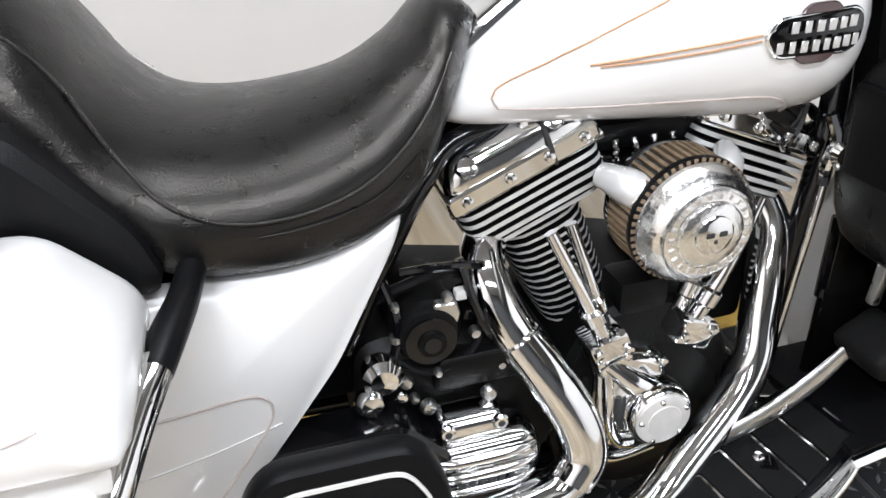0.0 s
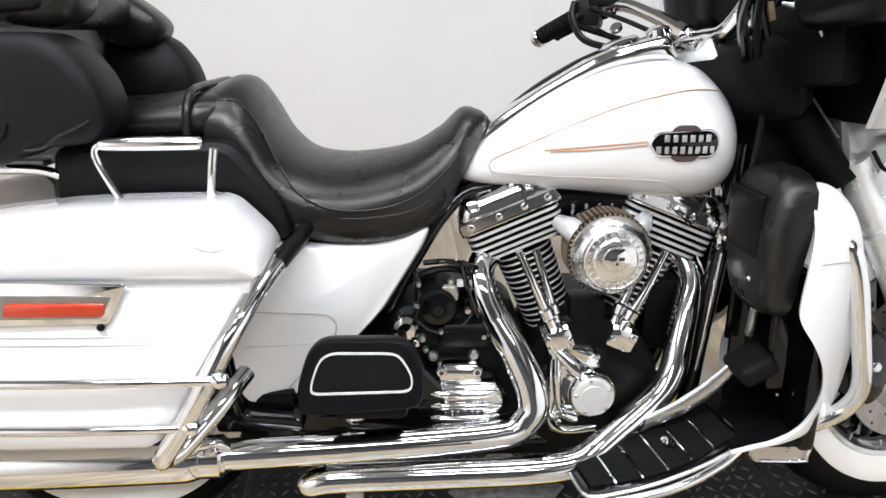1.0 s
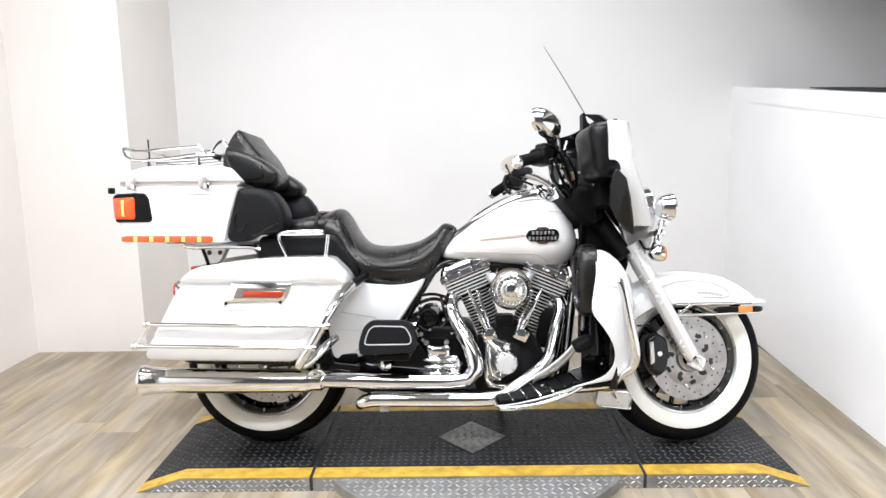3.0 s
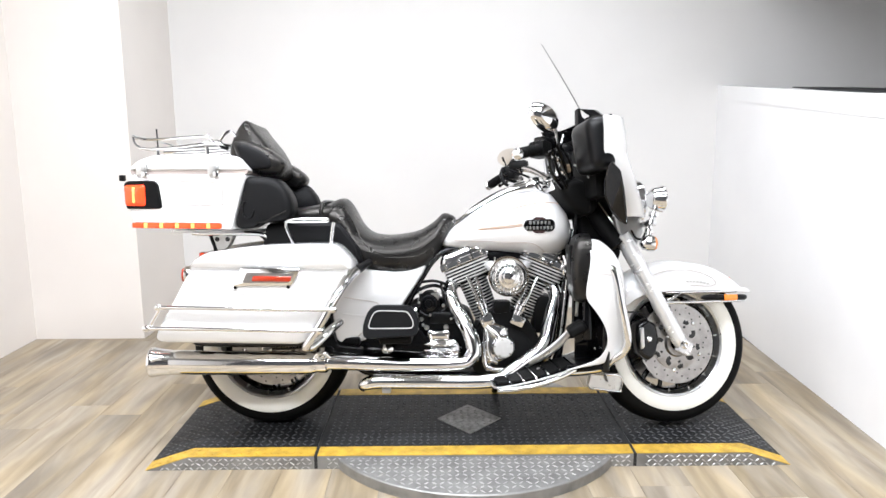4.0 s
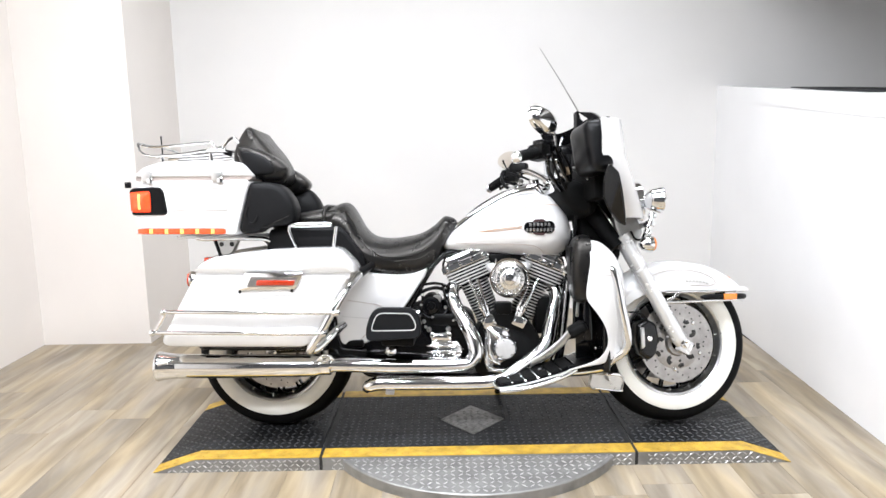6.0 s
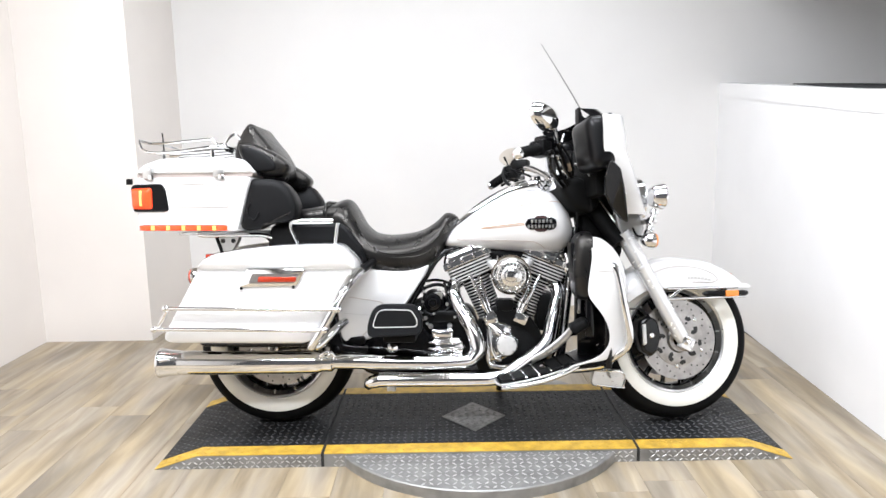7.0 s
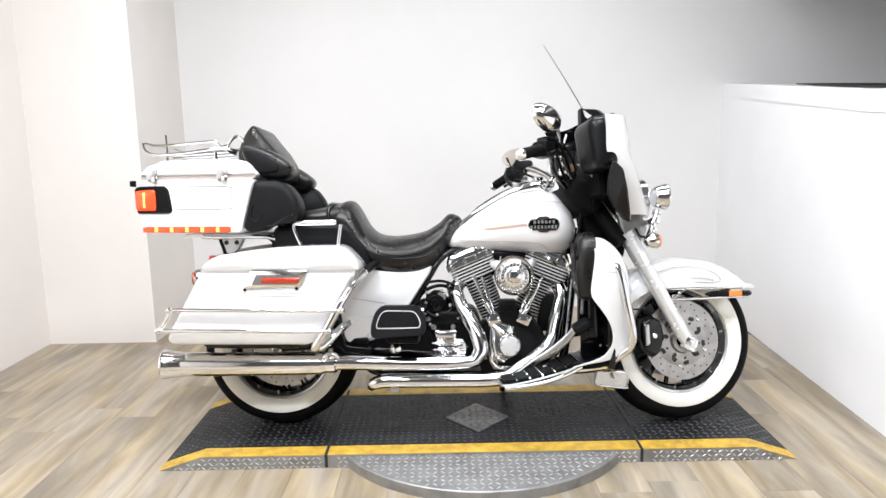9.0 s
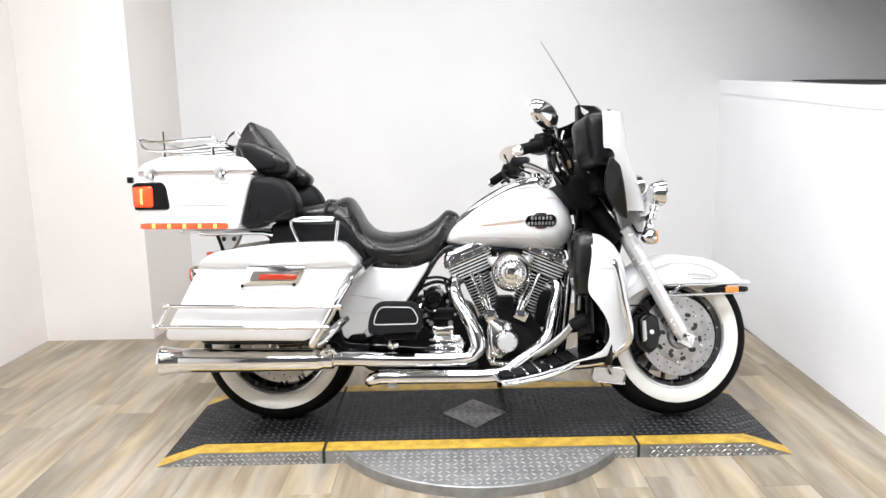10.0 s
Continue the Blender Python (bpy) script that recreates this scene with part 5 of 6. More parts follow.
p("rear_fender", body([(-0.33, 0.45, 0.62, 0.06), (-0.28, 0.45, 0.665, 0.085), (-0.15, 0.52, 0.70, 0.09), (0.05, 0.60, 0.72, 0.09), (0.25, 0.58, 0.70, 0.09), (0.34, 0.45, 0.62, 0.08)], 5, 24), WHITE, "white rear mudguard between the bags")
p("tail_reflector", box((-0.205, -0.21, 0.655), (0.02, 0.05, 0.05), 0.006), RED, "red rear lamp behind the bags")

# side cover
def cover_bend(v):
    return Vector((v.x, v.y - 0.245 + (v.x - 0.31) * 0.40, v.z))


for s in (-1, 1):
    m2 = None if s < 0 else FLIP
    cov = p("side_cover", pillow([(0.330, 0.625), (0.38, 0.622), (0.44, 0.608), (0.515, 0.601), (0.575, 0.606), (0.634, 0.628), (0.622, 0.592), (0.545, 0.476), (0.468, 0.400), (0.404, 0.342), (0.318, 0.340), (0.302, 0.36), (0.290, 0.46)], [(0.004, 0.05), (0, 0.03), (0, 0.006), (0.004, -0.001), (0.014, -0.004)], bend=cover_bend, corner=0.018), WHITE, "white side cover below the seat", m=m2)
    pts = [(0.335, 0.512), (0.397, 0.499), (0.444, 0.488), (0.460, 0.475), (0.464, 0.460), (0.456, 0.440), (0.413, 0.394), (0.378, 0.359), (0.366, 0.345)]
    p("cover_pinstripe", tube([cover_bend(Vector((x, -0.0052, z))) for x, z in pts], 0.0014, 6), GREYSTRIPE, "", cov, m2)
    # The crease's shade, drawn as a grey bead.
    p("cover_crease", tube([cover_bend(Vector((x, -0.0042, z))) for x, z in ((0.316, 0.452), (0.40, 0.440), (0.47, 0.436))], 0.0012, 6), SHADELINE, "", cov, m2)

# frame and black inner parts
for s in (-1, 1):
    m2 = None if s < 0 else FLIP
    p("frame_tube", tube([(1.210, -0.06, 0.76), (1.187, -0.088, 0.61), (1.171, -0.092, 0.48), (1.158, -0.095, 0.37), (1.145, -0.10, 0.27), (1.115, -0.11, 0.208), (1.06, -0.115, 0.193), (0.80, -0.12, 0.19), (0.45, -0.12, 0.20), (0.36, -0.12, 0.25), (0.33, -0.11, 0.40), (0.36, -0.10, 0.56)], 0.017, 12), GLOSS, "black frame tube", m=m2)
    p("seat_tube", tube([(0.55, -0.115, 0.462), (0.62, -0.10, 0.585), (0.665, -0.085, 0.648), (0.72, -0.06, 0.68), (0.90, -0.04, 0.70)], 0.013, 12), GLOSS, "black frame tube below the seat", m=m2)
p("battery_box", box((0.44, 0, 0.50), (0.26, 0.18, 0.26), 0.02), PLASTIC, "black battery box")
p("backbone", tube([(0.42, 0, 0.66), (0.80, 0, 0.70), (1.10, 0, 0.80), (1.20, 0, 0.84)], 0.035, 14), GLOSS, "black frame backbone")
p("swingarm", tube([(0.012, -0.13, 0.31), (0.20, -0.14, 0.33), (0.42, -0.13, 0.35)], [0.022, 0.03, 0.035], 14), GLOSS, "black swingarm")
p("lower_tray", box((0.22, -0.15, 0.345), (0.34, 0.18, 0.03), 0.008), PLASTIC, "black tray below the saddlebag")
tray = p("bag_support", tube([(-0.21, -0.28, 0.36), (-0.19, -0.30, 0.350), (0.0, -0.31, 0.348), (0.20, -0.31, 0.350)], 0.012, 10), GLOSS, "black saddlebag support bar")
for x in (-0.17, -0.08, 0.02, 0.11):
    p("support_lug", box((x, -0.31, 0.366), (0.05, 0.03, 0.014), 0.003), CASE, "", tray)
p("shock_bracket", pillow([(0.262, 0.43), (0.288, 0.445), (0.296, 0.39), (0.31, 0.335), (0.41, 0.325), (0.41, 0.30), (0.26, 0.30)], [(0, -0.20), (0, -0.262), (0.004, -0.268)], corner=0.012), GLOSS, "black footboard bracket")
# Added black sheet that closes the gap where bright floor would show.
p("foot_filler", pillow([(0.36, 0.395), (0.60, 0.40), (0.66, 0.33), (0.66, 0.255), (0.38, 0.255)], [(0, -0.14), (0, -0.19), (0.006, -0.196)], corner=0.02), GLOSS, "black filler plate by the lower frame")
p("chrome_bolt", lathe([(0.021, 0), (0.021, 0.012), (0.013, 0.020), (0, 0.023)], (0.495, -0.235, 0.318), (0, -1, 0), 24), CHROME, "round chrome bolt cover")

# gearbox and starter
gear = p("gearbox", pillow([(0.56, 0.47), (0.63, 0.475), (0.80, 0.44), (0.835, 0.33), (0.80, 0.24), (0.60, 0.235), (0.55, 0.30)], [(0, 0.10), (0, -0.12), (0.012, -0.135)], corner=0.03), CASE, "black gearbox housing")
for x, z in ((0.615, 0.415), (0.70, 0.425), (0.775, 0.39), (0.805, 0.31), (0.60, 0.30)):
    p("case_bolt", button((x, -0.135, z), 0.0085, 0.009), SATIN, "", gear)
p("gear_step", pillow([(0.655, 0.445), (0.745, 0.445), (0.755, 0.40), (0.645, 0.40)], [(0, -0.13), (0, -0.148), (0.004, -0.151)], corner=0.008), CASE, "", gear)
GSH = Matrix.Translation((-0.006, -0.024, -0.006))
cov = p("gearbox_cover", pillow([(0.628, 0.352), (0.762, 0.352), (0.778, 0.315), (0.765, 0.268), (0.635, 0.265), (0.615, 0.30)], [(0, -0.12), (0, -0.155), (0.006, -0.166), (0.014, -0.170)], corner=0.014), CHROME, "ribbed chrome gearbox side cover", m=GSH)
p("cover_head", pillow([(0.648, 0.384), (0.728, 0.384), (0.734, 0.346), (0.644, 0.346)], [(0, -0.12), (0, -0.150), (0.004, -0.158), (0.010, -0.161)], corner=0.012), CHROME, "", cov, GSH)
for z in (0.335, 0.311, 0.287):
    p("cover_rib", tube([(0.632, -0.166, z), (0.66, -0.173, z), (0.735, -0.173, z), (0.762, -0.166, z)], [0.004, 0.0075, 0.0075, 0.004], 10), CHROME, "", cov, GSH)
for k in range(6):
    p("cover_bar", box((0.667 + k * 0.0125, -0.1765, 0.300), (0.007, 0.003, 0.010), 0.0006, segs=1), GAP, "", cov, GSH)
for x, z in ((0.656, 0.374), (0.721, 0.374), (0.618, 0.334), (0.616, 0.312)):
    p("cover_bolt", button((x, -0.158, z), 0.0105, 0.008), CHROME, "", cov, GSH)
    p("bolt_socket", button((x, -0.1655, z), 0.0045, 0.0012), GAP, "", cov, GSH)
start = p("starter", lathe([(0.03, 0), (0.042, 0.01), (0.042, 0.11), (0.034, 0.125), (0.018, 0.13), (0.016, 0.14)], (0.645, -0.02, 0.478), (0, -1, 0), 28), CASE, "black starter motor")
p("starter_cap", lathe([(0.030, 0), (0.030, 0.004), (0.012, 0.006), (0.010, 0.012), (0, 0.012)], (0.645, -0.15, 0.478), (0, -1, 0), 24), GLOSS, "", start)
p("solenoid_cover", lathe([(0.024, 0), (0.024, 0.02), (0.016, 0.030), (0, 0.032)], (0.587, -0.13, 0.438), (0, -1, 0), 24), CHROME, "chrome solenoid cover")
p("solenoid_bolt", button((0.605, -0.16, 0.415), 0.007, 0.006), CHROME, "small chrome bolt")
p("coil_bracket", pillow([(0.648, 0.498), (0.654, 0.518), (0.680, 0.516), (0.684, 0.500), (0.676, 0.478), (0.668, 0.478)], [(0, -0.130), (0, -0.140), (0.002, -0.142)], corner=0.004), SATIN, "bright bent wire bracket")
p("solenoid_cap", lathe([(0.017, 0), (0.018, 0.010), (0.013, 0.018), (0, 0.020)], (0.566, -0.150, 0.412), (0.2, -1, 0.1), 20), CHROME, "small chrome end cap")
p("wire_loom", tube([(0.585, -0.10, 0.51), (0.62, -0.12, 0.535), (0.665, -0.12, 0.545), (0.70, -0.11, 0.53), (0.71, -0.10, 0.49)], 0.007, 8), PLASTIC, "black wire loom")
p("wire_loom", tube([(0.59, -0.12, 0.46), (0.64, -0.145, 0.43), (0.70, -0.14, 0.45), (0.72, -0.11, 0.51)], 0.005, 8), PLASTIC, "black wire loom")
p("cable_clip", box((0.690, -0.13, 0.52), (0.020, 0.014, 0.012), 0.003), LIGHTLINE, "pale cable clip")
for x, y, z, r in ((0.600, -0.13, 0.385, 0.007), (0.622, -0.14, 0.395, 0.006), (0.575, -0.13, 0.455, 0.005), (0.668, -0.14, 0.528, 0.006), (0.700, -0.135, 0.470, 0.007), (0.725, -0.13, 0.500, 0.006), (0.610, -0.13, 0.520, 0.005), (0.730, -0.14, 0.420, 0.007), (0.575, -0.14, 0.350, 0.008), (0.650, -0.15, 0.435, 0.005), (0.636, -0.150, 0.386, 0.010), (0.711, -0.150, 0.388, 0.010), (0.752, -0.150, 0.330, 0.008), (0.537, -0.150, 0.390, 0.008)):
    p("case_fitting", button((x, y, z), r, 0.012), SATIN, "small bright bolt")
for pts in ([(0.60, -0.11, 0.55), (0.612, -0.135, 0.50), (0.60, -0.14, 0.45), (0.585, -0.135, 0.40)], [(0.69, -0.12, 0.56), (0.70, -0.14, 0.51), (0.72, -0.14, 0.46), (0.75, -0.13, 0.44)], [(0.62, -0.13, 0.56), (0.66, -0.14, 0.565), (0.70, -0.13, 0.555), (0.735, -0.10, 0.53)]):
    p("hose", tube(pts, 0.0055, 8), GLOSS, "black hose")
p("hose_band", lathe([(0.0075, -0.004), (0.0085, 0), (0.0075, 0.004)], (0.608, -0.137, 0.48), (0.1, 0, 1), 14), SATIN, "bright hose band")
p("oil_spout", lathe([(0.02, 0), (0.02, 0.03), (0.026, 0.032), (0.024, 0.045), (0, 0.048)], (0.70, -0.09, 0.45), (0.15, -0.25, 1), 20), GLOSS, "black oil filler cap")

# V-twin engine
CRANK = Vector((0.936, 0, 0.262))
p("crankcase", lathe([(0.05, -0.15), (0.11, -0.135), (0.128, -0.12), (0.132, 0.12), (0.10, 0.14)], CRANK, (0, 1, 0), 48), CASE, "black engine crankcase")
p("crankcase_deck", pillow([(0.80, 0.33), (0.86, 0.44), (0.92, 0.455), (0.96, 0.455), (1.01, 0.44), (1.075, 0.34), (1.06, 0.22), (0.82, 0.21)], [(0, 0.11), (0, -0.115), (0.01, -0.125)], corner=0.03), CASE, "black upper crankcase")
p("engine_mount", box((1.088, 0.0, 0.425), (0.070, 0.14, 0.15), 0.015), CASE, "black front engine mount")
p("oil_pan", box((0.90, 0, 0.165), (0.34, 0.20, 0.06), 0.014), CASE, "black oil pan below the engine")


def fin_ring(w, d, r):
    pts = rounded([(-w, -d), (w, -d), (w, d), (-w, d)], r, 4)
    return [Vector((v.x, v.y, 0)) for v in pts]


def fin(h, w, d, r, thick):
    """A cooling fin: black faces, machined bright edge."""
    bm = bmesh.new()
    loop = fin_ring(w, d, r)
    skin(bm, [[v + Vector((0, 0, h)) for v in loop], [v + Vector((0, 0, h + thick)) for v in loop]])
    bm.normal_update()
    for f in bm.faces:
        f.material_index = 1 if abs(f.normal.z) < 0.5 else 0
    return bm


def cylinder(sign, name):
    e = Matrix.Translation(CRANK) @ Matrix.Rotation(radians(22.5 * sign), 4, "Y")
    cyl = p("cylinder", lathe([(0.046, 0.13), (0.052, 0.345)], (0, 0, 0), (0, 0, 1), 32), CASE, name, m=e)
    for k in range(13):
        h = 0.168 + 0.0125 * k
        p("cooling_fin", fin(h, 0.049 + 0.0007 * k, 0.076, 0.045, 0.0042), [CASE, FINEDGE], "", cyl, e)
    hd = p("cylinder_head", box((0, 0, 0.365), (0.145, 0.15, 0.07), 0.01), CASE, "black cylinder head with bright fin edges", m=e)
    for k in range(5):
        p("head_fin", fin(0.336 + 0.0126 * k, 0.092 - 0.012 * (k == 0), 0.094 - 0.006 * (k == 0), 0.024, 0.0058), [CASE, FINEDGE], "", hd, e)
    rk = p("rocker_box", pillow([(-0.094, 0.400), (0.090, 0.400), (0.091, 0.428), (0.072, 0.457), (-0.074, 0.459), (-0.094, 0.432)], [(0.022, -0.094), (0.009, -0.091), (0.002, -0.084), (0, -0.074), (0, 0.074), (0.009, 0.088), (0.022, 0.094)], corner=0.020, k=6), CHROME, "chrome rocker box", m=e)
    p("rocker_base", pillow([(-0.098, 0.4005), (0.094, 0.4005), (0.094, 0.426), (-0.098, 0.426)], [(0.003, -0.0985), (0, -0.095), (0, 0.095), (0.003, 0.0985)], corner=0.008, k=3), CHROME, "", rk, e)
    for x in (-0.058, 0.050):
        p("rocker_boss", lathe([(0.014, 0), (0.0135, 0.010), (0.010, 0.014), (0.006, 0.0145)], (x, -0.080, 0.443), (0, -0.85, 0.5), 18), CHROME, "", rk, e)
    p("rocker_lip", box((0, 0, 0.4025), (0.198, 0.186, 0.011), 0.004), CHROME, "", rk, e)
    for x in (-0.075, -0.02, 0.03, 0.075):
        p("rocker_bolt", button((x, -0.096, 0.4135), 0.0070, 0.009), CHROME, "", rk, e)
    p("rocker_cap", lathe([(0.017, 0), (0.017, 0.012), (0.010, 0.020), (0, 0.021)], (-0.03 * sign, -0.07, 0.452), (0, -0.5, 1), 18), CHROME, "", rk, e)
    p("breather_line", tube([(0.035, -0.096, 0.40), (0.036, -0.098, 0.43), (0.038, -0.09, 0.455)], 0.0028, 8), GAP, "", rk, e)
    return cyl


cylinder(-1, "black rear cylinder with bright-edged cooling fins")
cylinder(1, "black front cylinder with bright-edged cooling fins")
for x0, z0, x1, z1, y in ((0.792, 0.582, 0.858, 0.435, -0.150), (0.826, 0.577, 0.868, 0.435, -0.128), (1.062, 0.580, 0.985, 0.430, -0.150), (1.030, 0.577, 0.976, 0.432, -0.128)):
    tub = p("pushrod_tube", tube([(x0, y + 0.012, z0), ((x0 + x1) / 2, y, (z0 + z1) / 2), (x1, y, z1)], [0.0075, 0.0085, 0.0115], 14, 6), CHROME, "chrome pushrod tube")
    d = Vector((x1 - x0, 0, z1 - z0)).normalized()
    p("tube_collar", lathe([(0.0105, -0.012), (0.0145, -0.008), (0.0145, 0.010), (0.011, 0.014)], Vector((x1, y, z1)) - d * 0.035, d, 18), CHROME, "", tub)
for x, a in ((0.868, 22), (0.985, -24)):
    blk = p("tappet_block", box((x, -0.14, 0.415), (0.052, 0.05, 0.040), 0.006, Matrix.Rotation(radians(-a), 4, "Y")), CHROME, "chrome tappet block")
    for dx in (-0.02, 0.02):
        p("block_bolt", button((x + dx, -0.163, 0.418), 0.0065, 0.009), CHROME, "", blk)
cam_c = p("cam_cover", pillow([(0.842, 0.408), (0.872, 0.420), (0.905, 0.404), (0.940, 0.392), (0.950, 0.376), (0.958, 0.338), (0.955, 0.300), (0.940, 0.262), (0.905, 0.246), (0.872, 0.244), (0.852, 0.262), (0.858, 0.33)], [(0, -0.12), (0, -0.148), (0.006, -0.158), (0.014, -0.163)], corner=0.018), CHROME, "polished chrome cam cover")
p("cover_shoulder", tube([(0.862, -0.150, 0.396), (0.880, -0.158, 0.380), (0.902, -0.164, 0.360), (0.922, -0.166, 0.345)], [0.012, 0.014, 0.018, 0.018], 18), CHROME, "", cam_c)
p("timer_housing", lathe([(0.046, 0.0), (0.0455, 0.016), (0.043, 0.028), (0.040, 0.031), (0.038, 0.031)], (0.929, -0.163, 0.317), (0, -1, 0), 44), CHROME, "", cam_c)
p("timer_cover", lathe([(0.0375, 0), (0.037, 0.005), (0.033, 0.007), (0.024, 0.0066), (0.023, 0.0076), (0.0, 0.0078)], (0.929, -0.192, 0.317), (0, -1, 0), 44), FINEDGE, "round brushed cover plate", cam_c)
for k in range(5):
    a = 2 * math.pi * k / 5 + 0.5
    p("cover_bolt", button((0.929 + 0.0325 * math.cos(a), -0.1985, 0.317 + 0.0325 * math.sin(a)), 0.0038, 0.003), CHROME, "", cam_c)
p("cover_rib", tube([(0.866, -0.156, 0.385), (0.866, -0.164, 0.345), (0.870, -0.166, 0.300), (0.884, -0.164, 0.266), (0.905, -0.160, 0.254)], [0.008, 0.0085, 0.008, 0.0085, 0.010], 12), CHROME, "", cam_c)
# No recess is cut; a dark bead paints the hollow's shade.
p("cover_hollow_shade", tube([(0.882, -0.1625, 0.340), (0.884, -0.1645, 0.310), (0.892, -0.1625, 0.285)], [0.004, 0.0075, 0.004], 10), GAP, "dark bead drawing the hollow's shade beside the round cover", cam_c)
for x, z in ((0.852, 0.400), (0.864, 0.352), (0.866, 0.262), (0.905, 0.254), (0.944, 0.276), (0.940, 0.384), (0.888, 0.405)):
    p("cover_bolt", button((x, -0.161, z), 0.0062, 0.008), CHROME, "", cam_c)
for x, z in ((0.856, 0.425), (0.878, 0.432), (0.972, 0.430), (0.996, 0.424)):
    p("line_fitting", lathe([(0.006, 0), (0.0075, 0.006), (0.006, 0.012), (0.004, 0.018)], (x, -0.150, z), (0, -0.7, 0.6), 12), CHROME, "small bright fitting", cam_c)
p("cover_foot", tube([(0.860, -0.150, 0.385), (0.858, -0.156, 0.310), (0.861, -0.156, 0.250), (0.876, -0.152, 0.230), (0.905, -0.150, 0.224), (0.948, -0.148, 0.226)], [0.009, 0.0105, 0.011, 0.011, 0.010, 0.008], 12), CHROME, "", cam_c)
p("oil_pump_cover", pillow([(0.848, 0.258), (0.955, 0.250), (0.945, 0.215), (0.86, 0.215)], [(0, -0.10), (0, -0.142), (0.006, -0.148)], corner=0.014), CHROME, "chrome lower cover")
filt = p("oil_filter", lathe([(0.036, 0), (0.038, 0.006), (0.038, 0.085), (0.034, 0.094), (0, 0.097)], (1.02, -0.04, 0.275), (0.85, -0.45, -0.1), 28), GLOSS, "black oil filter")
# Black block added for the deep shade between the cylinders.
p("lifter_shade", box((0.926, -0.10, 0.462), (0.07, 0.06, 0.05), 0.014), CASE, "black block standing for the shade between the cylinders")

# air cleaner
AC = Vector((0.949, 0, 0.583))
air = p("air_cleaner", lathe([(0.060, -0.095), (0.074, -0.100), (0.076, -0.108), (0.076, -0.114)], AC, (0, 1, 0), 56), CHROME, "round chrome air cleaner with an exposed pleated filter")
p("filter_element", lathe([(0.069, -0.112), (0.067, -0.172), (0.04, -0.174)], AC, (0, 1, 0), 56), PLEAT, "brown gauze filter", air)
bm = bmesh.new()
for k in range(50):
    a = 2 * math.pi * k / 50
    box(AC + Vector((0.0722 * math.cos(a), -0.141, 0.0722 * math.sin(a))), (0.0065, 0.058, 0.0046), 0.0006, Matrix.Rotation(-a, 4, "Y"), bm, 1)
tagged(p("filter_pleat", bm, PLEAT, "", air), kind="stuff")
# Dark slats paint the shade between neighbouring pleats.
bm = bmesh.new()
for k in range(50):
    a = 2 * math.pi * (k + 0.5) / 50
    box(AC + Vector((0.0690 * math.cos(a), -0.141, 0.0690 * math.sin(a))), (0.004, 0.058, 0.0030), 0, Matrix.Rotation(-a, 4, "Y"), bm)
tagged(p("pleat_gap_shade", bm, GAP, "", air), kind="stuff")
p("filter_rim", lathe([(0.066, -0.158), (0.0755, -0.159), (0.0762, -0.163), (0.0755, -0.168), (0.066, -0.169)], AC, (0, 1, 0), 56), PLASTIC, "dark rim of the filter", air)
p("air_lid", lathe([(0.0695, -0.166), (0.0722, -0.170), (0.0722, -0.174), (0.070, -0.180), (0.0675, -0.184), (0.066, -0.190), (0.058, -0.197), (0.0555, -0.199), (0.0545, -0.203), (0.0515, -0.2045), (0.0505, -0.202), (0.040, -0.203), (0.039, -0.207), (0.036, -0.209), (0.02, -0.2105), (0, -0.211)], AC, (0, 1, 0), 64), LIDMETAL, "stepped chrome lid", air)
for k in range(22):
    a = 2 * math.pi * k / 22
    p("lid_bar", box(AC + Vector((0.0455 * math.cos(a), -0.2033, 0.0455 * math.sin(a))), (0.0062, 0.0022, 0.0048), 0.0005, Matrix.Rotation(-a, 4, "Y"), None, 1), SATIN, "", air)
p("lid_emblem", lathe([(0.0235, 0), (0.0225, 0.004), (0.016, 0.0065), (0, 0.007)], AC + Vector((0, -0.209, 0.003)), (0, -1, 0), 32), CHROME, "plain raised emblem", air)
for dx, dz, w, h in ((-0.0078, 0.003, 0.0095, 0.0060), (0.0078, 0.003, 0.0095, 0.0060), (0.0, -0.0055, 0.0040, 0.0050)):
    p("emblem_slot", box(AC + Vector((dx, -0.2150, 0.003 + dz)), (w, 0.0040, h), 0.0007, segs=1), GAP, "", air)
p("intake_bracket", tube([(0.870, -0.10, 0.625), (0.885, -0.135, 0.622), (0.902, -0.145, 0.612), (0.915, -0.125, 0.600)], [0.015, 0.021, 0.021, 0.017], 14), SLIDER, "chrome breather bracket", air)
p("intake_bracket", tube([(1.030, -0.10, 0.632), (1.012, -0.130, 0.625), (0.995, -0.130, 0.610), (0.985, -0.11, 0.60)], [0.014, 0.020, 0.020, 0.017], 14), SLIDER, "chrome breather bracket", air)
p("intake_manifold", tube([(0.85, 0, 0.60), (0.93, -0.03, 0.61), (0.95, -0.09, 0.59)], [0.03, 0.032, 0.04], 16), GLOSS, "black intake manifold")
p("coil_cover", box((0.945, -0.02, 0.655), (0.16, 0.10, 0.035), 0.010), PLASTIC, "black coil cover under the tank")
for x in (0.90, 0.925, 0.95, 0.975):
    p("plug_stub", tube([(x, -0.07, 0.652), (x, -0.075, 0.640), (x, -0.075, 0.628)], 0.004, 8), CHROME, "small chrome line fitting")
p("fuel_cock", tube([(1.075, -0.09, 0.668), (1.085, -0.105, 0.65), (1.10, -0.11, 0.635), (1.115, -0.10, 0.62)], 0.005, 8), CHROME, "small chrome fuel line")
horn = p("neck_fitting", tube([(1.165, -0.11, 0.66), (1.172, -0.12, 0.63), (1.165, -0.12, 0.60), (1.175, -0.11, 0.57)], 0.008, 8), CHROME, "chrome fitting by the steering neck")
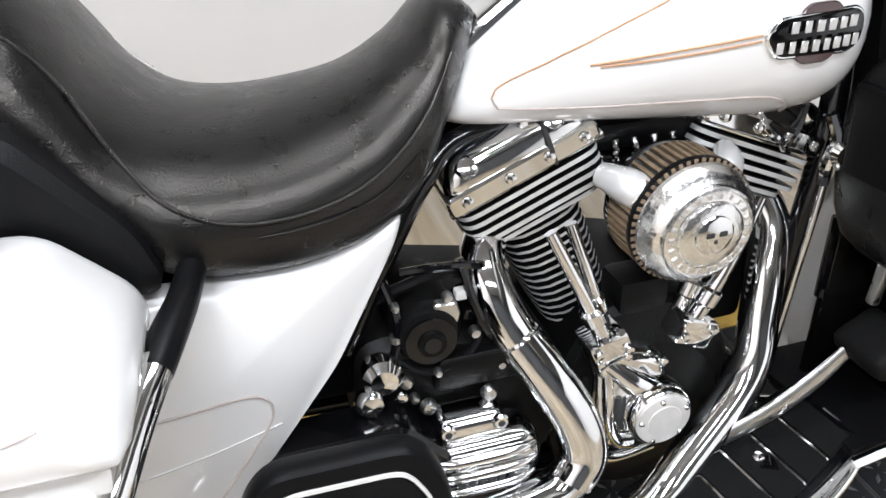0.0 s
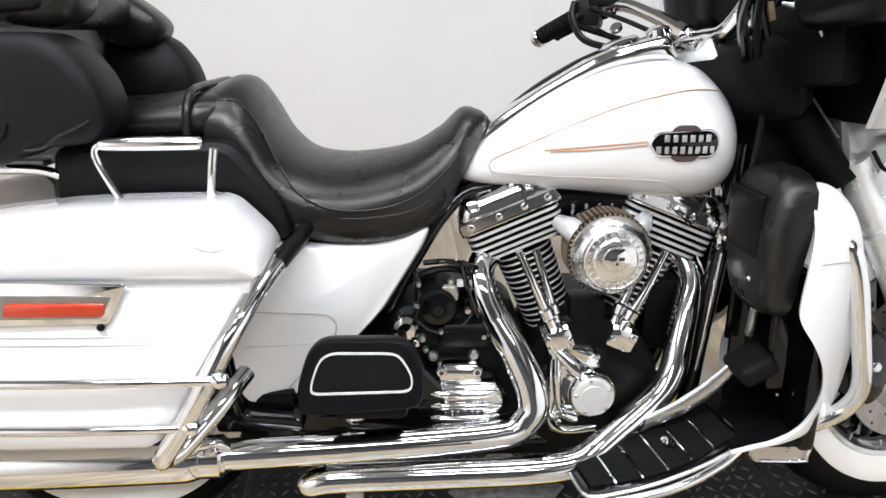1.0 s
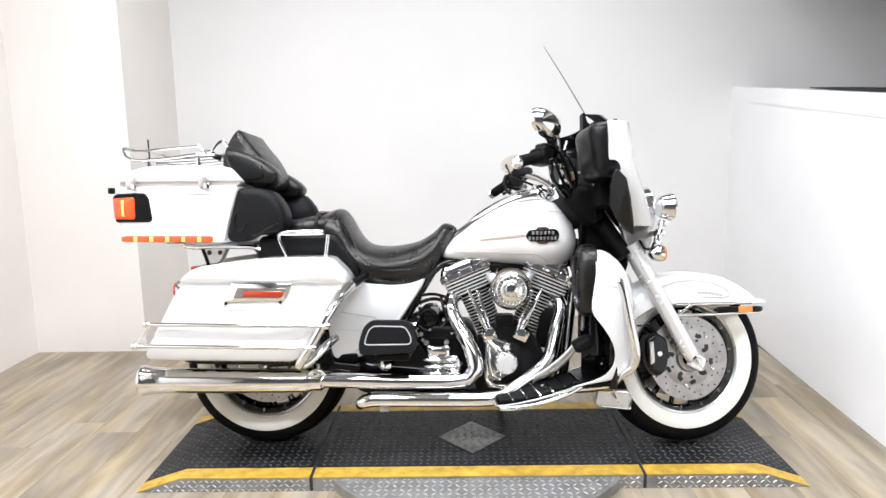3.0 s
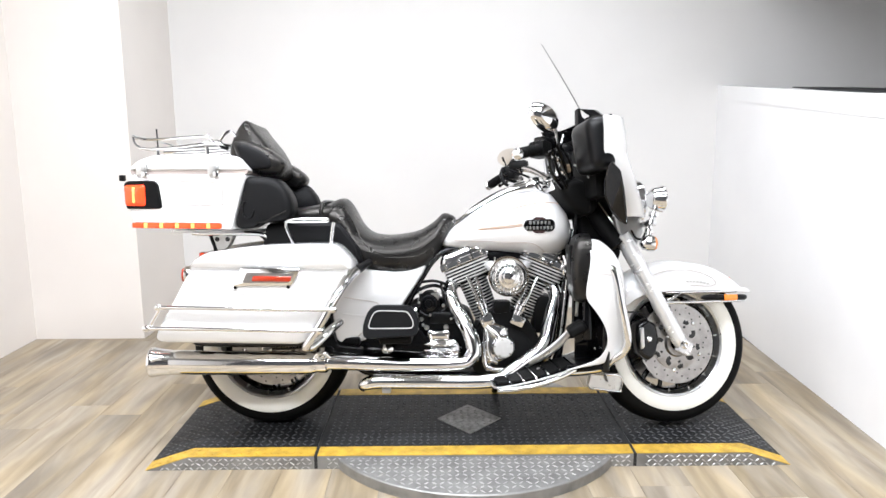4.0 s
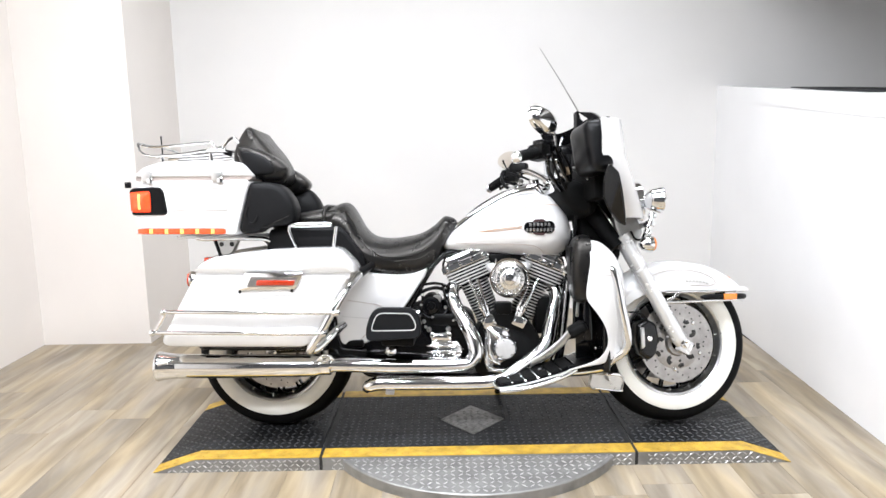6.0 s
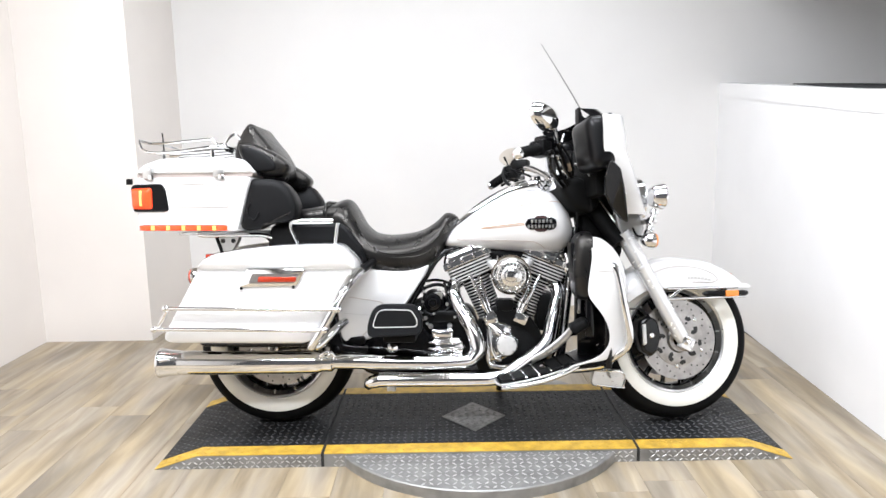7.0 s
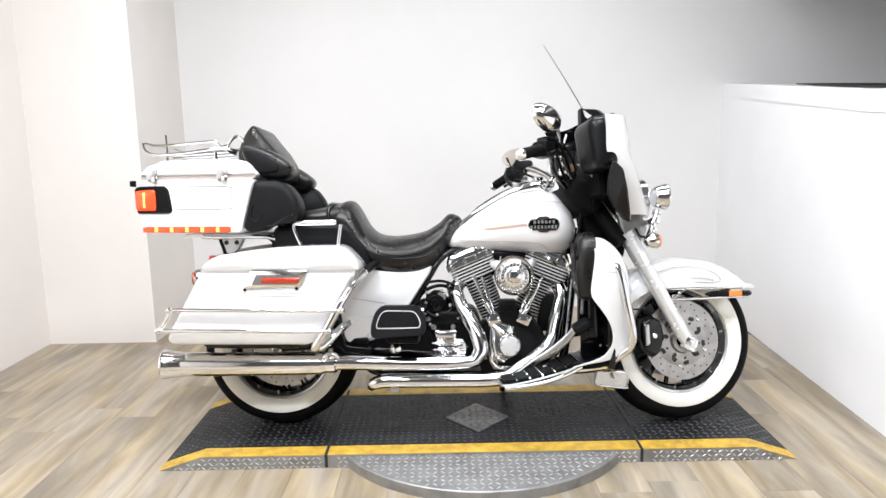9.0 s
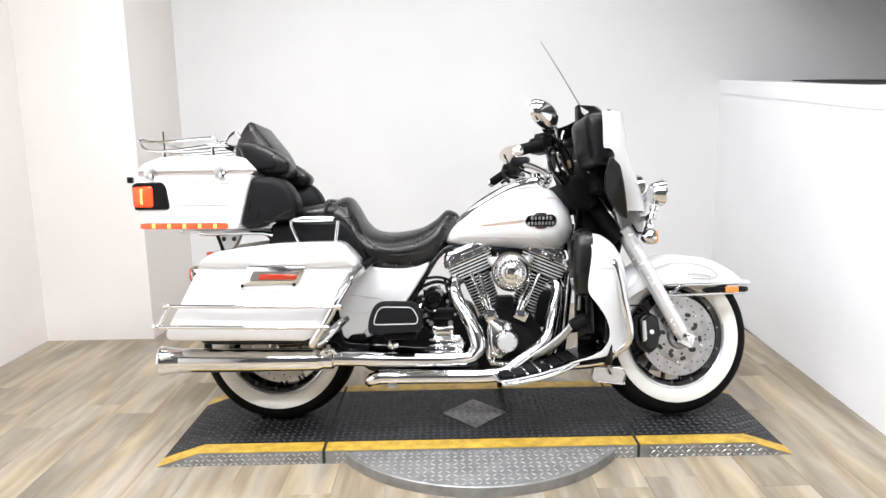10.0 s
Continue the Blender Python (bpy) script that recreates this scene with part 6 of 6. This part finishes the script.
p("fitting", lathe([(0.012, 0), (0.016, 0.008), (0.012, 0.016)], (1.175, -0.12, 0.615), (0, -1, 0), 16), CHROME, "", horn)
p("fitting", lathe([(0.009, 0), (0.012, 0.008), (0.007, 0.016)], (1.19, -0.12, 0.67), (0, -1, 0), 16), CHROME, "", horn)

# exhaust
ex = p("rear_header_pipe", tube([(0.755, -0.04, 0.560), (0.728, -0.085, 0.540), (0.727, -0.115, 0.508), (0.746, -0.135, 0.460), (0.770, -0.152, 0.418), (0.795, -0.172, 0.375), (0.814, -0.190, 0.330), (0.814, -0.200, 0.290), (0.784, -0.210, 0.262), (0.735, -0.222, 0.258), (0.62, -0.243, 0.262), (0.506, -0.262, 0.267), (0.38, -0.285, 0.275), (0.275, -0.300, 0.280)], 0.0275, 20, 7), CHROME, "chrome rear exhaust pipe")
p("heat_shield", tube([(0.752, -0.145, 0.452), (0.785, -0.170, 0.398), (0.810, -0.190, 0.345), (0.817, -0.202, 0.300), (0.797, -0.212, 0.270)], [0.028, 0.030, 0.030, 0.030, 0.028], 20), CHROME, "", ex)
p("pipe_seam", tube([(0.70, -0.257, 0.265), (0.55, -0.281, 0.272), (0.36, -0.314, 0.283)], 0.0016, 6), GAP, "", ex)
fx = p("front_header_pipe", tube([(1.095, -0.03, 0.555), (1.126, -0.052, 0.537), (1.137, -0.075, 0.500), (1.123, -0.100, 0.450), (1.106, -0.125, 0.390), (1.094, -0.143, 0.345), (1.074, -0.156, 0.312), (1.040, -0.170, 0.283), (0.975, -0.196, 0.240), (0.928, -0.216, 0.211), (0.882, -0.234, 0.199), (0.80, -0.244, 0.197), (0.674, -0.250, 0.198), (0.46, -0.258, 0.200)], 0.0265, 20, 7), CHROME, "chrome front exhaust pipe")
p("pipe_end", tube([(0.47, -0.258, 0.200), (0.442, -0.258, 0.198), (0.415, -0.258, 0.190), (0.402, -0.251, 0.178)], [0.0268, 0.0265, 0.024, 0.018], 20), CHROME, "", fx)
p("pipe_tip", tube([(0.418, -0.246, 0.187), (0.402, -0.246, 0.174), (0.396, -0.246, 0.166)], [0.017, 0.016, 0.012], 14), PLASTIC, "", fx)
p("pipe_hanger", box((0.492, -0.258, 0.167), (0.032, 0.03, 0.016), 0.004), SATIN, "", fx)
p("side_stand_rod", tube([(1.182, -0.108, 0.60), (1.170, -0.112, 0.50), (1.158, -0.114, 0.40), (1.148, -0.116, 0.33)], 0.005, 10), CHROME, "slim chrome rod beside the pipe")
muf = p("muffler", tube([(0.285, -0.300, 0.279), (0.255, -0.301, 0.2785), (0.228, -0.302, 0.278), (0.20, -0.303, 0.2775), (0.0, -0.308, 0.278), (-0.20, -0.312, 0.279), (-0.318, -0.315, 0.280), (-0.345, -0.315, 0.280)], [0.030, 0.033, 0.0385, 0.0415, 0.0435, 0.0445, 0.0455, 0.0455], 32, 6), CHROME, "long chrome muffler")
p("muffler_tip", lathe([(0.0455, -0.03), (0.0475, 0.0), (0.053, 0.032), (0.0555, 0.042), (0.054, 0.047), (0.047, 0.044), (0.03, 0.02), (0, 0.018)], (-0.318, -0.315, 0.280), (-1, -0.02, 0.005), 40), CHROME, "flared chrome end cap", muf)
p("tip_slot", tube([(-0.345, -0.367, 0.296), (-0.328, -0.365, 0.301), (-0.313, -0.362, 0.304)], 0.006, 8), SATIN, "", muf)
clamp = p("muffler_clamp", lathe([(0.031, -0.02), (0.036, -0.016), (0.036, 0.016), (0.031, 0.02)], (0.262, -0.301, 0.2785), (1, 0.02, 0), 28), CHROME, "chrome muffler clamp")
for dx in (-0.012, 0.008):
    p("clamp_bolt", button((0.262 + dx, -0.326, 0.302), 0.007, 0.012, (0, -0.6, 0.8)), CHROME, "", clamp)
p("clamp_lug", tube([(0.235, -0.322, 0.30), (0.25, -0.327, 0.314), (0.275, -0.322, 0.316), (0.29, -0.312, 0.300)], 0.008, 10), CHROME, "", clamp)

# footboards and pedal
brd = p("passenger_footboard", pillow([(0.418, 0.374), (0.414, 0.416), (0.430, 0.470), (0.455, 0.493), (0.580, 0.492), (0.602, 0.476), (0.618, 0.44), (0.614, 0.385)], [(0.002, -0.318), (0, -0.322), (0, -0.340), (0.003, -0.345)], bend=lambda v: v + Vector((0, (v.z - 0.39) * 0.25, 0)), corner=0.022), PLASTIC, "black folded-up passenger footboard")
inner = [(0.436, 0.410), (0.437, 0.43), (0.450, 0.464), (0.468, 0.476), (0.570, 0.474), (0.584, 0.464), (0.600, 0.436), (0.597, 0.412)]
bm = bmesh.new()
loop = rounded(inner, 0.016, 4)
loop2 = inset(loop, 0.0030)
for y in (-0.3475,):
    skin(bm, [[Vector((v.x, q + (v.y - 0.39) * 0.25, v.y)) for v in l] for l, q in ((loop, -0.344), (loop, -0.3478), (loop2, -0.3478), (loop2, -0.344))], caps=False)
p("board_trim", bm, LIGHTLINE, "pale line round the tread", brd)
p("board_tread", pillow(inner, [(0.005, -0.343), (0.006, -0.3465)], bend=lambda v: v + Vector((0, (v.z - 0.39) * 0.25, 0)), corner=0.015), RUBBER, "", brd)
for x in (0.485, 0.585):
    p("board_hinge", box((x, -0.325, 0.392), (0.030, 0.03, 0.016), 0.004), CASE, "", brd)
p("board_arm", box((0.53, -0.26, 0.368), (0.12, 0.12, 0.036), 0.012), CASE, "", brd)
bo = Matrix.Translation((1.030, -0.228, 0.226)) @ Matrix.Rotation(radians(12), 4, "Z") @ Matrix.Rotation(radians(-12), 4, "Y") @ Matrix.Rotation(radians(7), 4, "X")


def board_ring(u, grow, top, base):
    """One cross-section of the rider's footboard, u from tail to tip."""
    x = -0.152 + 0.304 * u
    near = -0.060 - 0.020 * math.sin(math.pi * u) + grow
    far = 0.060 - 0.030 * max(0.0, u - 0.75) - grow
    lift = x * x * 0.35
    return [Vector((x, near, base + lift)), Vector((x, near, top - 0.003 + lift)), Vector((x, near + 0.003, top + lift)), Vector((x, far - 0.003, top + lift)), Vector((x, far, top - 0.003 + lift)), Vector((x, far, base + lift))]


def board_piece(u0, u1, grow, top, base, n=6):
    bm = bmesh.new()
    skin(bm, [board_ring(u0 + (u1 - u0) * k / n, grow, top, base) for k in range(n + 1)])
    return bm


fb = p("footboard", board_piece(0, 1, 0.0, 0.006, -0.008, 16), GLOSS, "rider footboard with black rubber pads and chrome edge", m=bo)
for k in range(6):
    p("rubber_pad", board_piece(0.035 + 0.158 * k, 0.035 + 0.158 * k + 0.138, 0.012, 0.0125, 0.004, 3), RUBBER, "", fb, bo)
    if k:
        p("pad_strip", board_piece(0.019 + 0.158 * k, 0.030 + 0.158 * k, 0.014, 0.0105, 0.004, 1), CHROME, "", fb, bo)
p("pad_screw", button((0.03, -0.005, 0.012), 0.008, 0.006, (0, 0, 1)), CHROME, "", fb, bo)
p("board_edge", tube([(-0.150, -0.068, 0.0), (-0.10, -0.083, -0.006), (0.0, -0.092, -0.010), (0.09, -0.083, -0.006), (0.150, -0.066, 0.0)], 0.0085, 12), CHROME, "", fb, bo)
p("board_rim", tube([(-0.154, 0.055, 0.006), (-0.156, 0.0, 0.006), (-0.152, -0.058, 0.006), (-0.09, -0.076, 0.004), (0.0, -0.082, 0.003), (0.09, -0.076, 0.004), (0.150, -0.060, 0.006), (0.156, 0.0, 0.006)], 0.004, 8), SATIN, "", fb, bo)
p("board_mount", tube([(1.09, -0.12, 0.205), (1.10, -0.18, 0.225), (1.06, -0.25, 0.235)], 0.014, 10), GLOSS, "", fb)
bm = tube([(0.985, -0.180, 0.232), (1.030, -0.190, 0.262), (1.085, -0.206, 0.296), (1.135, -0.218, 0.338), (1.172, -0.228, 0.382)], [0.008, 0.0125, 0.0155, 0.0155, 0.012], 14)
bmesh.ops.scale(bm, vec=(1, 0.45, 1), space=Matrix.Translation((0, 0.205, 0)), verts=bm.verts)
ped = p("brake_pedal", bm, SATIN, "flat silver brake pedal arm")
p("pedal_pad", box((1.196, -0.233, 0.398), (0.070, 0.085, 0.038), 0.016, Matrix.Rotation(radians(-30), 4, "Y"), segs=3), RUBBER, "black rubber pedal pad", ped)

# leg shields and engine guard
for s in (-1, 1):
    m2 = None if s < 0 else FLIP

    def bowl(v):
        dy = 0.01 + 1.3 * max(0.0, v.z - 0.54) ** 2 + 0.5 * max(0.0, 0.54 - v.z) ** 2 + 4.0 * max(0.0, v.x - 1.205) ** 2
        k = dy / 2.45
        return Vector((v.x + (v.x - 0.90) * k, v.y + dy, v.z + (v.z - 1.12) * k))

    edge_in = spline([(1.223, 0.740), (1.230, 0.669), (1.222, 0.604), (1.215, 0.548), (1.221, 0.515), (1.254, 0.472), (1.281, 0.430), (1.293, 0.388), (1.288, 0.350), (1.262, 0.314), (1.224, 0.293), (1.190, 0.282), (1.150, 0.270)], 4)
    edge_out = spline([(1.224, 0.742), (1.262, 0.735), (1.305, 0.703), (1.335, 0.655), (1.352, 0.59), (1.357, 0.50), (1.354, 0.42), (1.342, 0.36), (1.318, 0.322), (1.280, 0.297), (1.240, 0.286), (1.195, 0.277), (1.150, 0.266)], 4)
    bm, rows, liner = bmesh.new(), [], []
    for a, b in zip(edge_in, edge_out):
        w = float(np.hypot(*(b - a)))
        face = [(u, -0.3365 + 0.006 * min(1.0, 0.006 / max(w, 0.001)) * (2 * u - 1) ** 8 * 6 * 0.2) for u in (0, 0.04, 0.15, 0.35, 0.6, 0.85, 0.97, 1)]
        ring = [bowl(Vector((a[0] + (b[0] - a[0]) * u, y, a[1] + (b[1] - a[1]) * u))) for u, y in face]
        rows.append(ring + [v + Vector((0.002, 0.007, 0)) for v in reversed(ring)])
        liner.append([v + Vector((0.002, 0.0085, 0.001)) for v in ring[1:-1]] + [v + Vector((0.003, 0.012, 0.001)) for v in reversed(ring[1:-1])])
    skin(bm, rows)
    sh = p("leg_shield", bm, WHITE, "white lower leg shield", m=m2, sharp=50)
    bm = bmesh.new()
    skin(bm, liner)
    p("shield_liner", bm, GLOSS, "gloss black inner face of the shield", sh, m2, sharp=50)
    p("shield_line", tube([bowl(Vector((x, -0.3372, z))) for x, z in ((1.245, 0.612), (1.28, 0.613), (1.312, 0.612))], 0.001, 6), GREYSTRIPE, "", sh, m2)
    bm, rows = bmesh.new(), []
    for x0, x1, z, yo, yi in ((1.204, 1.226, 0.494, -0.236, -0.175), (1.190, 1.226, 0.500, -0.262, -0.150), (1.180, 1.226, 0.516, -0.280, -0.130), (1.176, 1.226, 0.545, -0.290, -0.116), (1.173, 1.228, 0.590, -0.293, -0.108), (1.173, 1.236, 0.645, -0.293, -0.106), (1.176, 1.240, 0.690, -0.291, -0.108), (1.182, 1.242, 0.718, -0.284, -0.118), (1.190, 1.240, 0.734, -0.272, -0.132), (1.200, 1.238, 0.744, -0.252, -0.150), (1.212, 1.234, 0.748, -0.228, -0.172)):
        r = min(0.030, (yi - yo) * 0.4, (x1 - x0) * 0.8)
        arc = [(x0 + r * (1 - math.cos(a)), r * (1 - math.sin(a))) for a in (math.pi * 0.5, math.pi * 0.375, math.pi * 0.25, math.pi * 0.125, 0)]
        ring = [(x1, yo)] + [(x, yo + d) for x, d in arc] + [(x, yi - d) for x, d in reversed(arc)] + [(x1, yi)]
        rows.append([Vector((x, y, z)) for x, y in ring])
    skin(bm, rows)
    gb = p("glove_box", bm, VINYL, "rounded black glove box on the leg shield", m=m2, sharp=75)
    lid = p("box_lid", box((1.1775, -0.192, 0.632), (0.014, 0.118, 0.150), 0.0065, Matrix.Rotation(radians(-4), 4, "Y"), segs=3), PLASTIC, "", gb, m2, sharp=60)
    for y, z in ((-0.236, 0.70), (-0.240, 0.560), (-0.132, 0.60)):
        p("lid_stud", button((1.170, y, z), 0.0045, 0.004, (-1, 0, 0)), SATIN, "", gb, m2)
    if s < 0:
        inn = p("shield_inner", box((1.300, -0.175, 0.40), (0.030, 0.195, 0.32), 0.012, segs=3), GLOSS, "black inner face of the leg shield", m=m2)
        p("inner_side", box((1.252, -0.118, 0.400), (0.090, 0.012, 0.29), 0.005), GLOSS, "", inn, m2)
        p("inner_floor", box((1.225, -0.165, 0.258), (0.130, 0.215, 0.014), 0.005), PLASTIC, "", inn, m2)
        p("inner_rib", box((1.235, -0.245, 0.43), (0.035, 0.02, 0.15), 0.009, segs=3), GLOSS, "", inn, m2)
        p("vent_lever", box((1.202, -0.205, 0.470), (0.012, 0.014, 0.062), 0.004, Matrix.Rotation(radians(4), 4, "Y")), SATIN, "pale vent lever", m=m2)
        p("inner_strut", tube([(1.204, -0.118, 0.52), (1.203, -0.120, 0.45), (1.202, -0.122, 0.40)], 0.007, 8), GLOSS, "black strut behind the leg shield", m=m2)
        p("inner_bolt", button((1.272, -0.20, 0.318), 0.006, 0.005, (-1, 0, 0)), CHROME, "small chrome bolt", m=m2)
    GUARD = [(1.288, -0.33, 0.612), (1.300, -0.334, 0.636), (1.314, -0.338, 0.622), (1.328, -0.342, 0.575), (1.344, -0.345, 0.49), (1.362, -0.345, 0.395), (1.352, -0.340, 0.345), (1.312, -0.318, 0.306), (1.280, -0.27, 0.262), (1.23, -0.18, 0.228), (1.14, -0.10, 0.20)]
    gpts = [(x + (x - 0.90) * d / 2.45, y + d, z + (z - 1.12) * d / 2.45) for (x, y, z), d in zip(GUARD, (0.10, 0.075, 0.07, 0.068, 0.068, 0.072, 0.085, 0.078, 0.07, 0.03, 0))]
    gd = p("engine_guard", tube(gpts, 0.0155, 16, 7), CHROME, "chrome engine guard tube", m=m2)
p("side_stand", tube([(0.95, 0.16, 0.22), (0.93, 0.24, 0.10), (0.915, 0.285, 0.030)], [0.016, 0.014, 0.014], 12), GLOSS, "black side stand")

# ---- floor planks ----
def plank_mesh(w, l):
    bm = box((0, 0, -0.006), (w - 0.0008, l - 0.0008, 0.012), 0.0006, segs=1)
    me = bpy.data.meshes.new("plank")
    bm.to_mesh(me)
    bm.free()
    me.materials.append(WOOD)
    return me


PW, PL = 0.18, 1.22
full = plank_mesh(PW, PL)
x, col = LEFT + PW / 2, 0
while x < RIGHT + 0.12:
    y = REAR + random.uniform(0.1, 0.9) * PL - PL
    while y < BACK:
        lo, hi = max(y, REAR), min(y + PL, BACK)
        if hi - lo > 0.05:
            me = full if hi - lo > PL - 0.001 else plank_mesh(PW, hi - lo)
            ob = new("plank", me)
            ob.parent = floor
            ob.matrix_basis = ROOM @ Matrix.Translation((x, (lo + hi) / 2, FLOOR))
        y += PL
    x += PW
    col += 1
